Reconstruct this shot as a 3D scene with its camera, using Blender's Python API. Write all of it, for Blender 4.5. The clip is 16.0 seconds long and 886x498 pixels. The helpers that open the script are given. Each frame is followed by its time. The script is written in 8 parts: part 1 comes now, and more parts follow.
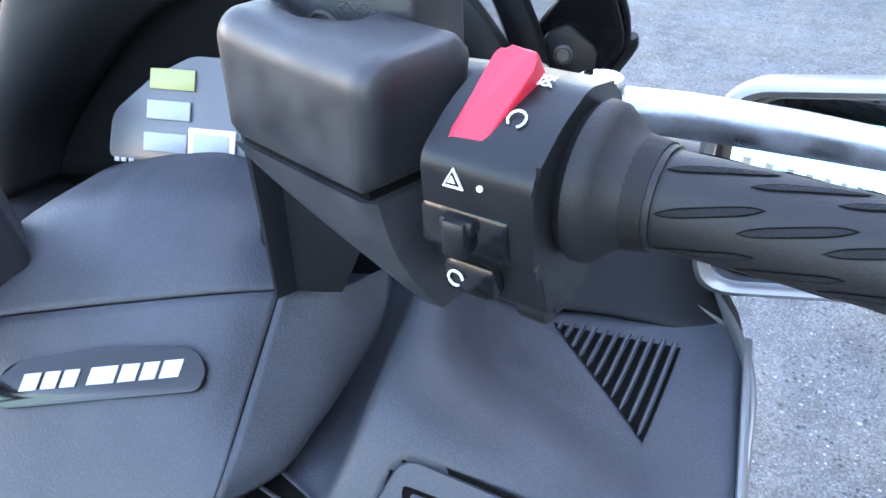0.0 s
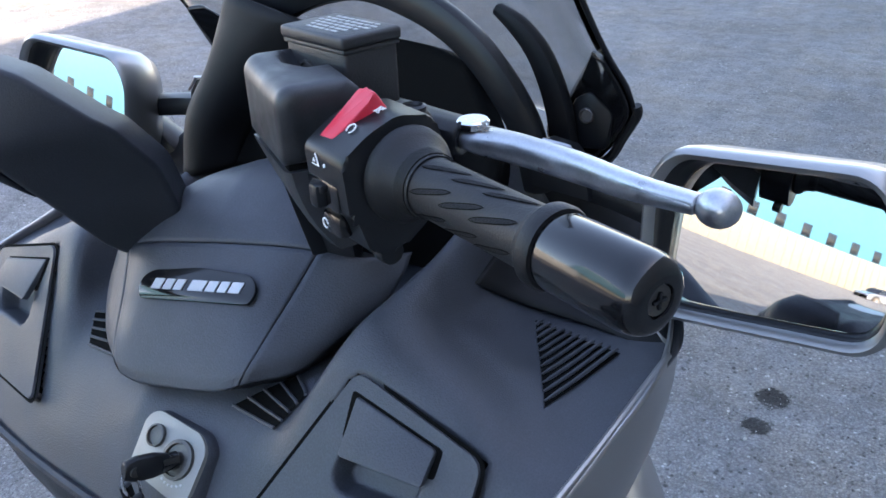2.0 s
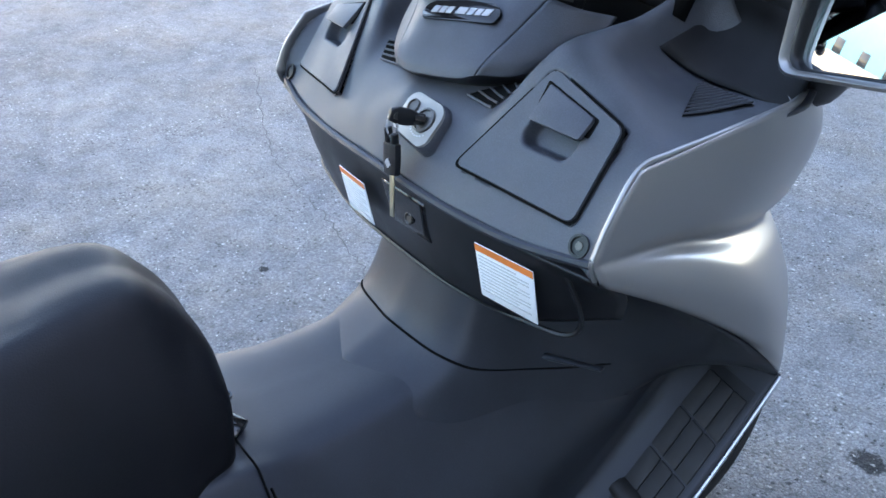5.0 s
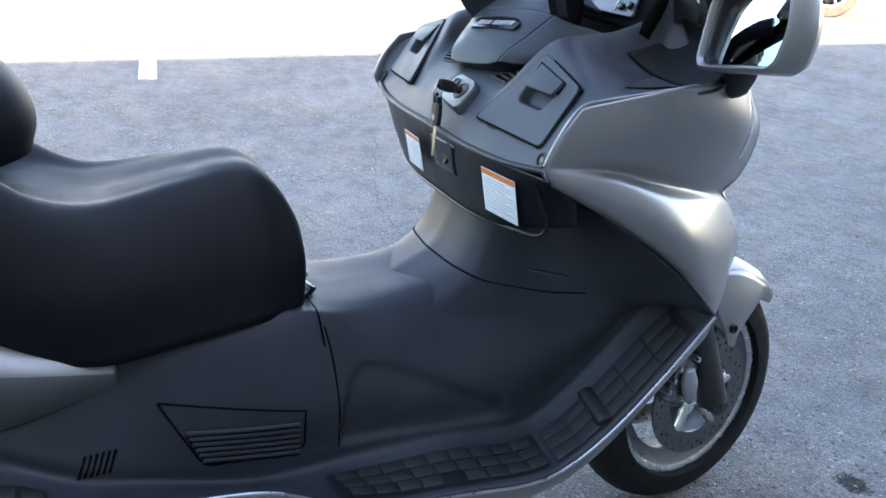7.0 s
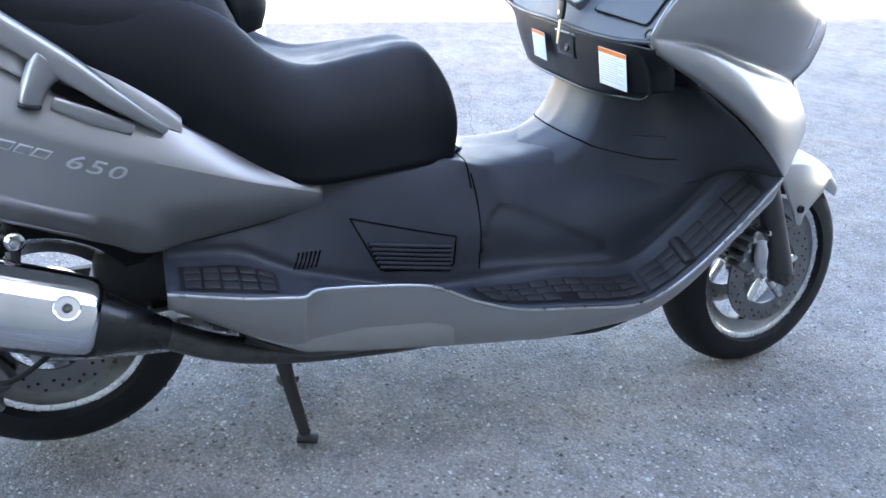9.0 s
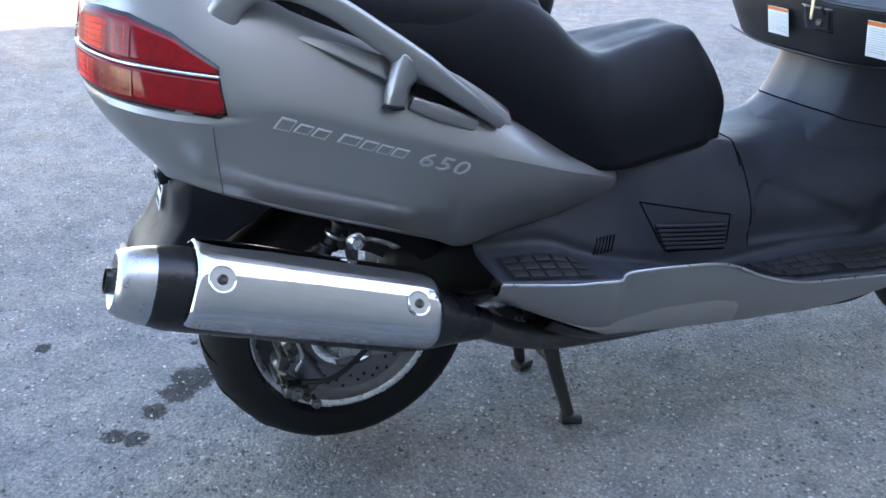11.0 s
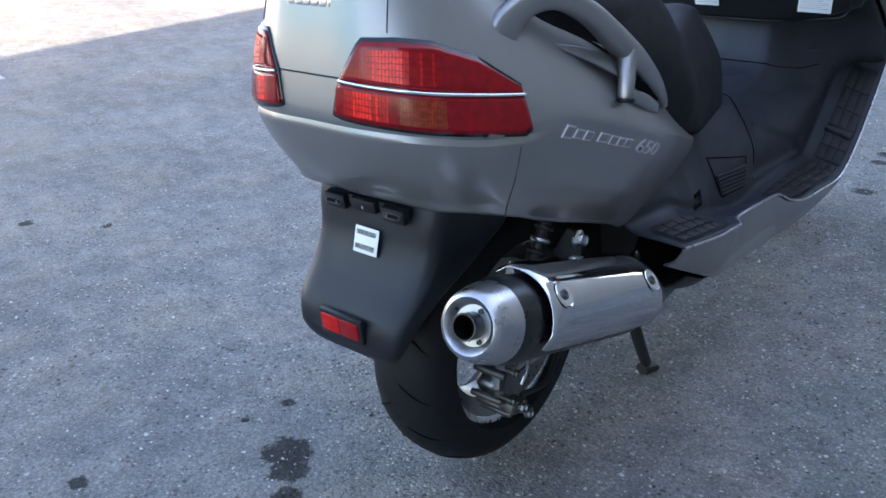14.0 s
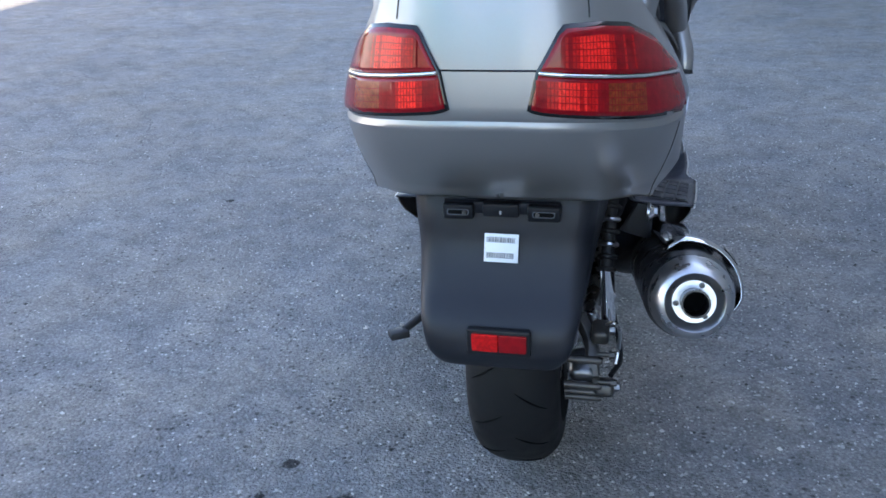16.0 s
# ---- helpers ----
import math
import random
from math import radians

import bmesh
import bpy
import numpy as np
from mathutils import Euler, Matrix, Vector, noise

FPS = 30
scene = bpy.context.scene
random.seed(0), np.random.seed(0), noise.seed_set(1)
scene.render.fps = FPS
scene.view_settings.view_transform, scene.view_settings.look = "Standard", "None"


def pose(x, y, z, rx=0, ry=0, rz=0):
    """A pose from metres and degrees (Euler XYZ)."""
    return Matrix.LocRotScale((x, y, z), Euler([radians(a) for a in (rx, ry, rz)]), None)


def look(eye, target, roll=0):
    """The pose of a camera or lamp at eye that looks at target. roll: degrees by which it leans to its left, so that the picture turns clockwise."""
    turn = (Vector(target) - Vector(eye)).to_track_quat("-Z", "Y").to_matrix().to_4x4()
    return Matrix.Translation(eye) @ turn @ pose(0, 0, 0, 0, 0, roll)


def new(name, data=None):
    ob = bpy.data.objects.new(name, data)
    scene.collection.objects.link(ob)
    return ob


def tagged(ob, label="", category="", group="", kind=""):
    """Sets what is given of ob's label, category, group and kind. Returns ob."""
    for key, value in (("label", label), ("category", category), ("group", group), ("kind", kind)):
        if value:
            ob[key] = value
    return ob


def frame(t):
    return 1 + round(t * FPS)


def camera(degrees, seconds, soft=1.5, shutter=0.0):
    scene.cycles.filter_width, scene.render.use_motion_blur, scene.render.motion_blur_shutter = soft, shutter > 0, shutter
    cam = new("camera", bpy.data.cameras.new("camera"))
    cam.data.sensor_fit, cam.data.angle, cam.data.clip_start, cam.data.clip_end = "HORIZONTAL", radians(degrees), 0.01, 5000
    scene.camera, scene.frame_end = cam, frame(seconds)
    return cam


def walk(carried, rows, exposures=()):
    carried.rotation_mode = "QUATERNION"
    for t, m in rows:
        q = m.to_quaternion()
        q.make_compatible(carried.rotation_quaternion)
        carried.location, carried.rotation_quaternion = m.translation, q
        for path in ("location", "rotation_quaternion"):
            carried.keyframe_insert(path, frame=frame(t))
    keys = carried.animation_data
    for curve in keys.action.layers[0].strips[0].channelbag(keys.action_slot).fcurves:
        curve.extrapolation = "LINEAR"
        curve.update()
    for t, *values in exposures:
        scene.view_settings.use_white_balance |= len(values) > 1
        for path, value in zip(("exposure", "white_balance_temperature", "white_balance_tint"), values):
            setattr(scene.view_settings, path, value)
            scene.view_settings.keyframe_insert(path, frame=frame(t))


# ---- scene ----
from mathutils.bvhtree import BVHTree

cam = camera(54.0, 16.0, soft=1.6)
PATH = [
    (0, (0.288, 0.935, 1.282), (-0.217, 2.569, 0.245), -2.4),
    (0.5, (0.363, 0.922, 1.298), (-0.255, 2.53, 0.283), -2.1),
    (1, (0.436, 0.913, 1.307), (-0.396, 2.449, 0.331), -3.0),
    (1.5, (0.486, 0.897, 1.315), (-0.483, 2.376, 0.381), -3.2),
    (2, (0.524, 0.863, 1.319), (-0.568, 2.284, 0.43), -3.0),
    (2.5, (0.529, 0.818, 1.31), (-0.634, 2.194, 0.443), -2.8),
    (3, (0.532, 0.757, 1.309), (-0.653, 2.114, 0.441), -2.0),
    (3.5, (0.551, 0.687, 1.302), (-0.636, 2.044, 0.437), -0.7),
    (4, (0.606, 0.635, 1.276), (-0.593, 1.968, 0.389), 0.9),
    (4.5, (0.682, 0.633, 1.25), (-0.603, 1.839, 0.305), 1.4),
    (5, (0.798, 0.666, 1.228), (-0.66, 1.656, 0.284), 1.5),
    (5.2, (0.846, 0.685, 1.22), (-0.667, 1.6, 0.285), 1.7),
    (7.3, (1.356, 0.534, 1.147), (-0.359, 1.337, 0.502), 4.9),
    (7.5, (1.418, 0.533, 1.134), (-0.322, 1.316, 0.536), 4.8),
    (8, (1.528, 0.523, 1.119), (-0.244, 1.233, 0.521), 4.1),
    (8.5, (1.587, 0.44, 1.098), (-0.167, 1.103, 0.401), 3.2),
    (9, (1.625, 0.288, 1.072), (-0.103, 0.952, 0.315), 4.2),
    (9.5, (1.613, 0.181, 1.077), (-0.115, 0.836, 0.312), 4.2),
    (10, (1.552, 0.08, 1.072), (-0.186, 0.699, 0.3), 2.8),
    (10.2, (1.527, 0.026, 1.069), (-0.205, 0.648, 0.286), 2.5),
    (12.3, (1.321, -0.639, 1.066), (-0.253, 0.292, 0.256), -0.0),
    (12.5, (1.283, -0.685, 1.067), (-0.247, 0.314, 0.255), -0.1),
    (13, (1.174, -0.86, 1.079), (-0.214, 0.328, 0.265), -0.9),
    (13.5, (1.06, -0.991, 1.086), (-0.242, 0.302, 0.29), -1.3),
    (14, (0.9, -1.052, 1.062), (-0.293, 0.355, 0.29), -1.6),
    (14.5, (0.739, -1.137, 1.064), (-0.275, 0.402, 0.288), -1.4),
    (15, (0.557, -1.273, 1.066), (-0.225, 0.39, 0.276), -0.8),
    (15.5, (0.383, -1.331, 1.06), (-0.206, 0.413, 0.278), -0.9),
    (16, (0.181, -1.325, 1.047), (-0.237, 0.471, 0.271), -2.4),
]
walk(cam, [(t, look(eye, target, roll)) for t, eye, target, roll in PATH], exposures=[(0, 4.07, 7300, 17), (0.45, 3.92, 7250, 17), (0.8, 3.42, 7250, 18), (1.5, 2.83, 7200, 18), (3.5, 3.05, 7150, 16), (4.2, 3.22, 7150, 16), (5, 3.34, 7150, 15), (7.5, 2.95, 7350, 14), (8, 2.5, 7400, 14), (8.5, 2.85, 7350, 14), (9, 3.86, 7400, 17), (9.5, 3.98, 7350, 17), (10, 3.8, 7300, 17), (12.5, 3.18, 7200, 15), (13, 3.27, 7200, 15), (13.5, 3.10, 7150, 15), (14, 2.80, 7050, 16), (14.5, 2.84, 6950, 16), (15.4, 2.8, 6880, 16), (16, 2.72, 6850, 16)])

# ---- world, sun, exposure ----
SUN_EL, SUN_AZ = 34.0, 64.0          # height, and compass turn from +y towards +x
world = bpy.data.worlds.new("sky")
scene.world = world
world.use_nodes = True
wn = world.node_tree.nodes
sky = wn.new("ShaderNodeTexSky")
sky.sky_type, sky.sun_disc = "NISHITA", False
sky.sun_elevation, sky.sun_rotation = radians(SUN_EL), radians(SUN_AZ)
wn["Background"].inputs[1].default_value = 0.15
world.node_tree.links.new(sky.outputs[0], wn["Background"].inputs[0])
sun = new("sun", bpy.data.lights.new("sun", "SUN"))
sun.data.energy, sun.data.angle, sun.data.color = 2.7, radians(0.5), (1.0, 0.90, 0.76)
sd = Vector((math.sin(radians(SUN_AZ)) * math.cos(radians(SUN_EL)), math.cos(radians(SUN_AZ)) * math.cos(radians(SUN_EL)), math.sin(radians(SUN_EL))))
sun.matrix_world = look(sd * 50, (0, 0, 0))


# ---- materials ----
def mat(name, color, rough=0.5, metal=0.0, vary=0.15, grain=0.0, grain_size=0.002, wear=0.0, wear_size=0.05, coat=0.0, spec=0.5, bump_kind="noise", obj_random=0.0):
    """A surface: two scales of colour change (vary over wear_size, fine over grain_size), roughness change (wear) and fine relief (grain, metres)."""
    m = bpy.data.materials.new(name)
    m.use_nodes = True
    nt = m.node_tree
    N, L = nt.nodes, nt.links
    p = N["Principled BSDF"]
    p.inputs["Metallic"].default_value = metal
    p.inputs["Coat Weight"].default_value = coat
    p.inputs["Coat Roughness"].default_value = 0.04
    p.inputs["Specular IOR Level"].default_value = spec
    tc = N.new("ShaderNodeTexCoord")
    big = N.new("ShaderNodeTexNoise")
    big.inputs["Scale"].default_value, big.inputs["Detail"].default_value = 1.0 / wear_size, 5.0
    L.new(tc.outputs["Object"], big.inputs["Vector"])
    fine = N.new("ShaderNodeTexNoise" if bump_kind == "noise" else "ShaderNodeTexVoronoi")
    fine.inputs["Scale"].default_value = 1.0 / grain_size
    L.new(tc.outputs["Object"], fine.inputs["Vector"])
    add = N.new("ShaderNodeMath")
    add.operation = "MULTIPLY_ADD"
    L.new(big.outputs[0], add.inputs[0])
    add.inputs[1].default_value = 0.75
    half = N.new("ShaderNodeMath")
    half.operation = "MULTIPLY"
    half.inputs[1].default_value = 0.25
    L.new(fine.outputs[0], half.inputs[0])
    L.new(half.outputs[0], add.inputs[2])
    ramp = N.new("ShaderNodeMapRange")
    ramp.inputs[1].default_value, ramp.inputs[2].default_value = 0.3, 0.7
    ramp.inputs[3].default_value, ramp.inputs[4].default_value = 1 - vary, 1 + vary
    L.new(add.outputs[0], ramp.inputs[0])
    mul = N.new("ShaderNodeVectorMath")
    mul.operation = "SCALE"
    mul.inputs[0].default_value = color
    L.new(ramp.outputs[0], mul.inputs[3])
    L.new(mul.outputs[0], p.inputs["Base Color"])
    rr = N.new("ShaderNodeMapRange")
    rr.inputs[1].default_value, rr.inputs[2].default_value = 0.3, 0.7
    rr.inputs[3].default_value, rr.inputs[4].default_value = max(0.02, rough - wear), min(1.0, rough + wear)
    L.new(big.outputs[0], rr.inputs[0])
    L.new(rr.outputs[0], p.inputs["Roughness"])
    if grain:
        b = N.new("ShaderNodeBump")
        b.inputs["Strength"].default_value, b.inputs["Distance"].default_value = 1.0, grain
        L.new(fine.outputs[0], b.inputs["Height"])
        L.new(b.outputs[0], p.inputs["Normal"])
    return m


PLASTIC = mat("black_grained_plastic", (0.0245, 0.0275, 0.0350), 0.45, vary=0.22, grain=0.00012, grain_size=0.0012, wear=0.08, wear_size=0.07, bump_kind="voronoi", spec=0.32)
SATIN = mat("satin_black_plastic", (0.0083, 0.0090, 0.0108), 0.38, vary=0.15, grain=0.00008, grain_size=0.0012, wear=0.06, spec=0.36)
GLOSS = mat("gloss_black_plastic", (0.008, 0.008, 0.009), 0.10, vary=0.1, wear=0.03)
PANELM = mat("grey_black_panel_plastic", (0.0440, 0.0485, 0.0590), 0.50, vary=0.26, grain=0.00018, grain_size=0.0014, wear=0.10, wear_size=0.05, bump_kind="voronoi", spec=0.45)
COVERM = mat("scuffed_cover_plastic", (0.0240, 0.0252, 0.0290), 0.45, vary=0.45, grain=0.00008, grain_size=0.0009, wear=0.14, wear_size=0.018)
HOODM = mat("matte_black_inner_plastic", (0.006, 0.006, 0.007), 0.6, vary=0.2, grain=0.0001, grain_size=0.001, wear=0.08, spec=0.3)
JOINT = mat("dark_gap_matte", (0.003, 0.003, 0.003), 0.9, vary=0.1, spec=0.1)
RUBBER = mat("black_rubber", (0.0105, 0.0105, 0.0118), 0.55, vary=0.2, spec=0.36, grain=0.0002, grain_size=0.001, wear=0.08)
TYRE = mat("tyre_rubber", (0.0075, 0.0075, 0.0078), 0.66, spec=0.28, vary=0.3, grain=0.0003, grain_size=0.002, wear=0.1, wear_size=0.03)
VINYL = mat("seat_vinyl", (0.0066, 0.0068, 0.0088), 0.52, vary=0.2, grain=0.0002, grain_size=0.0016, wear=0.06, wear_size=0.05, bump_kind="voronoi", spec=0.21)
PAINT = mat("silver_grey_paint", (0.296, 0.291, 0.287), 0.37, metal=0.76, vary=0.04, wear=0.03, wear_size=0.25, coat=0.4)
CHROME = mat("chrome", (0.80, 0.80, 0.81), 0.06, metal=1.0, vary=0.03, wear=0.03, wear_size=0.02)
ALU = mat("brushed_aluminium", (0.50, 0.50, 0.51), 0.32, metal=1.0, vary=0.12, grain=0.00006, grain_size=0.001, wear=0.08, wear_size=0.02)
CAST = mat("cast_alloy", (0.60, 0.60, 0.60), 0.27, metal=1.0, vary=0.12, grain=0.00008, grain_size=0.0012, wear=0.08, wear_size=0.03)
STEEL = mat("dark_steel", (0.10, 0.095, 0.09), 0.45, metal=0.8, vary=0.3, grain=0.0002, grain_size=0.002, wear=0.12, wear_size=0.02)
DISC = mat("disc_steel", (0.20, 0.195, 0.19), 0.34, metal=1.0, vary=0.1, wear=0.08)
RED = mat("red_switch_plastic", (0.62, 0.025, 0.05), 0.42, vary=0.06)
ORANGE = mat("orange_switch_plastic", (0.70, 0.11, 0.025), 0.45, vary=0.06)
YELLOW = mat("yellow_switch_plastic", (0.75, 0.42, 0.02), 0.45, vary=0.06)
WHITE = mat("white_print", (0.80, 0.80, 0.79), 0.5, vary=0.05)
GREYPRINT = mat("grey_print", (0.45, 0.45, 0.45), 0.5, vary=0.1)
SILVERPRINT = mat("silver_letters", (0.50, 0.50, 0.51), 0.35, metal=0.5, vary=0.05)
PLATE = mat("lock_plate_silver", (0.27, 0.262, 0.243), 0.5, metal=0.15, vary=0.12, grain=0.00005, grain_size=0.001)
BRASS = mat("key_blade", (0.46, 0.42, 0.30), 0.35, metal=1.0, vary=0.1)


def glassy(name, color, rough=0.03, weight=1.0, ior=1.45):
    m = bpy.data.materials.new(name)
    m.use_nodes = True
    p = m.node_tree.nodes["Principled BSDF"]
    p.inputs["Base Color"].default_value = (*color, 1)
    p.inputs["Roughness"].default_value = rough
    p.inputs["Transmission Weight"].default_value = weight
    p.inputs["IOR"].default_value = ior
    return m


SMOKE = glassy("smoked_screen", (0.55, 0.56, 0.56), 0.05, 1.0, 1.1)
MIRROR = mat("mirror_glass", (0.46, 0.48, 0.50), 0.02, metal=1.0, vary=0.01)


# ---- mesh helpers ----
def catmull(pts, n, closed=False):
    """n points along a smooth curve through pts."""
    P = [Vector(p) for p in pts]
    k = len(P)
    out = []
    spans = k if closed else k - 1
    for i in range(n):
        s = i * spans / n if closed else i * spans / (n - 1)
        a = min(int(s), spans - 1)
        f = s - a
        get = (lambda j: P[j % k]) if closed else (lambda j: P[max(0, min(k - 1, j))])
        p0, p1, p2, p3 = get(a - 1), get(a), get(a + 1), get(a + 2)
        if not closed:
            if a == 0:
                p0 = p1 * 2 - p2
            if a == k - 2:
                p3 = p2 * 2 - p1
        out.append(0.5 * (2 * p1 + (p2 - p0) * f + (2 * p0 - 5 * p1 + 4 * p2 - p3) * f * f + (3 * p1 - p0 - 3 * p2 + p3) * f ** 3))
    return out


def sheet(sections, nu=24, nv=24, closed=False, sharp_u=False, sharp_v=False, mirror=False, caps=False, flip=False):
    """A smooth sheet through sections (lists of points of one length). nu along a section, nv across them."""
    bm = bmesh.new()

    def resample(row, n, sharp, loop=False):
        if not sharp:
            return catmull(row, n, loop)
        row = [Vector(p) for p in row] + ([Vector(row[0])] if loop else [])
        k = len(row) - 1
        out = []
        for i in range(n):
            s = i * k / n if loop else i * k / (n - 1)
            a = min(int(s), k - 1)
            out.append(row[a].lerp(row[a + 1], s - a))
        return out

    rows = [resample(s, nu, sharp_u, closed) for s in sections]
    cols = [resample([r[i] for r in rows], nv, sharp_v) for i in range(nu)]
    for sgn in ((1, -1) if mirror else (1,)):
        V = [[bm.verts.new((p.x * sgn, p.y, p.z)) for p in c] for c in cols]
        for i in range(nu if closed else nu - 1):
            for j in range(nv - 1):
                q = [V[i][j], V[(i + 1) % nu][j], V[(i + 1) % nu][j + 1], V[i][j + 1]]
                if (sgn < 0) != flip:
                    q.reverse()
                bm.faces.new(q)
        if caps and closed:
            a, b = [V[i][0] for i in range(nu)], [V[i][nv - 1] for i in range(nu)]
            if (sgn < 0) == flip:
                a.reverse()
            else:
                b.reverse()
            bm.faces.new(a), bm.faces.new(b)
    if mirror:
        bmesh.ops.remove_doubles(bm, verts=bm.verts, dist=0.0004)
    return bm


def tube(points, radius, seg=12, n=None, smooth=True, squash=1.0, up=(0, 0, 1)):
    """A round or squashed bar along points; radius is one number or one per point."""
    n = n or max(2, 6 * (len(points) - 1) + 1)
    rad = radius if isinstance(radius, (list, tuple)) else [radius] * len(points)
    P = catmull(points, n) if smooth and len(points) > 2 else [Vector(points[0]).lerp(Vector(points[-1]), i / (n - 1)) for i in range(n)] if len(points) == 2 else [Vector(p) for p in points]
    n = len(P)
    R = [float(np.interp(i / (n - 1), np.linspace(0, 1, len(rad)), rad)) for i in range(n)]
    bm = bmesh.new()
    rings = []
    for i, p in enumerate(P):
        t = (P[min(i + 1, n - 1)] - P[max(i - 1, 0)]).normalized()
        u = Vector(up)
        if abs(t.dot(u)) > 0.95:
            u = Vector((0, 1, 0))
        a = t.cross(u).normalized()
        b = a.cross(t).normalized()
        rings.append([bm.verts.new(p + R[i] * (math.cos(2 * math.pi * k / seg) * a + squash * math.sin(2 * math.pi * k / seg) * b)) for k in range(seg)])
    for i in range(n - 1):
        for k in range(seg):
            bm.faces.new((rings[i][k], rings[i + 1][k], rings[i + 1][(k + 1) % seg], rings[i][(k + 1) % seg]))
    bm.faces.new(rings[0]), bm.faces.new(rings[-1][::-1])
    bmesh.ops.recalc_face_normals(bm, faces=bm.faces)
    return bm


def lathe(profile, m=None, seg=32, closed=True):
    """Turned round x: profile of (along x, radius). m lays it in the world."""
    bm = bmesh.new()
    rings = [[bm.verts.new((x, r * math.cos(2 * math.pi * k / seg), r * math.sin(2 * math.pi * k / seg))) for k in range(seg)] for x, r in profile]
    for i in range(len(rings) - 1):
        for k in range(seg):
            bm.faces.new((rings[i][k], rings[i][(k + 1) % seg], rings[i + 1][(k + 1) % seg], rings[i + 1][k]))
    if closed:
        for k in range(seg):
            bm.faces.new((rings[-1][k], rings[-1][(k + 1) % seg], rings[0][(k + 1) % seg], rings[0][k]))
    else:
        for ring in (rings[0], rings[-1]):
            if (ring[0].co - ring[seg // 2].co).length > 1e-4:
                bm.faces.new(ring)
    bmesh.ops.remove_doubles(bm, verts=bm.verts, dist=1e-5)
    bmesh.ops.recalc_face_normals(bm, faces=bm.faces)
    if m is not None:
        bm.transform(m)
    return bm


def rbox(sx, sy, sz, r=0.004, m=None, seg=2):
    """A box with rounded edges, about its middle."""
    bm = bmesh.new()
    bmesh.ops.create_cube(bm, size=1)
    bm.transform(Matrix.Diagonal((sx, sy, sz, 1)))
    if r:
        bmesh.ops.bevel(bm, geom=list(bm.edges), offset=min(r, 0.49 * min(sx, sy, sz)), segments=seg, affect="EDGES", profile=0.5)
    if m is not None:
        bm.transform(m)
    return bm


def prism(poly, depth, m=None, r=0.0, seg=2):
    """A flat shape in xy (counter-clockwise), depth thick downwards from z = 0, its upper rim rounded by r."""
    bm = bmesh.new()
    top = [bm.verts.new((x, y, 0)) for x, y in poly]
    low = [bm.verts.new((x, y, -depth)) for x, y in poly]
    f = bm.faces.new(top)
    bm.faces.new(low[::-1])
    k = len(poly)
    for i in range(k):
        bm.faces.new((top[i], low[i], low[(i + 1) % k], top[(i + 1) % k]))
    if r:
        bmesh.ops.bevel(bm, geom=list(f.edges), offset=r, segments=seg, affect="EDGES", profile=0.5)
    bmesh.ops.recalc_face_normals(bm, faces=bm.faces)
    if m is not None:
        bm.transform(m)
    return bm


def rounded(poly, r, seg=4):
    """The polygon with its corners rounded."""
    out = []
    k = len(poly)
    for i in range(k):
        p, a, b = Vector(poly[i]), Vector(poly[i - 1]), Vector(poly[(i + 1) % k])
        da, db = (a - p), (b - p)
        e = min(r, 0.45 * da.length, 0.45 * db.length)
        q0, q1 = p + da.normalized() * e, p + db.normalized() * e
        for s in range(seg + 1):
            t = s / seg
            out.append(tuple((1 - t) ** 2 * q0 + 2 * t * (1 - t) * p + t * t * q1))
    return out


def merge(*bms):
    out = bmesh.new()
    for b in bms:
        me = bpy.data.meshes.new("tmp")
        b.to_mesh(me)
        b.free()
        out.from_mesh(me)
        bpy.data.meshes.remove(me)
    return out


def narrow_left(bm, k=0.957):
    """Draws the left half in a little."""
    for v in bm.verts:
        if v.co.x < 0:
            v.co.x *= k
    return bm


def flipped(bm):
    """A mirror image across x = 0."""
    out = bm.copy()
    out.transform(Matrix.Diagonal((-1, 1, 1, 1)))
    bmesh.ops.reverse_faces(out, faces=out.faces)
    return out


def basis(origin, xdir, ydir):
    """A pose with its x along xdir, its y near ydir and its z across both."""
    x = Vector(xdir).normalized()
    z = x.cross(Vector(ydir)).normalized()
    y = z.cross(x)
    m = Matrix((x, y, z)).transposed().to_4x4()
    m.translation = origin
    return m


def part(name, bm, material, parent=None, label="", smooth=40, thick=0.0, bevel=0.0):
    me = bpy.data.meshes.new(name)
    bm.to_mesh(me)
    bm.free()
    me.materials.append(material)
    ob = new(name, me)
    if smooth:
        me.shade_smooth()
        me.set_sharp_from_angle(angle=radians(smooth))
    if thick:
        s = ob.modifiers.new("thick", "SOLIDIFY")
        s.thickness, s.offset = thick, -1
    if bevel:
        b = ob.modifiers.new("edge", "BEVEL")
        b.width, b.segments, b.limit_method = bevel, 2, "ANGLE"
    if parent is not None:
        ob.parent = parent
    if label:
        tagged(ob, label)
    return ob


def thing(name, label, category, group="", at=(0, 0, 0)):
    ob = new(name)
    ob.empty_display_size = 0.1
    ob.location = at
    return tagged(ob, label, category, group)


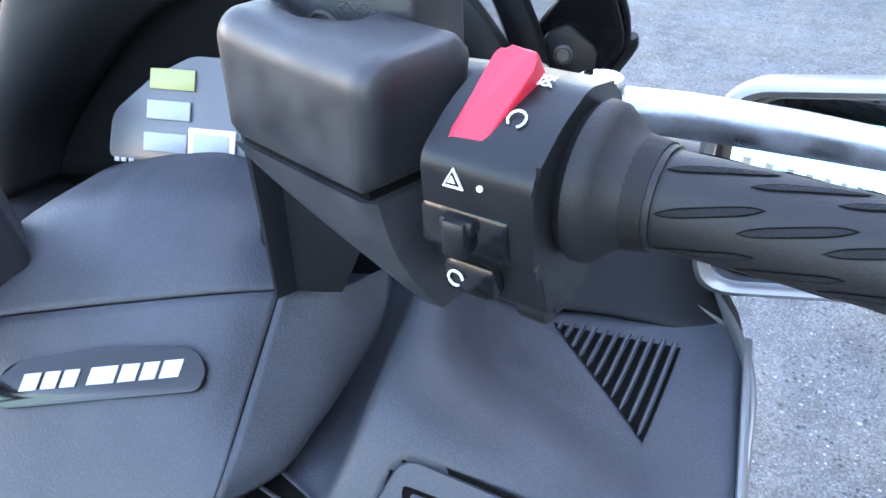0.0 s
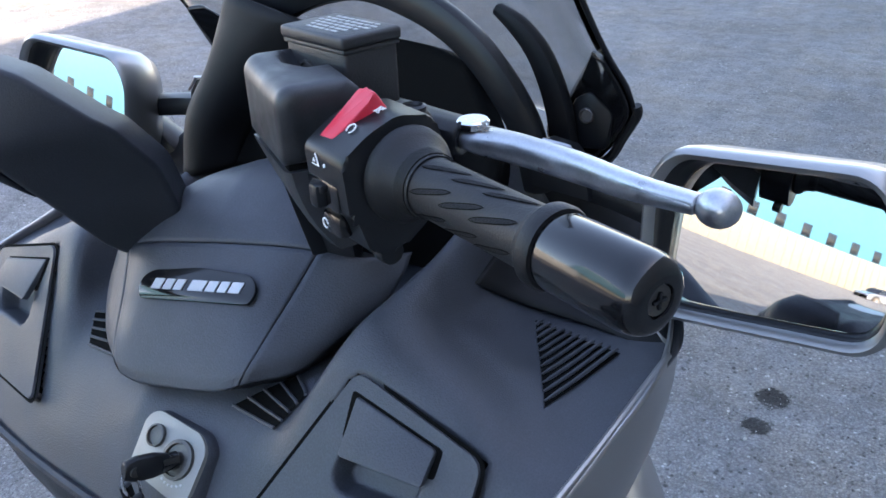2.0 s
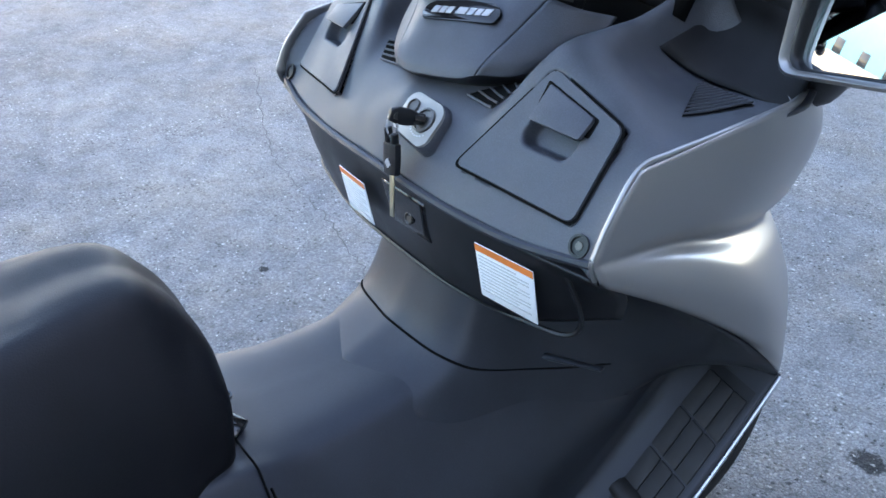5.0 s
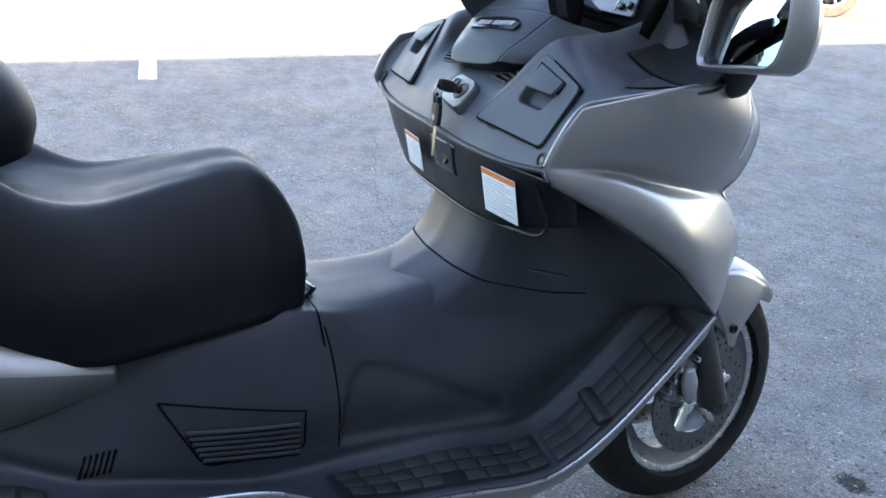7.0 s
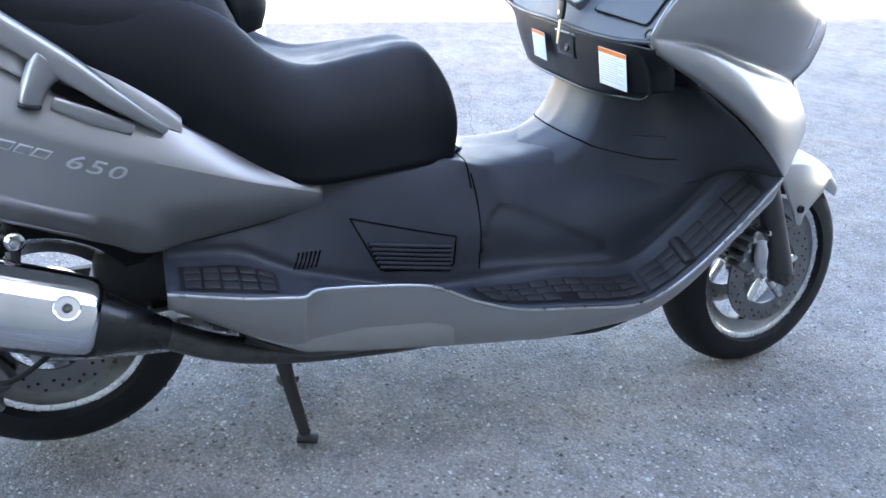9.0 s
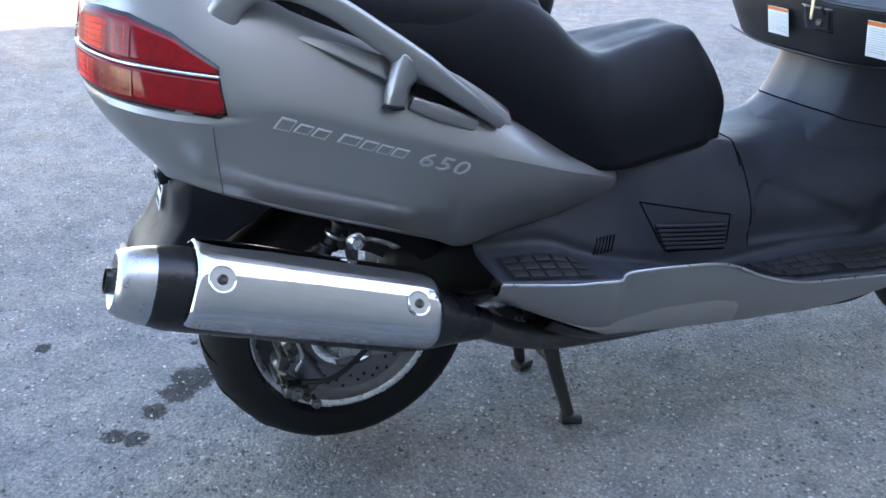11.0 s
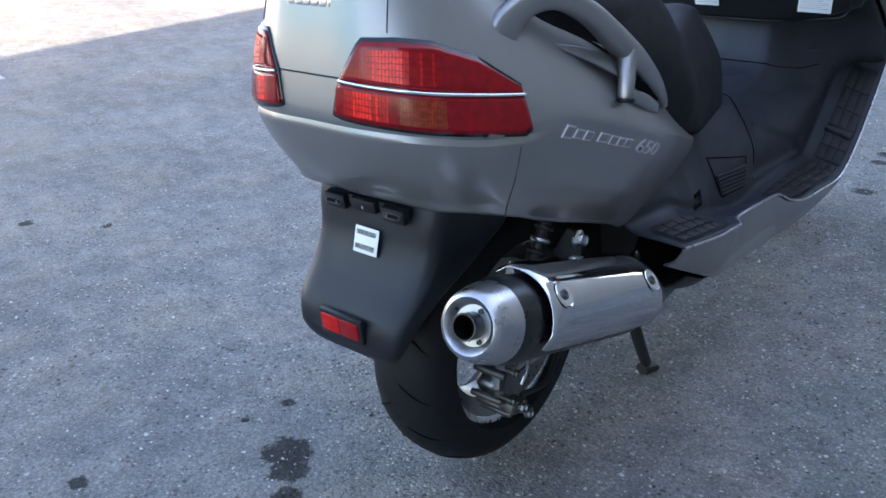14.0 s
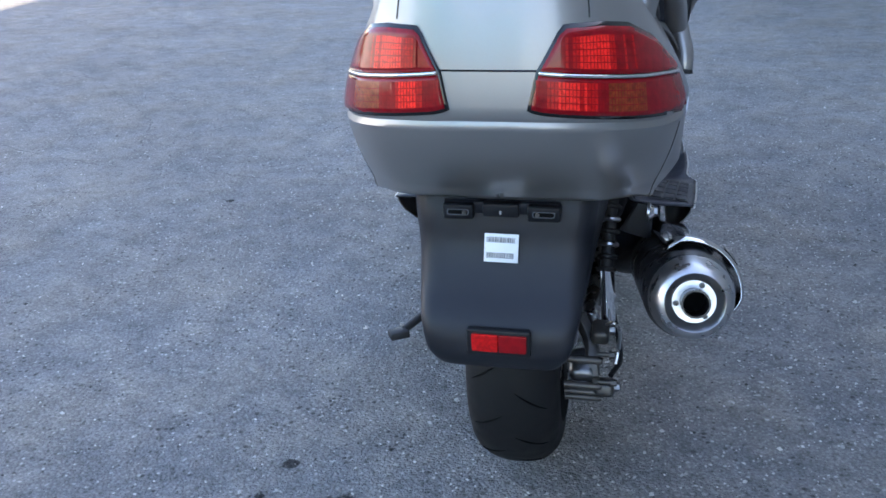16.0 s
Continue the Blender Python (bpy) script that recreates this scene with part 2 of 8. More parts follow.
def words(text, size, m, depth=0.0008, shear=0.0, space=1.0, width=1.0):
    """Letters as a mesh in xy, middle at the origin."""
    cu = bpy.data.curves.new("letters", "FONT")
    cu.body, cu.size, cu.extrude, cu.shear, cu.space_character = text, size, depth, shear, space
    cu.align_x, cu.align_y, cu.resolution_u = "CENTER", "CENTER", 3
    ob = bpy.data.objects.new("letters", cu)
    me = bpy.data.meshes.new_from_object(ob)
    bm = bmesh.new()
    bm.from_mesh(me)
    bpy.data.objects.remove(ob), bpy.data.curves.remove(cu), bpy.data.meshes.remove(me)
    bm.transform(m @ Matrix.Diagonal((width, 1, 1, 1)))
    return bm


# ---- ground ----
def asphalt():
    m = bpy.data.materials.new("worn_asphalt")
    m.use_nodes = True
    N, L = m.node_tree.nodes, m.node_tree.links
    p = N["Principled BSDF"]
    geo = N.new("ShaderNodeNewGeometry")

    def noise_(scale, detail=4.0, rough=0.6):
        n = N.new("ShaderNodeTexNoise")
        n.inputs["Scale"].default_value, n.inputs["Detail"].default_value, n.inputs["Roughness"].default_value = scale, detail, rough
        L.new(geo.outputs["Position"], n.inputs["Vector"])
        return n

    def math_(op, a, b, c=None):
        n = N.new("ShaderNodeMath")
        n.operation = op
        for i, v in enumerate((a, b, c)):
            if v is None:
                continue
            if isinstance(v, (int, float)):
                n.inputs[i].default_value = v
            else:
                L.new(v, n.inputs[i])
        return n.outputs[0]

    def span(v, a, b, c, d):
        n = N.new("ShaderNodeMapRange")
        for i, w in enumerate((a, b, c, d)):
            n.inputs[i + 1].default_value = w
        L.new(v, n.inputs[0])
        return n.outputs[0]

    def cells(scale):
        n = N.new("ShaderNodeTexVoronoi")
        n.inputs["Scale"].default_value = scale
        L.new(geo.outputs["Position"], n.inputs["Vector"])
        s = N.new("ShaderNodeSeparateColor")
        L.new(n.outputs["Color"], s.inputs[0])
        return n, s

    stone, sep = cells(170)
    chip, sep2 = cells(75)
    big, sep3 = cells(34)
    tone = span(sep.outputs[0], 0.0, 1.0, 0.80, 1.20)
    # shade between the stones, darkened in the base colour by cell distance
    crevice_shade = span(stone.outputs["Distance"], 0.15, 0.62, 1.09, 0.82)
    light_chip = math_("MULTIPLY", span(sep2.outputs[1], 0.76, 0.79, 0.0, 1.0), span(chip.outputs["Distance"], 0.20, 0.34, 1.0, 0.0))
    dark_pit = math_("MULTIPLY", span(sep2.outputs[2], 0.84, 0.87, 0.0, 1.0), span(chip.outputs["Distance"], 0.22, 0.40, 1.0, 0.0))
    big_chip = math_("MULTIPLY", span(sep3.outputs[1], 0.85, 0.87, 0.0, 1.0), span(big.outputs["Distance"], 0.14, 0.24, 1.0, 0.0))
    big_pit = math_("MULTIPLY", span(sep3.outputs[2], 0.86, 0.88, 0.0, 1.0), span(math_("ADD", big.outputs["Distance"], math_("MULTIPLY", noise_(120, 3, 0.7).outputs[0], 0.2)), 0.22, 0.36, 1.0, 0.0))
    blotch = span(noise_(1.1, 6, 0.65).outputs[0], 0.3, 0.7, 0.80, 1.18)
    mid = span(noise_(9, 7, 0.75).outputs[0], 0.3, 0.7, 0.72, 1.26)
    rust = span(noise_(2.3, 7, 0.75).outputs[0], 0.42, 0.68, 0.0, 1.0)
    v = math_("MULTIPLY", math_("MULTIPLY", tone, crevice_shade), math_("MULTIPLY", blotch, mid))
    bare = span(noise_(3.4, 5, 0.7).outputs[0], 0.42, 0.60, 0.35, 1.25)
    v = math_("ADD", v, math_("MULTIPLY", math_("MULTIPLY", math_("ADD", light_chip, big_chip), bare), 0.90))
    v = math_("MULTIPLY", v, math_("SUBTRACT", 1.0, math_("MULTIPLY", math_("MULTIPLY", dark_pit, bare), 0.50)))
    v = math_("MULTIPLY", v, math_("SUBTRACT", 1.0, math_("MULTIPLY", math_("MULTIPLY", big_pit, bare), 0.50)))
    # oil and damp stains: place and half size
    wob = span(noise_(34, 6, 0.8).outputs[0], 0.3, 0.7, -1.0, 1.0)
    dark = None
    for x, y, a in ((-0.31, -0.135, 0.055), (-0.265, -0.170, 0.045), (-0.205, -0.225, 0.030), (-0.136, -0.306, 0.026), (-0.116, -0.268, 0.028), (-0.45, -0.008, 0.016), (-0.56, -0.452, 0.021), (-0.474, -0.112, 0.010),
                    (0.093, 2.723, 0.045), (0.094, 2.597, 0.035), (0.147, 2.197, 0.04), (-1.26, 1.45, 0.018), (-1.82, 0.353, 0.022), (-2.08, 0.194, 0.03)):
        d = N.new("ShaderNodeVectorMath")
        d.operation = "DISTANCE"
        L.new(geo.outputs["Position"], d.inputs[0])
        d.inputs[1].default_value = (x, y, 0)
        k = span(math_("ADD", d.outputs["Value"], math_("MULTIPLY", wob, a * 0.5)), a * 0.80, a * 1.05, 0.80, 0.0)
        dark = k if dark is None else math_("MAXIMUM", dark, k)
    v = math_("MULTIPLY", v, math_("SUBTRACT", 1.0, dark))
    col = N.new("ShaderNodeVectorMath")
    col.operation = "SCALE"
    tint = N.new("ShaderNodeMix")
    tint.data_type = "RGBA"
    tint.inputs[6].default_value, tint.inputs[7].default_value = (0.272, 0.272, 0.272, 1), (0.304, 0.276, 0.242, 1)
    L.new(rust, tint.inputs[0])
    L.new(tint.outputs[2], col.inputs[0])
    L.new(v, col.inputs[3])
    L.new(col.outputs[0], p.inputs["Base Color"])
    p.inputs["Roughness"].default_value = 0.9
    p.inputs["Specular IOR Level"].default_value = 0.22
    b = N.new("ShaderNodeBump")
    b.inputs["Strength"].default_value, b.inputs["Distance"].default_value = 1.0, 0.008
    L.new(math_("ADD", math_("MULTIPLY", stone.outputs["Distance"], -1.0), math_("MULTIPLY", noise_(45, 6, 0.75).outputs[0], 2.0)), b.inputs["Height"])
    L.new(b.outputs[0], p.inputs["Normal"])
    return m


RISE = 0.045


def rise(x):
    """The yard climbs gently towards the fence."""
    return RISE * min(17.0, max(0.0, -2.5 - x))


bm = bmesh.new()
XS = [-900, -200, -60, -19.5, -14, -8, -4, -2.8, -2.5, -2, 0, 3, 8, 20, 60, 200, 900]
YS = [-900, -200, -60, -20, -8, -3, 0, 2, 5, 10, 20, 60, 200, 900]
GV = [[bm.verts.new((x, y, rise(x))) for y in YS] for x in XS]
for a in range(len(XS) - 1):
    for c in range(len(YS) - 1):
        bm.faces.new((GV[a][c], GV[a + 1][c], GV[a + 1][c + 1], GV[a][c + 1]))
ground = part("ground", bm, asphalt(), smooth=0)
tagged(ground, "worn grey asphalt yard with oil stains", "ground", kind="structure")

LINE = mat("worn_line_paint", (0.50, 0.49, 0.47), 0.8, vary=0.35, grain=0.0004, grain_size=0.004, wear_size=0.04)
CRACK = mat("crack_filler", (0.12, 0.115, 0.11), 0.9, vary=0.3)


def crack(points, w):
    rng = random.Random(len(points))
    P = catmull(points, 60)
    bm = bmesh.new()
    prev = None
    for i, q in enumerate(P):
        t = (P[min(i + 1, 59)] - P[max(i - 1, 0)]).normalized()
        nrm = Vector((-t.y, t.x, 0))
        off = nrm * rng.uniform(-0.012, 0.012)
        ww = w * rng.uniform(0.35, 1.0)
        q = q + Vector((0, 0, rise(q.x)))
        a, b = bm.verts.new(q + off + nrm * ww), bm.verts.new(q + off - nrm * ww)
        if prev:
            bm.faces.new((prev[0], prev[1], b, a))
        prev = (a, b)
    return bm


for k, pts in enumerate((((-3.03, 2.17, 0.003), (-2.12, 1.84, 0.003), (-1.47, 1.75, 0.003), (-0.89, 1.65, 0.003)), ((-3.4, 3.68, 0.003), (-2.64, 3.0, 0.003), (-2.2, 2.53, 0.003), (-2.0, 2.1, 0.003)))):
    tagged(part("asphalt_crack", crack(pts, 0.003), CRACK, smooth=0), "thin crack in the worn asphalt", "crack", kind="structure")
bm = rbox(3.67, 0.11, 0.006, 0.0, Matrix.Translation((-6.16, 1.375, rise(-6.16) + 0.002)) @ pose(0, 0, 0, 0, math.degrees(math.atan(RISE)), 0) @ pose(0, 0, 0, 0, 0, -7.0))
tagged(part("parking_line", bm, LINE, smooth=0), "worn white parking bay line on the asphalt", "road marking", kind="structure")

# ---- fence along the sunlit edge of the yard ----
FENCE = mat("white_painted_steel", (0.74, 0.73, 0.70), 0.5, vary=0.08, grain=0.0002, grain_size=0.01, wear_size=0.3)
BASE = mat("dark_gravel", (0.07, 0.065, 0.055), 0.95, vary=0.5, grain=0.01, grain_size=0.03, wear_size=0.1)
fence = thing("fence", "white ribbed steel fence in full sun at the yard's edge", "fence")
FM = Matrix.Translation((-9.45, 2.42, rise(-9.45) - 0.01)) @ Matrix.Rotation(radians(109.5), 4, "Z") @ Matrix.Rotation(radians(-0.85), 4, "Y")
fence.matrix_world = FM
slat_bm = prism(rounded([(-0.056, 0.0), (-0.042, 0.022), (0.042, 0.022), (0.056, 0.0), (0.042, -0.010), (-0.042, -0.010)], 0.005, 2), 1.78, pose(0, 0, 1.98))
slat0 = part("slat", slat_bm, FENCE, fence, smooth=30)
slat0.location = (-6.0, 0, 0)
post0 = part("post", rbox(0.13, 0.13, 2.05, 0.008, pose(0, 0, 1.025)), FENCE, fence)
post0.location = (-6.15, 0.03, 0)
for i in range(1, 78):
    o = new("slat", slat0.data)
    o.parent, o.location = fence, (-6.0 + 0.137 * i, 0, 0)
for i in range(1, 6):
    o = new("post", post0.data)
    o.parent, o.location = fence, (-6.15 + 2.05 * i, 0.03, 0)
for z in (0.17, 1.85):
    part("rail", rbox(10.8, 0.05, 0.05, 0.006, pose(-0.85, 0.045, z)), FENCE, fence)
verge = part("verge", rbox(10.8, 0.4, 0.05, 0.02, FM @ pose(-0.85, 0.25, 0.012)), BASE)
tagged(verge, "dark gravel verge under the fence", "verge", kind="structure")

# loose chips on the asphalt
def gravel(count=27000, seed=5):
    rng = np.random.default_rng(seed)
    xy = np.concatenate([rng.normal((0.35, 0.6), (0.9, 1.1), (count * 2 // 3, 2)), rng.uniform((-3.2, -1.6), (2.6, 4.2), (count - count * 2 // 3, 2))])
    size = 0.0015 + 0.0030 * rng.random(count) ** 2 + 0.0045 * (rng.random(count) < 0.06) * rng.random(count)
    octa = np.array([(1, 0, 0.2), (0, 1, 0.2), (-1, 0, 0.2), (0, -1, 0.2), (0, 0, 0.9), (0, 0, -0.4)])
    V, F = [], []
    tri_ = [(0, 1, 4), (1, 2, 4), (2, 3, 4), (3, 0, 4), (1, 0, 5), (2, 1, 5), (3, 2, 5), (0, 3, 5)]
    for i in range(count):
        a = rng.random() * 6.28
        p = octa * (1 + 0.5 * (rng.random((6, 3)) - 0.5)) * size[i]
        q = np.stack([p[:, 0] * math.cos(a) - p[:, 1] * math.sin(a) * 0.7, p[:, 0] * math.sin(a) + p[:, 1] * math.cos(a) * 0.7, p[:, 2]], 1) + (xy[i, 0], xy[i, 1], size[i] * 0.25)
        V.extend(q.tolist())
        F.extend([tuple(6 * i + k for k in t) for t in tri_])
    me = bpy.data.meshes.new("loose_gravel")
    me.from_pydata(V, [], F)
    m = mat("pale_stone_chip", (0.30, 0.29, 0.275), 0.8, vary=0.2, wear_size=0.01)
    N, L = m.node_tree.nodes, m.node_tree.links
    g = N.new("ShaderNodeNewGeometry")
    r = N.new("ShaderNodeMapRange")
    r.inputs[3].default_value, r.inputs[4].default_value = 0.15, 2.1
    L.new(g.outputs["Random Per Island"], r.inputs[0])
    s = N.new("ShaderNodeVectorMath")
    s.operation = "SCALE"
    base = N["Principled BSDF"].inputs["Base Color"]
    L.new(base.links[0].from_socket, s.inputs[0])
    L.new(r.outputs[0], s.inputs[3])
    L.new(s.outputs[0], base)
    me.materials.append(m)
    return tagged(new("loose_gravel", me), "loose pale stone chips scattered over the asphalt", "gravel", kind="stuff")


gravel()

# ---- buildings ----
WALL = mat("grey_render_wall", (0.19, 0.187, 0.182), 0.85, vary=0.08, grain=0.001, grain_size=0.01, wear_size=0.6)
BLUE = mat("blue_steel_cladding", (0.075, 0.26, 0.36), 0.5, vary=0.06, wear_size=0.6)
CREAM = mat("cream_cladding", (0.33, 0.29, 0.225), 0.6, vary=0.08, wear_size=0.5)
PANE = mat("dark_window", (0.02, 0.025, 0.03), 0.1, vary=0.1)
ROOF = mat("white_roof_edge", (0.7, 0.7, 0.7), 0.5, vary=0.05)
# out of view; added and sized so that its shadow covers the yard
hall = thing("hall", "unseen grey building added to shade the yard", "building")
hall.matrix_world = Matrix.Translation((3.4, 0, 0)) @ Matrix.Rotation(radians(8.0), 4, "Z")
part("wall", rbox(8, 26, 5.49, 0.02, pose(4, 5, 2.745)), WALL, hall)
part("roof", rbox(8.3, 26.3, 0.25, 0.03, pose(4, 5, 5.61)), ROOF, hall)
works = thing("works_building", "long light blue factory building with small windows", "building")
FAR = Matrix.Translation((-25.2, -22.0, 0)) @ Matrix.Rotation(radians(-64.2), 4, "Z")      # runs off behind the scooter
works.matrix_world = FAR
part("wall", rbox(76, 10, 19.0, 0.02, pose(30, -19, 9.5)), BLUE, works)
part("roof", rbox(76.4, 10.4, 0.4, 0.03, pose(30, -19, 19.2)), ROOF, works)
for i in range(17):
    part("window", rbox(1.5, 0.08, 1.7, 0.01, pose(-5 + 4.4 * i, -13.98, 6.2)), PANE, works)
yard_wall = thing("corrugated_wall", "cream corrugated steel wall in the sun", "wall")
yard_wall.matrix_world = FAR
for i in range(60):
    if i == 0:
        s0 = part("panel", rbox(0.96, 0.08, 4.0, 0.03, pose(0, 0, 2.0)), CREAM, yard_wall)
        o = s0
    else:
        o = new("panel", s0.data)
        o.parent = yard_wall
    o.location = (-6 + i * 1.0, 0, 0)


# ==== the scooter: x right, y ahead, z up ====
scooter = thing("motor_scooter", "large silver-grey touring scooter with black plastic trim, on its centre stand", "motor scooter")
STEER = radians(15)
AXIS = Vector((0, -math.sin(radians(26)), math.cos(radians(26))))
PIVOT = Vector((0, 1.25, 1.13))
SM = Matrix.Translation(PIVOT) @ Matrix.Rotation(STEER, 4, AXIS) @ Matrix.Translation(-PIVOT)      # turns the steered parts to the left
WSM = Matrix.Translation(PIVOT) @ Matrix.Rotation(radians(8), 4, AXIS) @ Matrix.Translation(-PIVOT)


def bike(name, bm, material, label="", parent=None, **kw):
    return part(name, bm, material, parent or scooter, label, **kw)


# -- wheels --
SPOKE = mat("grey_cast_spoke", (0.24, 0.24, 0.245), 0.36, metal=1.0, vary=0.2, grain=0.0001, grain_size=0.0015, wear=0.1, wear_size=0.02)


def wheel(cx, cy, cz, R, W, rim_r, rim_w, spokes, m=None):
    at = (m or Matrix.Identity(4)) @ Matrix.Translation((cx, cy, cz))
    h = W / 2
    prof = []
    for i in range(15):
        a = -math.pi / 2 + math.pi * i / 14
        prof.append((h * math.sin(a), rim_r + 0.004 + (R - rim_r - 0.004) * max(0.0, math.cos(a)) ** 0.62))
    w = bike("tyre", lathe(prof + [(h * 0.55, rim_r - 0.006), (-h * 0.55, rim_r - 0.006)], at, 104), TYRE, "black road tyre with shallow tread")
    r = rim_w / 2
    rim = lathe([(-r, rim_r + 0.006), (-r + 0.006, rim_r + 0.008), (-r + 0.012, rim_r - 0.006), (-r * 0.5, rim_r - 0.03), (r * 0.5, rim_r - 0.03), (r - 0.012, rim_r - 0.006), (r - 0.006, rim_r + 0.008), (r, rim_r + 0.006),
                 (r, rim_r - 0.004), (r - 0.016, rim_r - 0.016), (r * 0.5, rim_r - 0.042), (-r * 0.5, rim_r - 0.042), (-r + 0.016, rim_r - 0.016), (-r, rim_r - 0.004)], at, 64)
    rim_ob = bike("rim", rim, SPOKE, "grey cast alloy wheel rim")
    for sg in (1, -1):
        e = [(sg * x, q) for x, q in ((r - 0.003, rim_r - 0.013), (r + 0.001, rim_r - 0.008), (r + 0.0025, rim_r), (r + 0.001, rim_r + 0.007), (r - 0.004, rim_r + 0.009), (r - 0.006, rim_r - 0.004))]
        bike("rim_lip", lathe(e, at, 64), CAST, "polished rim lip", rim_ob)
    bike("hub", lathe([(-0.05, 0.0), (-0.05, 0.03), (-0.03, 0.05), (0.03, 0.05), (0.05, 0.03), (0.05, 0.0)], at, 32, closed=False), CAST, parent=rim_ob)
    for k in range(spokes):
        a = 2 * math.pi * k / spokes + 0.4
        d, e = Vector((0, math.cos(a), math.sin(a))), Vector((0, math.cos(a + 0.35), math.sin(a + 0.35)))
        sp = tube([d * 0.035, (d + e) * 0.5 * rim_r * 0.55, e * (rim_r - 0.032)], [0.024, 0.017, 0.026], 8, 9, squash=0.7, up=(1, 0, 0))
        sp.transform(at)
        bike("spoke", sp, SPOKE, parent=rim_ob)
    return w


wheel(0, 0.128, 0.285, 0.262, 0.158, 0.180, 0.115, 3)
wheel(0, 1.745, 0.262, 0.262, 0.120, 0.190, 0.090, 3, WSM)


# -- rear cowl, walked from the middle of the tail round the side to its front tip --
TAIL = [(0.0, -0.268, 0.965, 0.03, 0.772, 0.632, 0.10), (0.09, -0.262, 0.965, 0.03, 0.770, 0.632, 0.10), (0.17, -0.222, 0.955, 0.048, 0.762, 0.632, 0.076),
        (0.219, -0.155, 0.945, 0.072, 0.751, 0.628, 0.052), (0.246, -0.08, 0.93, 0.095, 0.748, 0.610, 0.043), (0.257, 0.0, 0.905, 0.084, 0.751, 0.580, 0.048),
        (0.263, 0.13, 0.852, 0.070, 0.714, 0.536, 0.060), (0.262, 0.25, 0.782, 0.056, 0.674, 0.494, 0.072), (0.256, 0.312, 0.740, 0.048, 0.656, 0.473, 0.070), (0.247, 0.38, 0.700, 0.042, 0.636, 0.487, 0.060),
        (0.220, 0.49, 0.634, 0.030, 0.600, 0.511, 0.036), (0.178, 0.608, 0.578, 0.006, 0.564, 0.540, 0.006)]


def tail_row(s):
    """The seven numbers at a way s (0 to 11) along the cowl, and the inward direction there."""
    P = [Vector(r[:3]) for r in TAIL]
    k = len(TAIL) - 1

    def smooth_at(col, s):
        a = min(int(s), k - 1)
        f = s - a
        v = [TAIL[max(0, min(k, a + j))][col] for j in (-1, 0, 1, 2)]
        if a == 0:
            v[0] = (TAIL[1][col] if col != 0 else -TAIL[1][col])
        return 0.5 * (2 * v[1] + (v[2] - v[0]) * f + (2 * v[0] - 5 * v[1] + 4 * v[2] - v[3]) * f * f + (3 * v[1] - v[0] - 3 * v[2] + v[3]) * f ** 3)

    vals = [smooth_at(c, s) for c in range(7)]
    d = Vector((smooth_at(0, min(s + 0.05, k)) - smooth_at(0, max(s - 0.05, 0)), smooth_at(1, min(s + 0.05, k)) - smooth_at(1, max(s - 0.05, 0)), 0)).normalized()
    return vals, Vector((-d.y, d.x, 0))


def tail_at(s, z, out=0.0):
    (px, py, zt, it, zc, zb, ib), n = tail_row(s)
    if z >= zc:
        f = min(1.25, (z - zc) / max(0.01, zt - zc))
        inset = it * f ** (1.6 - 0.40 * max(0.0, min(1.0, (s - 3.9) / 0.9)))
    else:
        f = (zc - z) / max(0.01, zc - zb)
        k = max(0.0, min(1.0, (4.6 - s) / 0.7))           # the bumper lip stands out below the lights
        g = max(0.0, (f - 0.62) / 0.38)                    # a pressed line runs along the side, below it the panel turns in
        q = max(0.0, min(1.0, (s - 6.2) / 1.2))
        side = (0.26 * f + 0.839 * g ** 1.25) * (1 - q) + (0.42 * f + 0.58 * f * f) * q
        inset = ib * (0.35 * f + 0.65 * f * f) * k + ib * min(1.0, side) * (1 - k) + 0.004 * k - 0.008 * k * min(1.0, (zc - z) / 0.013) - 0.005 * k * max(0.0, (f - 0.86) / 0.14)
    return Vector((px, py, 0)) + n * (inset - out) + Vector((0, 0, z))


def tail_patch(s0, s1, zlow, zhigh, nu, nv, out=0.0, mirror=False):
    """A piece of the cowl's surface between two ways; zlow and zhigh give its heights along it."""
    bm = bmesh.new()
    for sgn in ((1, -1) if mirror else (1,)):
        V = []
        for i in range(nu):
            s = s0 + (s1 - s0) * i / (nu - 1)
            a, b = zlow(s), zhigh(s)
            V.append([bm.verts.new((lambda p: (p.x * sgn, p.y, p.z))(tail_at(s, a + (b - a) * j / (nv - 1), out))) for j in range(nv)])
        for i in range(nu - 1):
            for j in range(nv - 1):
                q = (V[i][j], V[i + 1][j], V[i + 1][j + 1], V[i][j + 1])
                bm.faces.new(q if sgn > 0 else q[::-1])
    bmesh.ops.remove_doubles(bm, verts=bm.verts, dist=0.0003)
    return bm


col = lambda c: (lambda s: tail_row(s)[0][c])
bm = tail_patch(0, 11, col(4), col(2), 110, 14, mirror=True)
b2 = tail_patch(0, 11, col(5), col(4), 110, 30, mirror=True)
cowl = merge(bm, b2)
bmesh.ops.remove_doubles(cowl, verts=cowl.verts, dist=0.0004)
bmesh.ops.recalc_face_normals(cowl, faces=cowl.faces)
bike("rear_cowl", cowl, PAINT, "silver-grey painted rear cowl", thick=0.004, smooth=30)
bike("rear_deck", sheet([[(0, -0.235, 0.968), (0.09, -0.225, 0.966), (0.145, -0.15, 0.948), (0.168, 0.0, 0.908)], [(0, -0.1, 0.985), (0.08, -0.1, 0.985), (0.115, -0.06, 0.97), (0.142, 0.02, 0.93)], [(0, 0.1, 0.96), (0.05, 0.1, 0.96), (0.1, 0.1, 0.95), (0.13, 0.1, 0.93)]], 16, 16, mirror=True), PAINT, thick=0.004)

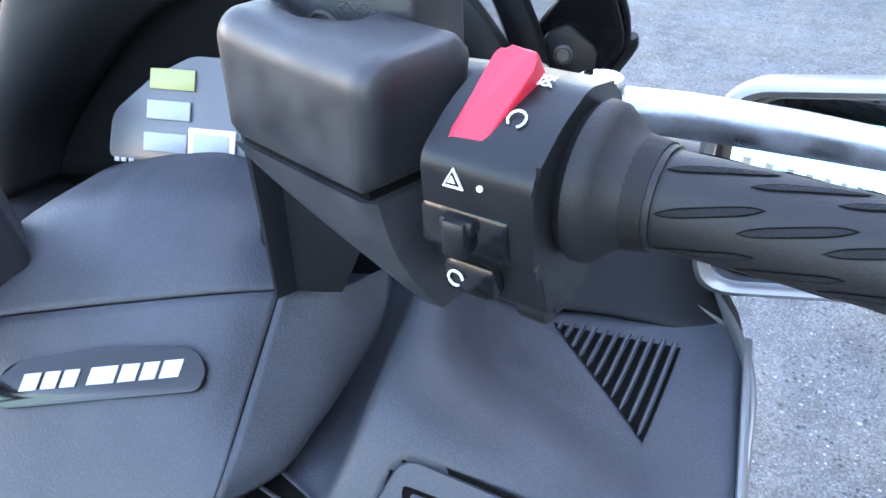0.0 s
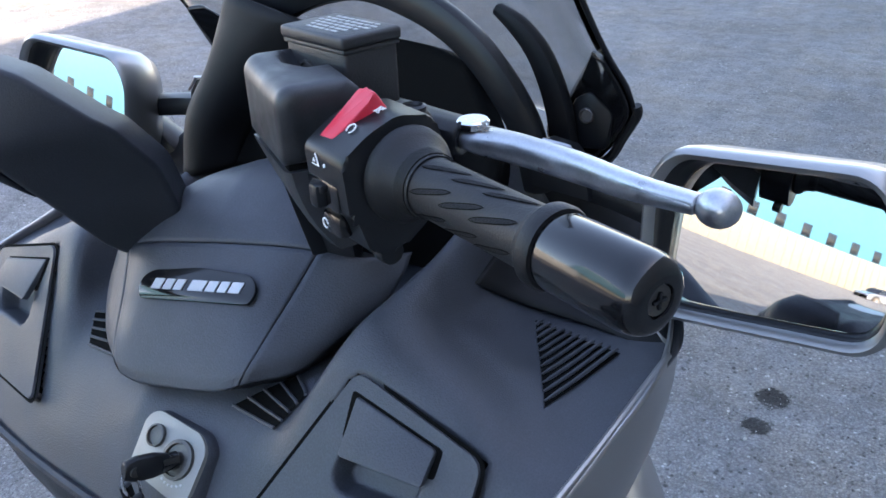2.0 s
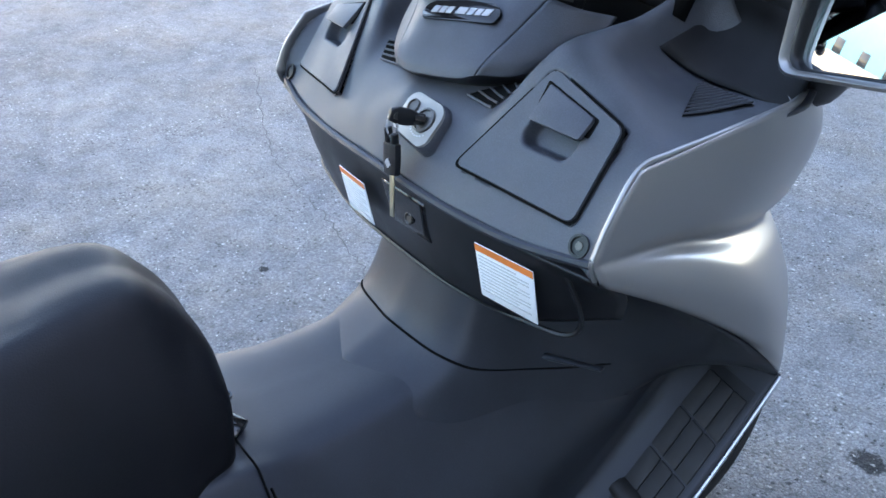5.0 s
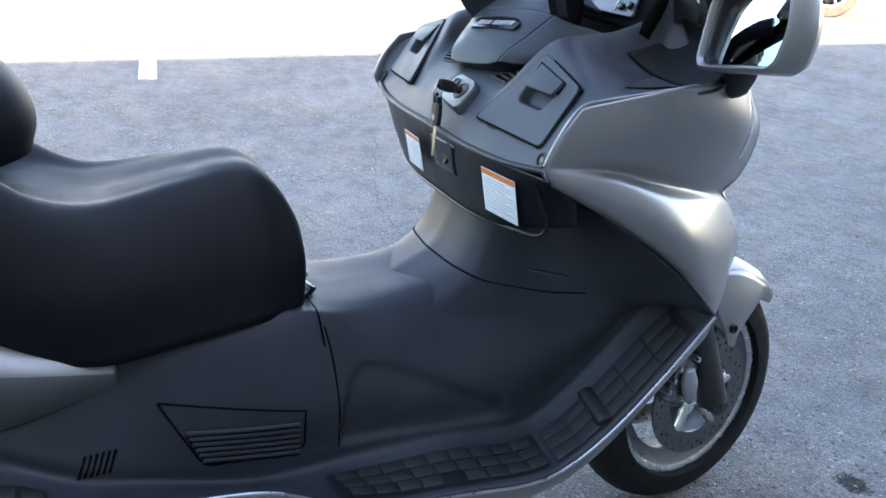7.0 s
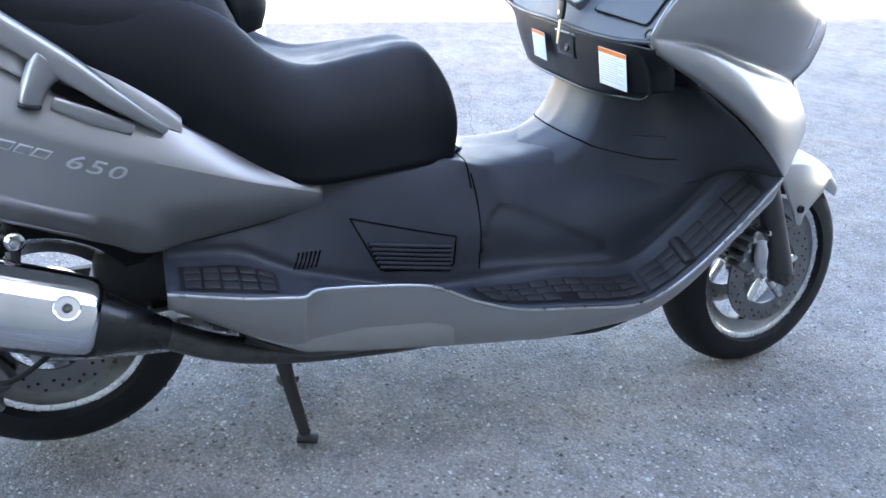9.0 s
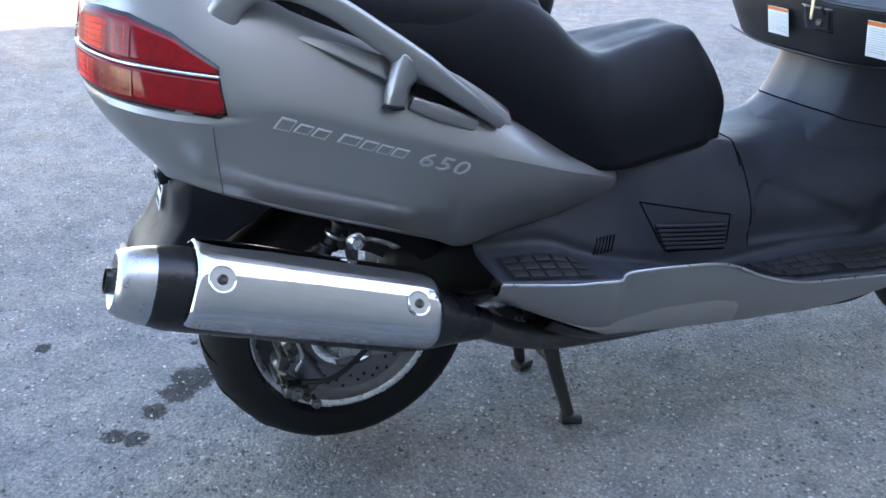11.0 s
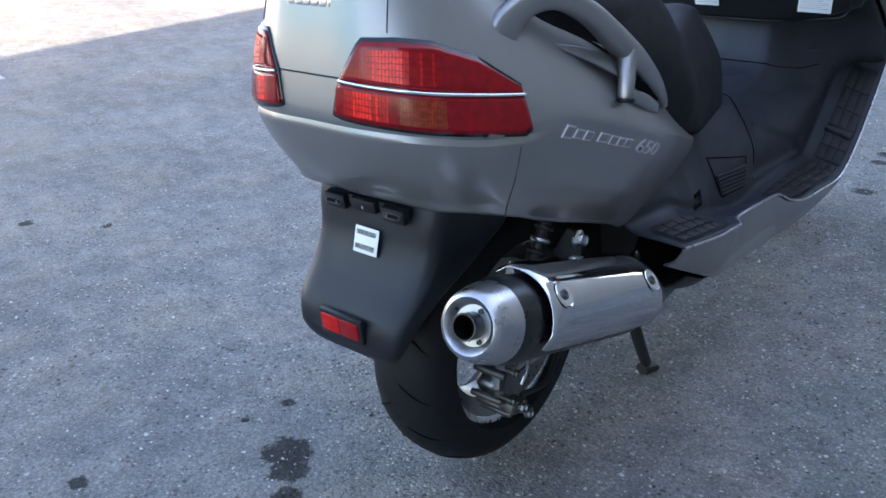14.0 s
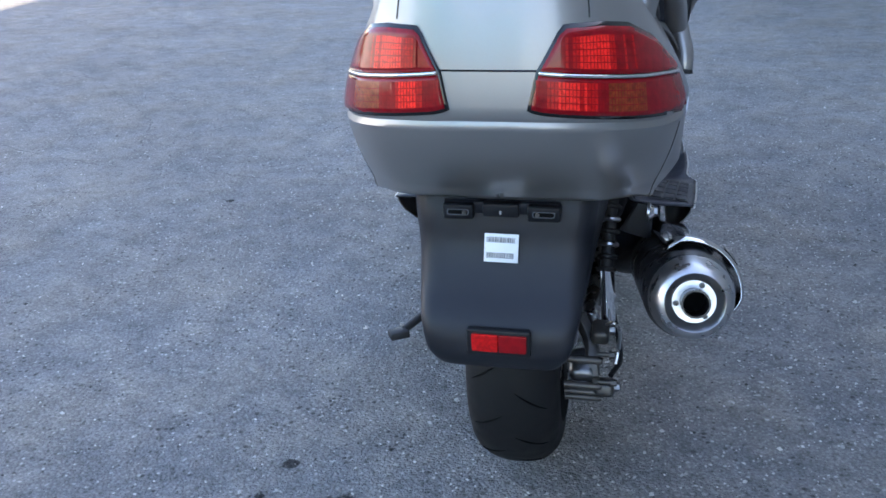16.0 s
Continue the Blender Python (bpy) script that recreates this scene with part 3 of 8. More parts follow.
# -- tail lights --
LENS = mat("red_lens", (0.27, 0.003, 0.006), 0.10, vary=0.30, wear_size=0.012, spec=0.4)
lin = lambda s, a, b, va, vb: va + (vb - va) * (s - a) / (b - a)
S0, S1 = 0.68, 3.92


def hi_line(s):
    return np.interp(s, [0.9, 1.0, 1.06, 1.6, 2.2, 3.0, 3.7, 3.92], [0.866, 0.876, 0.880, 0.880, 0.874, 0.850, 0.815, 0.803]).item()


def mid_line(s):
    return np.interp(s, [S0, S1], [0.829, 0.798]).item()


def low_line(s):
    return np.interp(s, [0.5, 0.58, 0.75, S1 - 0.08, S1], [0.790, 0.785, 0.781, 0.747, 0.751]).item()


def lamp_patch(zlow, zhigh, nu, nv, out, rim=0.0):
    """A piece of the light cluster: its ends lean, wider towards the bottom; rim widens or narrows it."""
    bm = bmesh.new()
    V = []
    for i in range(nu):
        u = i / (nu - 1)
        row = []
        for j in range(nv):
            s = S0 + (S1 - S0) * u
            for _ in range(3):
                z = zlow(s) + (zhigh(s) - zlow(s)) * j / (nv - 1)
                a = np.interp(z, [0.775, 0.829, 0.880], [0.55, 0.68, 1.02]).item() + rim
                b = np.interp(z, [0.74, 0.80], [3.96, 3.84]).item() - rim * 0.6
                s = a + (b - a) * u
            row.append(bm.verts.new(tail_at(s, z, out)))
        V.append(row)
    for i in range(nu - 1):
        for j in range(nv - 1):
            bm.faces.new((V[i][j], V[i + 1][j], V[i + 1][j + 1], V[i][j + 1]))
    return bm


DEEP = mat("deep_red_lens", (0.23, 0.002, 0.006), 0.09, vary=0.25, wear_size=0.012, spec=0.35)
for sgn in (1, -1):
    def side(bm):
        return bm if sgn > 0 else flipped(bm)
    lamp = bike("tail_light", side(lamp_patch(lambda s: low_line(s) - 0.005, lambda s: hi_line(s) + 0.005, 48, 10, 0.0025, -0.03)), GLOSS, "large red rear light cluster", thick=0.003)
    bike("brake_lens", side(lamp_patch(lambda s: mid_line(s) + 0.003, hi_line, 48, 8, 0.0055, 0.02)), DEEP, "ribbed red lens", lamp, thick=0.003)
    bike("lower_lens", side(lamp_patch(low_line, lambda s: mid_line(s) - 0.003, 48, 8, 0.0055, 0.02)), DEEP, "ribbed red lens with amber bulb behind", lamp, thick=0.003)
    bike("chrome_strip", side(tail_patch(S0 + 0.02, S1 - 0.06, lambda s: mid_line(s) - 0.0015, lambda s: mid_line(s) + 0.002, 40, 3, 0.008)), CHROME, "thin chrome strip", lamp, thick=0.003)

# -- seat --
def seat_section(y, zt, wc, zc, wm, zm, wl, zl):
    return [(0, y, zt), (wc * 0.55, y, zt + 0.002), (wc * 0.92, y, zc + 0.004), (wm, y, zm), (wl, y, zl)]


bm = sheet([seat_section(0.886, 0.680, 0.055, 0.675, 0.075, 0.655, 0.07, 0.600), seat_section(0.876, 0.720, 0.075, 0.708, 0.102, 0.668, 0.10, 0.598), seat_section(0.846, 0.768, 0.072, 0.746, 0.112, 0.685, 0.120, 0.596),
            seat_section(0.80, 0.800, 0.085, 0.776, 0.130, 0.695, 0.146, 0.598), seat_section(0.70, 0.785, 0.105, 0.770, 0.152, 0.688, 0.166, 0.590), seat_section(0.60, 0.765, 0.132, 0.760, 0.178, 0.68, 0.182, 0.582),
            seat_section(0.52, 0.775, 0.165, 0.79, 0.205, 0.69, 0.185, 0.60), seat_section(0.45, 0.785, 0.170, 0.85, 0.206, 0.74, 0.187, 0.63), seat_section(0.36, 0.79, 0.172, 0.89, 0.206, 0.79, 0.19, 0.68), seat_section(0.20, 0.79, 0.172, 0.91, 0.206, 0.84, 0.195, 0.76), seat_section(0.04, 0.80, 0.155, 0.935, 0.186, 0.89, 0.18, 0.84)], 28, 40, mirror=True)
bike("rider_seat", bm, VINYL, "black vinyl rider seat", thick=0.006, smooth=50)
bm = sheet([seat_section(0.475, 0.83, 0.10, 0.82, 0.12, 0.805, 0.11, 0.79), seat_section(0.455, 0.86, 0.12, 0.86, 0.145, 0.83, 0.14, 0.78), seat_section(0.42, 0.905, 0.12, 0.91, 0.165, 0.85, 0.165, 0.75), seat_section(0.36, 0.935, 0.12, 0.935, 0.178, 0.87, 0.18, 0.76),
            seat_section(0.22, 0.945, 0.13, 0.945, 0.195, 0.88, 0.20, 0.76), seat_section(0.02, 0.965, 0.13, 0.965, 0.18, 0.92, 0.18, 0.85), seat_section(-0.10, 0.98, 0.10, 0.985, 0.12, 0.96, 0.12, 0.92)], 28, 36, mirror=True)
bike("pillion_seat", bm, VINYL, "black vinyl pillion seat", thick=0.006, smooth=50)
bm = sheet([[(-0.10, 0.47, 0.82), (-0.05, 0.515, 0.83), (0.03, 0.515, 0.83), (0.07, 0.47, 0.82)], [(-0.115, 0.46, 0.87), (-0.06, 0.52, 0.875), (0.03, 0.52, 0.875), (0.085, 0.46, 0.87)], [(-0.11, 0.43, 0.92), (-0.06, 0.49, 0.93), (0.03, 0.49, 0.93), (0.08, 0.43, 0.92)], [(-0.08, 0.38, 0.955), (-0.05, 0.41, 0.968), (0.02, 0.41, 0.968), (0.06, 0.38, 0.955)]], 20, 16)
bike("rider_backrest", bm, VINYL, "black perforated vinyl backrest pad", thick=0.01)

SEAT_T = BVHTree.FromPolygons([v.co.copy() for v in bpy.data.objects["rider_seat"].data.vertices], [tuple(p.vertices) for p in bpy.data.objects["rider_seat"].data.polygons])
for sgn in (1, -1):
    line = []
    for p in catmull([(0.172, 0.46, 0.800), (0.160, 0.53, 0.775), (0.138, 0.60, 0.772), (0.112, 0.675, 0.782), (0.092, 0.748, 0.792), (0.075, 0.800, 0.790), (0.045, 0.830, 0.785), (0.0, 0.838, 0.780)], 50):
        hit, n, _, _ = SEAT_T.find_nearest(p)
        n = n if n.z > 0 else -n
        q = hit + n * 0.0006
        line.append((sgn * q.x, q.y, q.z))
    bike("seat_seam", tube(line, 0.0013, 6, smooth=False), JOINT, "stitched seam round the seat top", bpy.data.objects["rider_seat"])

# -- floor: tunnel, side panels, step boards --
FLOOR = [(0.33, 0.60, 0.130, 0.60, 0.145, 0.53, 0.178, 0.456, 0.300, 0.449), (0.45, 0.62, 0.140, 0.62, 0.158, 0.54, 0.196, 0.462, 0.310, 0.435), (0.555, 0.62, 0.150, 0.62, 0.172, 0.54, 0.216, 0.430, 0.316, 0.430),
         (0.66, 0.618, 0.160, 0.608, 0.188, 0.52, 0.21, 0.402, 0.302, 0.435), (0.78, 0.612, 0.155, 0.604, 0.194, 0.50, 0.21, 0.378, 0.304, 0.425), (0.87, 0.603, 0.14, 0.600, 0.19, 0.49, 0.205, 0.374, 0.306, 0.388),
         (0.96, 0.588, 0.13, 0.575, 0.188, 0.48, 0.20, 0.376, 0.310, 0.365), (1.08, 0.600, 0.125, 0.578, 0.19, 0.47, 0.205, 0.385, 0.312, 0.357)]
def between(rows, y, xo, zo):
    """A row of the floor at y, with an outer edge of its own."""
    return (y,) + tuple(float(np.interp(y, [r[0] for r in rows], [r[c] for r in rows])) for c in range(1, 8)) + (xo, zo)


# the pillion's step ends in a notch, ahead of it the board's edge is higher
FLOOR = FLOOR[:2] + [between(FLOOR, *r) for r in ((0.510, 0.313, 0.432), (0.537, 0.315, 0.431), (0.552, 0.313, 0.4305), (0.566, 0.301, 0.4325), (0.584, 0.297, 0.434), (0.616, 0.299, 0.435))] + FLOOR[3:]
FLOOR2 = [(1.08, 0.600, 0.125, 0.578, 0.19, 0.47, 0.205, 0.385, 0.312, 0.357), (1.20, 0.64, 0.13, 0.60, 0.195, 0.50, 0.208, 0.378, 0.312, 0.351), (1.27, 0.66, 0.135, 0.61, 0.195, 0.52, 0.205, 0.398, 0.312, 0.374), (1.34, 0.68, 0.14, 0.62, 0.197, 0.55, 0.205, 0.455, 0.312, 0.425),
          (1.42, 0.70, 0.15, 0.64, 0.200, 0.60, 0.207, 0.538, 0.312, 0.506), (1.50, 0.72, 0.16, 0.66, 0.205, 0.66, 0.212, 0.612, 0.312, 0.600)]


def floor_section(y, zt, xs, zs, xw, zw, xi, zi, xo, zo):
    return [(0, y, zt), (xs * 0.7, y, zt - 0.003), (xs, y, zs - 0.012), (xw, y, zw), (xi - 0.004, y, zi + 0.03), (xi + 0.012, y, zi), (xo, y, zo)]


def press_arch(bm):
    """Presses a shallow arched field into each side of the tunnel, behind the rider's shins."""
    for v in bm.verts:
        y, z = v.co.y, v.co.z
        if abs(v.co.x) > 0.215 or abs(v.co.x) < 0.13:
            continue
        top = float(np.interp(y, [0.915, 0.922, 0.935, 0.960, 1.0, 1.07, 1.13, 1.18, 1.20], [0.40, 0.46, 0.505, 0.523, 0.515, 0.487, 0.463, 0.443, 0.40]))
        f = max(0.0, min(1.0, (top - z) / 0.010)) * max(0.0, min(1.0, (z - 0.398) / 0.012))
        v.co.x -= math.copysign(0.0075 * f * f * (3 - 2 * f), v.co.x)
    return bm


bike("step_board", press_arch(sheet([floor_section(*r) for r in FLOOR + FLOOR2[1:]], 72, 210, mirror=True, flip=True)), PLASTIC, "black plastic tunnel cover and step board", thick=-0.004, smooth=40)

# -- trim strip along the floor edge, and the belly panel under it --
EDGE = [(r[0], r[8], r[9]) for r in FLOOR] + [(r[0], r[8], r[9]) for r in FLOOR2[1:]]
for sgn in (1, -1):
    pts = [(sgn * (x + 0.001), y, z - 0.003) for y, x, z in EDGE]
    bike("trim_strip", tube(pts, 0.0030, 8, 190, squash=0.9), ALU, "thin silver trim strip")
rows = []
for y, x, z in EDGE:
    low = np.interp(y, [0.33, 0.38, 0.46, 0.56, 0.68, 0.92, 1.12, 1.26, 1.34, 1.5], [0.402, 0.380, 0.340, 0.295, 0.284, 0.268, 0.255, 0.285, 0.34, 0.52]).item()
    wlow = np.interp(y, [0.33, 0.5, 0.9, 1.2, 1.5], [0.262, 0.268, 0.262, 0.240, 0.275]).item()
    rows.append([(x - 0.002, y, z - 0.006), (x - 0.005, y, z - 0.33 * (z - low)), (x * 0.66 + wlow * 0.34 - 0.004, y, z - 0.70 * (z - low)), (wlow, y, low)])
bike("belly_panel", sheet(rows, 18, 150, mirror=True, flip=True), PAINT, "silver-grey lower side panel", thick=-0.003)
rows = [[(0.252, y, zt), (0.20, y, zl + 0.02), (0.10, y, zl), (0.0, y, zl - 0.002)] for y, zt, zl in ((0.46, 0.33, 0.27), (0.54, 0.295, 0.238), (0.62, 0.285, 0.224), (0.80, 0.275, 0.236), (1.05, 0.262, 0.258), (1.20, 0.266, 0.262), (1.36, 0.345, 0.33))]
bike("under_tray", sheet(rows, 14, 30, mirror=True, flip=True), SATIN, "black plastic under tray", thick=-0.003)

# -- leg shield: inner panel with glove boxes --
DOOR = [(0.1216, 1.1354, 0.8837), (0.1756, 1.2183, 0.9897), (0.2837, 1.2135, 0.9596), (0.2869, 1.1557, 0.877)]      # inner low, inner high, outer high, outer low
DOOR_L = [(0.1300, 1.1345, 0.8837), (0.1800, 1.2190, 0.9920), (0.2835, 1.2150, 0.9650), (0.2800, 1.1557, 0.8800)]
INNER = [[(0, 1.112, 0.853), (0.12, 1.117, 0.850), (0.16, 1.120, 0.850), (0.23, 1.129, 0.851), (0.30, 1.142, 0.855), (0.3315, 1.143, 0.846)],
         [(0, 1.135, 0.900), (0.11, 1.137, 0.885), (0.16, 1.146, 0.890), (0.23, 1.152, 0.885), (0.300, 1.160, 0.886), (0.3325, 1.157, 0.894)],
         [(0, 1.160, 0.932), (0.11, 1.175, 0.930), (0.155, 1.186, 0.953), (0.23, 1.190, 0.940), (0.299, 1.194, 0.930), (0.3315, 1.185, 0.929)],
         [(0, 1.200, 0.945), (0.125, 1.22, 0.955), (0.165, 1.228, 1.005), (0.240, 1.231, 0.984), (0.296, 1.228, 0.958), (0.3325, 1.218, 0.943)],
         [(0, 1.26, 0.945), (0.12, 1.28, 0.955), (0.163, 1.290, 1.016), (0.206, 1.292, 0.986), (0.262, 1.285, 0.966), (0.3345, 1.264, 0.952)],
         [(0, 1.36, 0.945), (0.11, 1.35, 0.955), (0.159, 1.342, 1.022), (0.188, 1.348, 0.980), (0.228, 1.35, 0.963), (0.334, 1.340, 0.962)],
         [(0, 1.43, 0.945), (0.11, 1.42, 0.960), (0.157, 1.400, 1.045), (0.178, 1.412, 0.998), (0.22, 1.41, 0.962), (0.333, 1.392, 0.966)],
         [(0, 1.46, 0.945), (0.11, 1.45, 0.975), (0.164, 1.436, 1.088), (0.182, 1.442, 1.045), (0.22, 1.445, 1.0), (0.320, 1.425, 0.972)]]


def cut_door(bm, corners):
    C = [Vector(c) for c in corners]
    m = basis(sum(C, Vector()) / 4, C[2] - C[1], C[1] - C[0])
    q = [(m.inverted() @ c).xy * 0.95 for c in C]
    dead = []
    for f in bm.faces:
        p = m.inverted() @ f.calc_center_median()
        s = [(b.x - a.x) * (p.y - a.y) - (b.y - a.y) * (p.x - a.x) for a, b in zip(q, q[1:] + q[:1])]
        if abs(p.z) < 0.03 and (min(s) > 0 or max(s) < 0):
            dead.append(f)
    bmesh.ops.delete(bm, geom=dead, context="FACES")
    return bm


panel = narrow_left(sheet(INNER, 90, 84, mirror=True))
for sg, cs in ((1, DOOR), (-1, DOOR_L)):
    cut_door(panel, [(sg * x, y, z) for x, y, z in cs])
bike("inner_panel", panel, PANELM, "black grained plastic inner leg shield", thick=0.003, smooth=35)
LOWER = [[(0, 1.112, 0.848), (0.12, 1.117, 0.845), (0.23, 1.129, 0.847), (0.328, 1.143, 0.849)], [(0, 1.120, 0.80), (0.12, 1.125, 0.80), (0.23, 1.143, 0.80), (0.322, 1.195, 0.815)],
         [(0, 1.145, 0.735), (0.12, 1.148, 0.735), (0.22, 1.165, 0.745), (0.30, 1.22, 0.77)]]
bike("lower_lid", narrow_left(sheet(LOWER, 30, 20, mirror=True, flip=True)), SATIN, "black lower storage lid", thick=-0.003)
POST = [[(0, 1.182, 0.755), (0.085, 1.190, 0.755), (0.116, 1.215, 0.755), (0.150, 1.280, 0.76), (0.235, 1.300, 0.765), (0.316, 1.262, 0.785)],
        [(0, 1.166, 0.69), (0.088, 1.176, 0.69), (0.120, 1.205, 0.69), (0.155, 1.290, 0.69), (0.240, 1.345, 0.69), (0.320, 1.385, 0.700)],
        [(0, 1.132, 0.630), (0.094, 1.145, 0.626), (0.128, 1.178, 0.615), (0.160, 1.285, 0.595), (0.235, 1.400, 0.610), (0.316, 1.465, 0.635)],
        [(0, 1.06, 0.592), (0.094, 1.078, 0.584), (0.132, 1.12, 0.555), (0.175, 1.26, 0.520), (0.225, 1.450, 0.590), (0.306, 1.508, 0.592)]]
bike("leg_shield_post", sheet(POST, 40, 24, mirror=True, flip=True), PLASTIC, "black plastic centre post of the leg shield", thick=-0.003)

POST_T = BVHTree.FromPolygons([v.co.copy() for v in bpy.data.objects["leg_shield_post"].data.vertices], [tuple(p.vertices) for p in bpy.data.objects["leg_shield_post"].data.polygons])
JL = [POST_T.find_nearest(p)[0] + Vector((0.001, -0.0030, 0.0026)) for p in catmull([(-0.110, 1.160, 0.622), (-0.094, 1.144, 0.6265), (-0.03, 1.133, 0.630), (0.0, 1.132, 0.630), (0.06, 1.138, 0.628), (0.094, 1.146, 0.626), (0.114, 1.162, 0.620), (0.129, 1.180, 0.615), (0.144, 1.225, 0.606), (0.160, 1.285, 0.597), (0.190, 1.335, 0.602)], 60)]
bike("post_joint", tube(JL, 0.0016, 6, smooth=False), JOINT, "dark joint between post and floor")

# -- front fairing --
FAIR = [[(0.329, 1.182, 0.945), (0.334, 1.260, 0.960), (0.333, 1.355, 0.974), (0.283, 1.480, 0.966), (0.205, 1.585, 0.930)],
        [(0.332, 1.152, 0.908), (0.336, 1.255, 0.916), (0.330, 1.368, 0.918), (0.284, 1.500, 0.900), (0.205, 1.615, 0.872)],
        [(0.333, 1.138, 0.880), (0.329, 1.245, 0.876), (0.316, 1.358, 0.860), (0.268, 1.490, 0.830), (0.195, 1.605, 0.800)],
        [(0.333, 1.135, 0.868), (0.322, 1.240, 0.855), (0.300, 1.350, 0.826), (0.250, 1.480, 0.792), (0.180, 1.585, 0.762)],
        [(0.335, 1.138, 0.860), (0.338, 1.246, 0.842), (0.326, 1.362, 0.802), (0.262, 1.500, 0.762), (0.180, 1.605, 0.735)],
        [(0.335, 1.143, 0.852), (0.348, 1.256, 0.815), (0.343, 1.385, 0.752), (0.275, 1.525, 0.700), (0.180, 1.640, 0.680)],
        [(0.331, 1.150, 0.845), (0.344, 1.262, 0.790), (0.341, 1.392, 0.708), (0.298, 1.510, 0.632), (0.180, 1.640, 0.610)],
        [(0.322, 1.160, 0.838), (0.327, 1.268, 0.780), (0.325, 1.390, 0.700), (0.308, 1.497, 0.602), (0.195, 1.590, 0.555)]]
for sgn in (1,):
    g = tube([(0.331, 1.143, 0.850), (0.3335, 1.1345, 0.868), (0.3335, 1.1375, 0.880), (0.3325, 1.1515, 0.908), (0.3285, 1.1815, 0.945), (0.3315, 1.215, 0.9545), (0.3335, 1.260, 0.9605), (0.336, 1.360, 0.9745)], 0.0026, 8, 50)
    bike("fairing_lip", g if sgn > 0 else narrow_left(flipped(g)), PAINT, "thin bright edge of the fairing")
for sgn in (1, -1):
    f = sheet(FAIR, 44, 60, flip=True)
    bike("front_fairing", f if sgn > 0 else narrow_left(flipped(f)), PAINT, "silver-grey painted front fairing over the leg shield", thick=-0.003, smooth=50)
    g = tube([(x + 0.0006, y, z) for x, y, z in FAIR[3][1:4]], [0.0004, 0.0012, 0.0014, 0.0014], 6, 30)
    bike("panel_joint", g if sgn > 0 else narrow_left(flipped(g)), JOINT)


# ==== bars, dash and leg shield details ====
def sweep(path, sizes, n=None, seg=20, power=4.0, up=(0, 0, 1), caps=True):
    """A bar of rounded-box section along path; sizes are half width and half height at each point."""
    n = n or 5 * len(path)
    P = catmull(path, n) if len(path) > 2 else [Vector(path[0]).lerp(Vector(path[1]), i / (n - 1)) for i in range(n)]
    bm = bmesh.new()
    rings = []
    ks = np.linspace(0, 1, len(sizes))
    for i, p in enumerate(P):
        t = (P[min(i + 1, n - 1)] - P[max(i - 1, 0)]).normalized()
        a = t.cross(Vector(up)).normalized()
        b = a.cross(t).normalized()
        w = float(np.interp(i / (n - 1), ks, [s[0] for s in sizes]))
        h = float(np.interp(i / (n - 1), ks, [s[1] for s in sizes]))
        ring = []
        for k in range(seg):
            c, s = math.cos(2 * math.pi * (k + 0.5) / seg), math.sin(2 * math.pi * (k + 0.5) / seg)
            e = (abs(c) ** power + abs(s) ** power) ** (-1 / power)
            ring.append(bm.verts.new(p + a * (w * e * c) + b * (h * e * s)))
        rings.append(ring)
    for i in range(n - 1):
        for k in range(seg):
            bm.faces.new((rings[i][k], rings[i + 1][k], rings[i + 1][(k + 1) % seg], rings[i][(k + 1) % seg]))
    if caps:
        e0 = bm.faces.new(rings[0])
        e1 = bm.faces.new(rings[-1][::-1])
        bmesh.ops.bevel(bm, geom=list(e0.edges) + list(e1.edges), offset=min(min(s) for s in sizes) * 0.25, segments=2, affect="EDGES", profile=0.5)
    bmesh.ops.recalc_face_normals(bm, faces=bm.faces)
    return bm


LM = SM @ Matrix.Diagonal((-1, 1, 1, 1)) @ SM.inverted()      # from the right side of the bars to the left


def left(bm, up=0.008):
    bm.transform(Matrix.Translation((0, 0, up)) @ LM)
    bmesh.ops.reverse_faces(bm, faces=bm.faces)
    return bm


def both_sides(make, name, material, label="", **kw):
    a = bike(name, make(), material, label, **kw)
    b = bike(name, left(make()), material, label, **kw)
    return a, b


def steered(bm):
    bm.transform(SM)
    return bm


# -- centre pad, turns with the bars --
PADF = [[(0, 1.157, 0.950), (0.035, 1.158, 0.951), (0.052, 1.162, 0.955)], [(0, 1.166, 0.966), (0.042, 1.167, 0.967), (0.060, 1.172, 0.970)], [(0, 1.202, 1.008), (0.050, 1.205, 1.006), (0.074, 1.213, 0.999)],
        [(0, 1.232, 1.034), (0.055, 1.236, 1.031), (0.086, 1.245, 1.024)]]
PADT = [[(0, 1.233, 1.035), (0.055, 1.237, 1.032), (0.086, 1.246, 1.025)], [(0, 1.255, 1.052), (0.05, 1.258, 1.048), (0.082, 1.268, 1.036)], [(0, 1.295, 1.068), (0.045, 1.297, 1.062), (0.08, 1.30, 1.045)], [(0, 1.36, 1.06), (0.04, 1.36, 1.055), (0.08, 1.36, 1.03)]]
PADS = [[(0.053, 1.163, 0.955), (0.085, 1.195, 0.952), (0.105, 1.245, 0.965)], [(0.061, 1.173, 0.970), (0.10, 1.21, 0.968), (0.125, 1.26, 0.975)], [(0.075, 1.214, 0.999), (0.11, 1.235, 0.990), (0.135, 1.28, 0.990)], [(0.087, 1.246, 1.024), (0.115, 1.262, 1.012), (0.135, 1.30, 1.00)]]
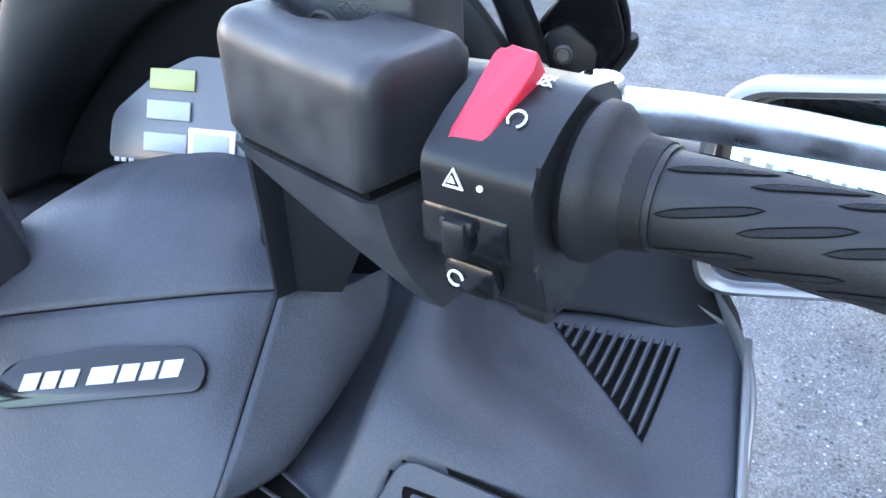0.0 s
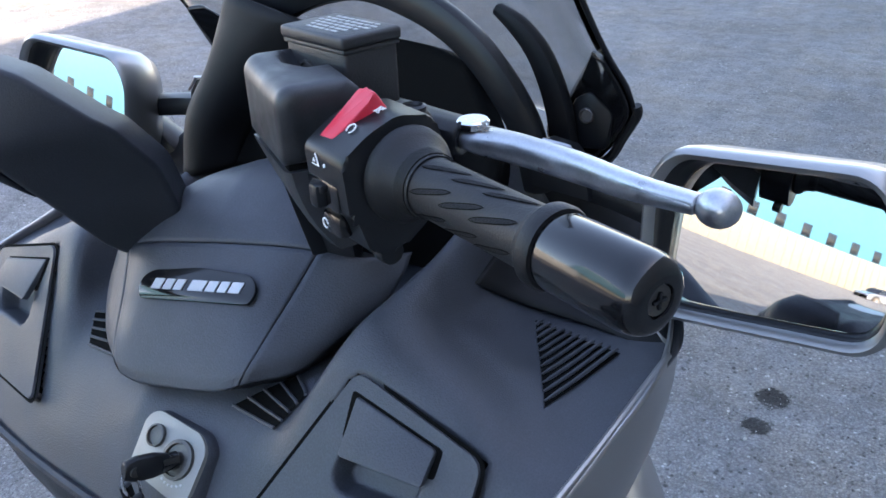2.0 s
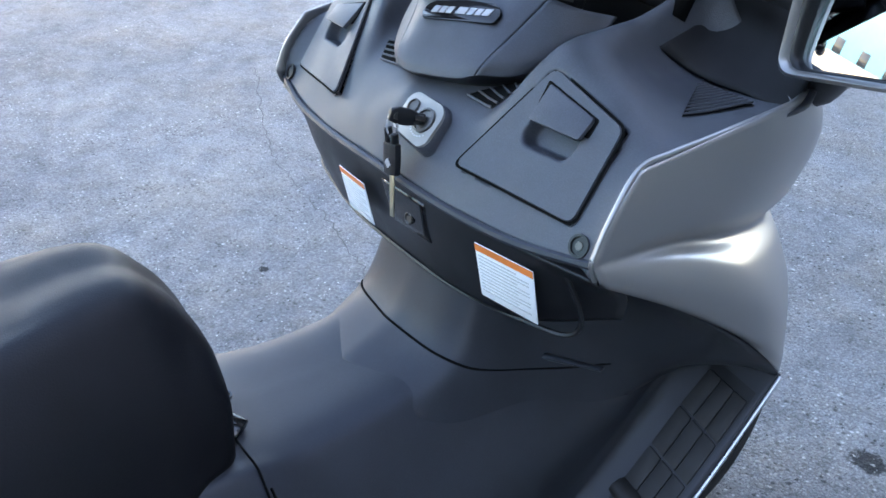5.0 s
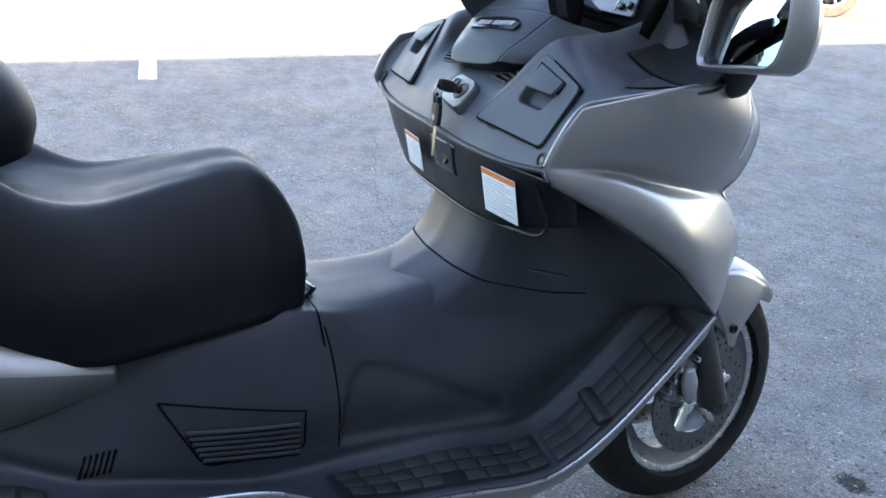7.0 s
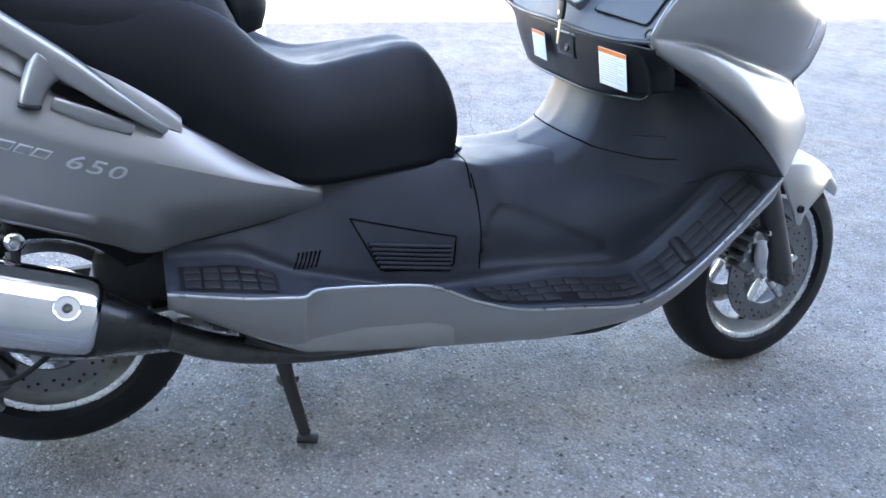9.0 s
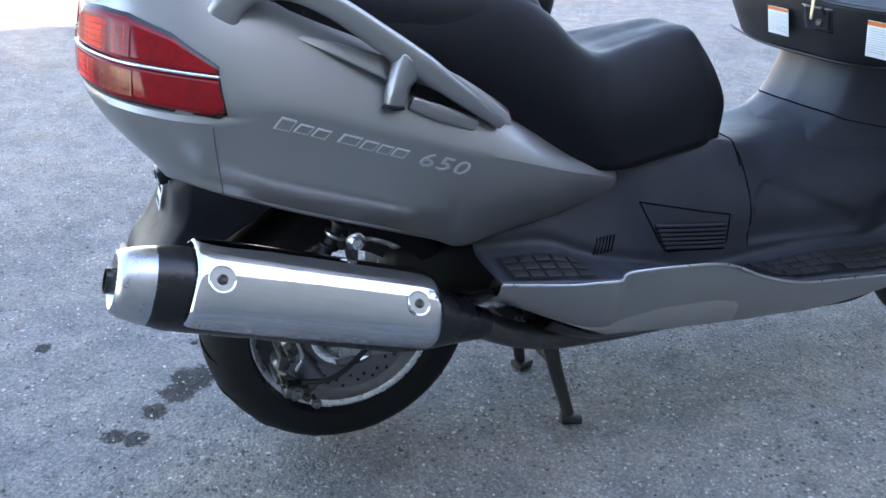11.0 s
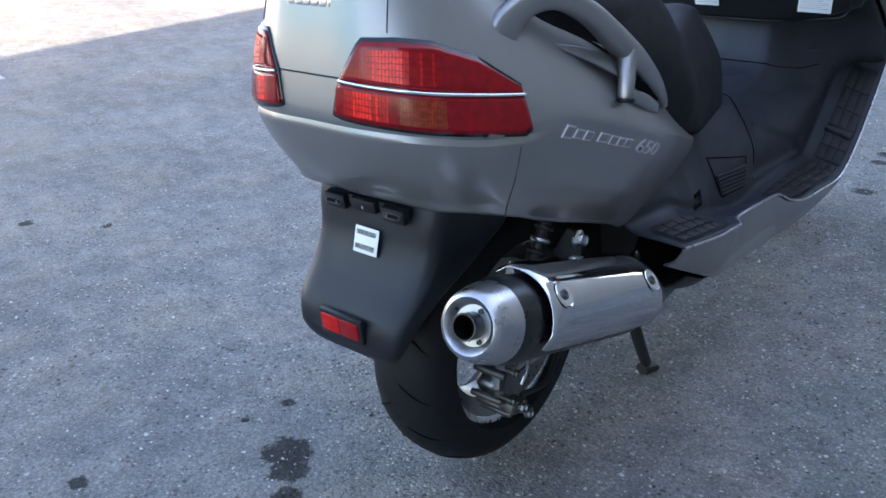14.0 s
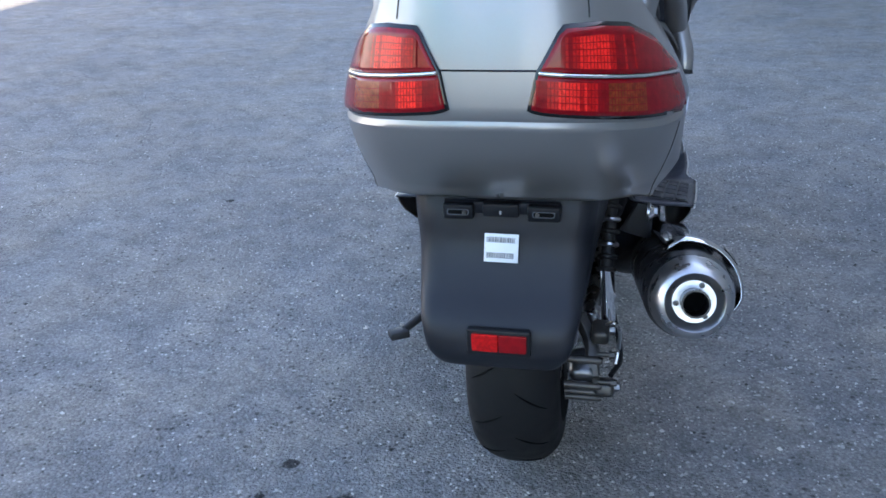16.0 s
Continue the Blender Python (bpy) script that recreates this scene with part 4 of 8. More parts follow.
PADB = [[(0, 1.157, 0.950), (0.03, 1.158, 0.950), (0.053, 1.163, 0.955), (0.085, 1.195, 0.952), (0.105, 1.245, 0.965)], [(0, 1.20, 0.935), (0.03, 1.20, 0.935), (0.05, 1.205, 0.935), (0.07, 1.22, 0.935), (0.09, 1.26, 0.94)], [(0, 1.32, 0.93), (0.03, 1.32, 0.93), (0.05, 1.32, 0.93), (0.07, 1.32, 0.93), (0.09, 1.32, 0.93)]]
bike("bar_pad", steered(narrow_left(sheet(PADF, 20, 24, mirror=True), 1.13)), PANELM, "black grained plastic pad below the handlebar", thick=0.004)
bike("pad_top", steered(narrow_left(sheet(PADT, 20, 20, mirror=True), 1.13)), PANELM, thick=0.004)
for k in (0, 1):
    b = sheet(PADS, 18, 20)
    bike("pad_cheek", steered(b if k == 0 else narrow_left(flipped(b), 1.13)), PANELM, "grained leather-look plastic cheek", thick=0.004)
bike("pad_underside", steered(narrow_left(sheet(PADB, 24, 12, mirror=True, flip=True), 1.13)), SATIN)
badge_m = SM @ basis((0, 1.2035, 1.0115), (1, 0, 0), (0, 0.72, 0.69))
badge = bike("badge", prism(rounded([(-0.052, -0.012), (0.052, -0.012), (0.056, 0.0), (0.047, 0.011), (0.0, 0.0145), (-0.047, 0.011), (-0.056, 0.0)], 0.005, 3), 0.003, badge_m, 0.0008), GLOSS, "black oval badge with slanted silver bars")
xx = -0.040
for wdt in (0.011, 0.010, 0.010, 0.016, 0.011, 0.010, 0.012):
    b = prism([(xx - 0.0015, -0.0042), (xx + wdt - 0.0035, -0.0042), (xx + wdt - 0.0005, 0.0042), (xx + 0.0015, 0.0042)], 0.001, badge_m @ pose(0, 0, 0.0012))
    bike("badge_bar", b, SILVERPRINT, parent=badge)
    xx += wdt + (0.004 if abs(wdt - 0.010) < 1e-6 and xx > -0.025 and xx < -0.01 else 0.0002)

# -- handlebar arms and covers --
CA, CF = Vector((0.951, -0.309, 0)), Vector((0.309, 0.951, 0))
CM = basis((0.193, 1.160, 0), CA, (0, 0, 1))          # x along the bar, y up, z towards the rider


def cover(poly, depth, back=0.0, r=0.006, corner=0.007, rake=0.62):
    """A shell of the outline poly (along the bar, height); below 1.15 m it leans ahead to follow the arm."""
    b = prism(poly, depth)
    bmesh.ops.bevel(b, geom=list(b.edges), offset=r, segments=4, affect="EDGES", profile=0.5, clamp_overlap=True)
    bmesh.ops.recalc_face_normals(b, faces=b.faces)
    for w in np.arange(1.03, 1.16, 0.015):
        bmesh.ops.bisect_plane(b, geom=list(b.verts) + list(b.edges) + list(b.faces), dist=1e-5, plane_co=(0, w, 0), plane_no=(0, 1, 0))
    for v in b.verts:
        v.co.z -= back + rake * max(0.0, 1.15 - v.co.y)
    b.transform(CM)
    return b


CM2 = basis((0.195, 1.156, 0), (math.cos(radians(30)), -math.sin(radians(30)), 0), (0, 0, 1))      # right cover: x along it, y up, z towards the rider


def right_cover():
    """The upper shell: a rounded block with a scooped hollow in its top before the fluid window."""
    bm = bmesh.new()
    rings = []
    us = [-0.0815, -0.0800, -0.0765, -0.0720] + [-0.068 + 0.004 * i for i in range(16)] + [-0.0035, -0.0010, 0.0005, 0.0010]
    for u in us:
        e = max(0.0, (-0.072 - u) / 0.0095) if u < -0.04 else max(0.0, (u + 0.0045) / 0.0055)
        r_in = 0.0085 * (1 - math.sqrt(max(0.0, 1 - min(1.0, e) ** 2)))
        z0, z1, w0, w1 = -r_in, -0.046 + r_in, 1.1565 + 0.5 * r_in, 1.1995 + 0.0025 * math.exp(-((u + 0.075) / 0.02) ** 2) - r_in
        ring = [(z0 - 0.0015, w0)] + [(z0, w0 + 0.003 + (w1 - w0 - 0.013) * k / 5) for k in range(6)]
        ring += [(z0 - 0.010 + 0.010 * math.cos(a), w1 - 0.010 + 0.010 * math.sin(a)) for a in np.linspace(0.25, 1.57, 6)]
        ring += [(z0 - 0.010 + (z1 - z0 + 0.016) * k / 12, w1) for k in range(1, 13)]
        ring += [(z1, w1 - 0.006), (z1, w0 + 0.004), (z1 + 0.003, w0)] + [(z1 + (z0 - z1) * k / 5, w0) for k in range(1, 5)]
        row = []
        for z, w in ring:
            d = ((u + 0.057) / 0.019) ** 2 + ((z + 0.034) / 0.015) ** 2
            if w > w1 - 0.003 and d < 1:
                w -= 0.013 * (1 - d) ** 0.6
            row.append(bm.verts.new((u + 0.12 * (w - 1.157) * (u + 0.08) / 0.08, w, z)))
        rings.append(row)
    k = len(rings[0])
    for a, b in zip(rings, rings[1:]):
        for q in range(k):
            bm.faces.new((a[q], a[(q + 1) % k], b[(q + 1) % k], b[q]))
    bm.faces.new(rings[0]), bm.faces.new(rings[-1][::-1])
    bmesh.ops.recalc_face_normals(bm, faces=bm.faces)
    bm.transform(CM2)
    return bm


def lower_cover():
    """The lower shell: a wedge that deepens towards the switches and leans away from the rider."""
    bm = bmesh.new()
    rings = []
    for i in range(16):
        f = i / 15
        u = -0.0755 + 0.0770 * f
        h = 0.004 + 0.044 * f ** 0.75
        edge = 0.003 * (1 - math.sqrt(max(0.0, 1 - max(0.0, (f - 0.9) / 0.1) ** 2)))
        front = [(-0.001 - edge - 0.10 * h * (k / 6) - 0.34 * h * (k / 6) ** 2.2, 1.1535 - h * k / 6) for k in range(7)]
        back = [(front[-1][0] - 0.010, front[-1][1] + 0.001), (-0.044, 1.150 - 0.8 * h), (-0.046, 1.1535)]
        rings.append([bm.verts.new((u + 0.10 * (1.1535 - w) * f, w, z)) for z, w in front + back])
    k = len(rings[0])
    for a, b in zip(rings, rings[1:]):
        for q in range(k):
            bm.faces.new((a[q], a[(q + 1) % k], b[(q + 1) % k], b[q]))
    bm.faces.new(rings[0]), bm.faces.new(rings[-1][::-1])
    bmesh.ops.recalc_face_normals(bm, faces=bm.faces)
    bm.transform(CM2)
    return bm


def cover_leg():
    """The long narrow edge that runs down from the shell to the pad, with the recessed wall beside it."""
    bm = bmesh.new()
    rows = []
    for i in range(12):
        f = i / 11
        u, z, w = -0.0800 - 0.0570 * f ** 1.15, -0.004 - 0.037 * f ** 1.1, 1.172 - 0.136 * f
        wide = 0.0045 + 0.002 * (1 - f)
        prof = [(-0.001, -0.030), (0.0, -0.003), (0.0015, 0.0), (wide - 0.001, 0.0), (wide, -0.0015), (wide + 0.0005, -0.011), (wide + 0.030 * (1 - 0.62 * f), -0.019), (wide + 0.062 * (1 - 0.70 * f), -0.026)]
        rows.append([bm.verts.new((u + du, w, z + dz)) for du, dz in prof])
    for a, b in zip(rows, rows[1:]):
        for q in range(len(a) - 1):
            bm.faces.new((a[q], b[q], b[q + 1], a[q + 1]))
    bmesh.ops.recalc_face_normals(bm, faces=bm.faces)
    bm.transform(CM2)
    return bm


cr = bike("handlebar_cover", right_cover(), COVERM, "black two-piece handlebar cover, scuffed grey at its edges", smooth=50)
bike("cover_lower_half", lower_cover(), COVERM, "black lower half of the cover", cr, smooth=50)
bike("cover_leg", cover_leg(), SATIN, "narrow leg of the cover beside a dark hollow", cr, smooth=35)
bike("cover_joint", rbox(0.072, 0.006, 0.040, 0.001, CM2 @ pose(-0.038, 1.1550, -0.0235)), JOINT, parent=cr)
UL = [(0.0136, 1.1664), (0.0043, 1.2135), (-0.0208, 1.2148), (-0.0235, 1.2010), (-0.043, 1.2010), (-0.0464, 1.2105), (-0.0700, 1.2120), (-0.0903, 1.2080), (-0.113, 1.1922), (-0.1575, 1.1390), (-0.1720, 1.1000), (-0.170, 1.060), (-0.155, 1.015), (-0.122, 1.012), (-0.1001, 1.042), (-0.0871, 1.0794), (-0.0666, 1.1358), (-0.0588, 1.1533), (-0.0461, 1.1611), (-0.0155, 1.1642)]
LL = [(0.0165, 1.128), (0.0126, 1.1645), (-0.0155, 1.1625), (-0.0455, 1.1592), (-0.058, 1.1515), (-0.0655, 1.134), (-0.078, 1.100), (-0.0601, 1.1256)]
cl = bike("handlebar_cover", left(cover(UL, 0.055, 0.0, 0.005), 0.0), PLASTIC, "black two-piece handlebar cover", smooth=50)
bike("cover_lower_half", left(cover(LL, 0.055, 0.0025, 0.004), 0.0), PLASTIC, "black lower half of the cover", cl, smooth=50)
bike("handlebar_arm", sweep([(0.080, 1.300, 1.000), (0.098, 1.298, 1.065), (0.124, 1.272, 1.110), (0.152, 1.246, 1.134)], [(0.016, 0.016), (0.016, 0.016), (0.018, 0.018), (0.020, 0.020)], 24, 24, 4.5), SATIN, "black arm of the handlebar", smooth=45)

# -- right grip, throttle, bar end --
GA = Vector((0.163, -0.053, -0.001)).normalized()
GB = Vector((0.257, 1.178, 1.160))
GM = basis(GB, GA, Vector((-GA.y, GA.x, 0)))        # x along the grip, y ahead, z up


def turned(profile, seg=28, closed=False):
    return lambda: lathe(profile, GM, seg, closed)


grips = both_sides(turned([(0.0, 0.0), (0.0, 0.0155), (0.012, 0.0152), (0.04, 0.0150), (0.08, 0.0148), (0.105, 0.0150), (0.109, 0.0160), (0.1115, 0.0188), (0.1165, 0.0190), (0.1185, 0.0180), (0.119, 0.0)], 40), "grip", RUBBER, "black rubber handlebar grip with slanted slots")
both_sides(turned([(0.004, 0.0), (0.004, 0.0235), (0.007, 0.0255), (0.011, 0.0250), (0.014, 0.0225), (0.018, 0.0190), (0.024, 0.0168), (0.030, 0.0160), (0.030, 0.0)], 40), "grip_flange", RUBBER, "black rubber cup at the grip's inner end")
both_sides(turned([(0.021, 0.0), (0.021, 0.0178), (0.028, 0.0168), (0.028, 0.0)], 36), "knurled_band", TYRE, "knurled rubber band")
ends = both_sides(turned([(0.119, 0.0), (0.119, 0.0165), (0.122, 0.0172), (0.158, 0.0172), (0.1635, 0.0169), (0.1675, 0.0160), (0.1702, 0.0145), (0.1716, 0.0125), (0.1721, 0.0100), (0.1721, 0.0070), (0.170, 0.0066), (0.170, 0.0)], 48), "bar_end", GLOSS, "gloss black steel bar end weight")
for e, fl in zip(ends, (False, True)):
    b = lathe([(0.170, 0.0), (0.1712, 0.0052), (0.1712, 0.0062), (0.169, 0.0064)], GM, 18, closed=False)
    b2 = merge(rbox(0.0016, 0.007, 0.0013, 0, GM @ pose(0.1712, 0, 0)), rbox(0.0016, 0.0013, 0.007, 0, GM @ pose(0.1712, 0, 0)))
    bike("screw", left(b) if fl else b, STEEL, "dark cross-head screw", parent=e)
    bike("screw_cross", left(b2) if fl else b2, GLOSS, parent=e)
SLOTM = mat("knurled_slot_rubber", (0.013, 0.013, 0.0145), 0.75, vary=0.4, grain=0.0006, grain_size=0.0011, spec=0.15)


def grip_slot(x0, a0, w, lift, trim=0.0):
    """A long slot with round ends, slanting over the grip."""
    bm = bmesh.new()
    V = []
    for i in range(15):
        f = trim + (1 - 2 * trim) * i / 14
        x = x0 + 0.029 * f
        r = float(np.interp(x, [0.0, 0.012, 0.04, 0.08, 0.105], [0.0155, 0.0152, 0.0150, 0.0148, 0.0150])) + lift
        half = w * max(0.05, 1 - abs(2 * i / 14 - 1) ** 5) / r
        V.append([bm.verts.new(GM @ Vector((x, r * math.cos(a), r * math.sin(a)))) for a in [a0 - 0.55 * (f - 0.5) + half * (j / 2 - 1) for j in range(5)]])
    for p, q in zip(V, V[1:]):
        for j in range(4):
            bm.faces.new((p[j], q[j], q[j + 1], p[j + 1]))
    bmesh.ops.recalc_face_normals(bm, faces=bm.faces)
    return bm


for g, fl in zip(grips, (False, True)):
    for row, x0 in ((0, 0.031), (1, 0.054), (2, 0.076)):
        for k in range(7):
            a0 = 2 * math.pi * (k - 0.04 * row) / 7
            for w, lift, trim, mt in ((0.0016, 0.0002, 0.0, JOINT), (0.0011, 0.0004, 0.03, SLOTM)):
                b = grip_slot(x0, a0, w, lift, trim)
                bike("grip_slot", left(b) if fl else b, mt, parent=g)

# -- switch housings --
HM = basis(GB - GA * 0.016, GA, Vector((-GA.y, GA.x, 0)))


def housing(poly):
    m = HM @ Matrix(((0, 0, 1, 0.020), (1, 0, 0, 0), (0, 1, 0, 0), (0, 0, 0, 1)))
    return prism(rounded(poly, 0.005, 4), 0.038, m, 0.003, 2)


HR = [(-0.033, -0.016), (-0.0352, 0.0140), (-0.0190, 0.0245), (-0.002, 0.0305), (0.020, 0.026), (0.028, 0.0), (0.022, -0.024), (-0.004, -0.042), (-0.022, -0.040), (-0.029, -0.018)]
HL = [(-0.033, -0.016), (-0.0352, 0.030), (-0.0290, 0.038), (-0.002, 0.041), (0.020, 0.030), (0.028, 0.0), (0.022, -0.024), (-0.004, -0.044), (-0.024, -0.042), (-0.029, -0.018)]
hr = bike("switch_housing", housing(HR), SATIN, "black handlebar switch housing", smooth=35)
hl = bike("switch_housing", left(housing(HL)), SATIN, "black switch housing with coloured buttons", smooth=35)


def on_housing(x, y, z, rx=0, rz=0):
    return HM @ pose(x, y, z, rx, 0, rz)


def rocker(sx, sy, sz, m):
    b = rbox(sx, sy, sz, 0.003, None, 3)
    for v in b.verts:
        if v.co.z > 0:
            v.co.z -= 0.003 * (1 - (2 * v.co.y / sy) ** 2) - 0.002 * (v.co.y > sy * 0.2)
    b.transform(m)
    return b


KS = rounded([(-0.0140, -0.0240), (0.0000, -0.0235), (0.0050, 0.007), (0.0034, 0.0118), (-0.0075, 0.0118), (-0.0100, 0.007)], 0.002, 3)
b = prism(KS, 0.014, None, 0.0018, 3)
for v in b.verts:
    v.co.z += 0.0035 * max(0.0, min(1.0, (v.co.y + 0.002) / 0.010)) - 0.0012 * max(0.0, 1 - ((v.co.y + 0.006) / 0.006) ** 2)
b.transform(on_housing(0, -0.0110, 0.0300, 34))
bike("kill_switch", b, RED, "red engine stop switch", parent=hr, smooth=30)
ring = [on_housing(0.0062, -0.0200, 0.0242, 34) @ Vector((0.0028 * math.cos(a), 0.0028 * math.sin(a), 0.0004)) for a in np.linspace(-1.2, 4.0, 12)]
bike("run_symbol", tube(ring, 0.00042, 5, 24), WHITE, parent=hr)
ring = [on_housing(0.0068, -0.0035, 0.0304, 17) @ Vector((0.0022 * math.cos(a), 0.0022 * math.sin(a), 0.0002)) for a in np.linspace(0.3, 5.6, 12)]
bike("off_symbol", tube(ring, 0.00035, 5, 24), WHITE, parent=hr)
for k in (45, 135):
    bike("off_symbol", rbox(0.0068, 0.0006, 0.0005, 0, on_housing(0.0068, -0.0035, 0.0306, 17) @ pose(0, 0, 0, 0, 0, k)), WHITE, parent=hr)
tri = [(0, 0.0034), (-0.0036, -0.0030), (0.0036, -0.0030)]
for sc, mt, dz in ((1.0, WHITE, 0.0), (0.66, SATIN, 0.0004), (0.36, WHITE, 0.0008)):
    bike("hazard_symbol", prism([(x * sc, y * sc) for x, y in (tri[1], tri[2], tri[0])], 0.0006, on_housing(-0.0062, -0.0352, 0.0090, 86) @ pose(0, 0, 0.0004 + dz)), mt, parent=hr)
bike("hazard_dot", lathe([(0, 0), (0, 0.0010), (0.0006, 0.0010), (0.0006, 0)], on_housing(0.0030, -0.0352, 0.0080, 86) @ pose(0, 0, 0, 0, -90, 0), 12, closed=False), WHITE, parent=hr)
bike("slider_recess", rbox(0.031, 0.010, 0.015, 0.002, on_housing(-0.0035, -0.0300, -0.0085)), GLOSS, parent=hr)
bike("hazard_slider", merge(rbox(0.009, 0.010, 0.013, 0.0022, on_housing(-0.004, -0.0355, -0.0090)), rbox(0.012, 0.006, 0.005, 0.0015, on_housing(-0.004, -0.0355, -0.005))), SATIN, "black hazard light slider", parent=hr)
bike("start_button", rbox(0.019, 0.009, 0.013, 0.003, on_housing(-0.004, -0.0275, -0.0275)), GLOSS, "black starter button with a white symbol", parent=hr)
ring = [on_housing(-0.008, -0.0323, -0.0275, 90) @ Vector((0.0026 * math.cos(a), 0.0026 * math.sin(a), 0.0004)) for a in np.linspace(0, 5.2, 10)]
bike("start_symbol", tube(ring, 0.0005, 5, 20), WHITE, parent=hr)
bike("adjuster_knob", lathe([(-0.005, 0.0), (-0.005, 0.0068), (-0.004, 0.0072), (0.004, 0.0072), (0.005, 0.0068), (0.005, 0.0)], on_housing(0.008, -0.006, -0.046, 0, 0), 18, closed=False), SATIN, "knurled black cable adjuster", parent=hr)

def lefty(bm):
    return left(bm)


for nm, sx, sz, x, z, mt, lb in (("up_button", 0.014, 0.011, 0.012, 0.016, ORANGE, "orange rocker button"), ("down_button", 0.014, 0.011, 0.011, -0.001, ORANGE, "orange rocker button"), ("dip_switch", 0.013, 0.020, -0.006, 0.012, GLOSS, "black dip switch"),
                                ("mode_button", 0.013, 0.007, -0.007, -0.008, GREYPRINT, "dark grey button"), ("turn_switch", 0.011, 0.007, -0.004, -0.022, GLOSS, "black indicator switch"), ("drive_button", 0.010, 0.009, -0.013, -0.036, YELLOW, "yellow mode button"), ("horn_button", 0.012, 0.010, 0.006, -0.037, GLOSS, "black horn button")):
    ydeep = -0.033 if z > -0.02 else -0.028
    bike(nm, lefty(rbox(sx, 0.012, sz, 0.002, on_housing(x, ydeep, z + (0.008 if z > -0.02 else 0)))), mt, lb, parent=hl)
for x, z in ((-0.015, 0.019), (-0.015, 0.004), (0.003, -0.013), (0.008, -0.013), (0.006, -0.036)):
    bike("switch_symbol", lefty(rbox(0.0036, 0.0006, 0.0024, 0.0003, on_housing(x, -0.0362 if z > -0.02 else -0.0343, z))), WHITE, parent=hl)

# -- brake master cylinder, lever --
RA = Vector((0.96, -0.20, 0)).normalized()
RM = basis((0.172, 1.234, 1.1935), RA, Vector((-RA.y, RA.x, 0)))
FLUID = mat("reservoir_black", (0.022, 0.022, 0.024), 0.5, vary=0.2, grain=0.00025, grain_size=0.0011, wear=0.08)
res = bike("fluid_reservoir", merge(rbox(0.0590, 0.0385, 0.052, 0.004, RM @ pose(0, 0, -0.012), 3), rbox(0.0605, 0.0400, 0.003, 0.001, RM @ pose(0, 0, 0.0125))), FLUID, "black square brake fluid reservoir", smooth=40)
bike("reservoir_cap", rbox(0.063, 0.0425, 0.0075, 0.0025, RM @ pose(0, 0, 0.0175), 3), FLUID, "black cap with rows of fine print", parent=res)
for i in range(6):
    n = (7, 8, 8, 7, 6, 5)[i]
    for j in range(n):
        w = 0.0042 + 0.001 * ((i * 3 + j * 5) % 3 - 1)
        bike("print_bar", rbox(w, 0.0022, 0.0004, 0, RM @ pose((j - (n - 1) / 2) * 0.0062, 0.0135 - 0.0052 * i, 0.0214)), GREYPRINT, parent=res)
sight = bike("sight_glass", lathe([(0, 0), (0, 0.0075), (0.0015, 0.0075), (0.0018, 0.0062), (0.0010, 0.0058), (0.0010, 0)], RM @ pose(-0.008, -0.0192, -0.004) @ Matrix.Rotation(radians(-90), 4, "Z"), 24, closed=False), STEEL, "round fluid sight glass", parent=res)
bike("master_cylinder", sweep([(0.165, 1.240, 1.160), (0.215, 1.240, 1.158), (0.250, 1.245, 1.156)], [(0.014, 0.014), (0.014, 0.013), (0.012, 0.010)], 10, 16, 4), SATIN, "black brake master cylinder")
bike("clamp", sweep([(0.222, 1.195, 1.163), (0.226, 1.235, 1.163)], [(0.012, 0.018), (0.012, 0.012)], 6, 16, 4), SATIN)
bike("clamp_bolt", lathe([(0, 0), (0, 0.008), (0.004, 0.008), (0.005, 0.006), (0.003, 0.005), (0.003, 0)], Matrix.Translation((0.232, 1.222, 1.174)) @ pose(0, 0, 0, 0, -90, 0), 20, closed=False), SATIN, "black recessed bolt")
LEVM = mat("polished_lever_alloy", (0.46, 0.47, 0.49), 0.40, metal=1.0, vary=0.22, grain=0.00008, grain_size=0.0015, wear=0.16, wear_size=0.012)
LEV = [(0.244, 1.250, 1.1555), (0.262, 1.246, 1.156), (0.288, 1.243, 1.156), (0.325, 1.237, 1.155), (0.360, 1.230, 1.1535), (0.394, 1.2285, 1.152)]
lever = bike("brake_lever", sweep(LEV, [(0.010, 0.005), (0.011, 0.0068), (0.0078, 0.0080), (0.0068, 0.0078), (0.0060, 0.0066), (0.0052, 0.0050)], 36, 18, 3.0), LEVM, "scuffed polished alloy brake lever with a ball end", smooth=50)
b = bmesh.new()
bmesh.ops.create_uvsphere(b, u_segments=20, v_segments=14, radius=0.0095, matrix=Matrix.Translation((0.4035, 1.229, 1.152)) @ Matrix.Diagonal((1.15, 1, 1, 1)))
bike("lever_ball", b, LEVM, parent=lever)
bike("lever_flute", sweep([(0.362, 1.2230, 1.1535), (0.376, 1.2225, 1.1530), (0.392, 1.2235, 1.152)], [(0.0006, 0.0022), (0.0006, 0.0022), (0.0006, 0.0012)], 10, 8, 3), LEVM, parent=lever)
bike("pivot_bolt", lathe([(0, 0), (0, 0.0095), (0.0035, 0.0095), (0.0045, 0.0085), (0.0045, 0)], Matrix.Translation((0.2555, 1.246, 1.163)) @ pose(0, 0, 0, 0, -90, 0), 24, closed=False), CHROME, "bright zinc pivot bolt", parent=lever)
bike("lever", left(sweep(LEV, [(0.010, 0.005), (0.011, 0.0065), (0.0085, 0.008), (0.0075, 0.008), (0.007, 0.0065), (0.006, 0.005)], 30, 14, 3.0)), SATIN, "black left brake lever")

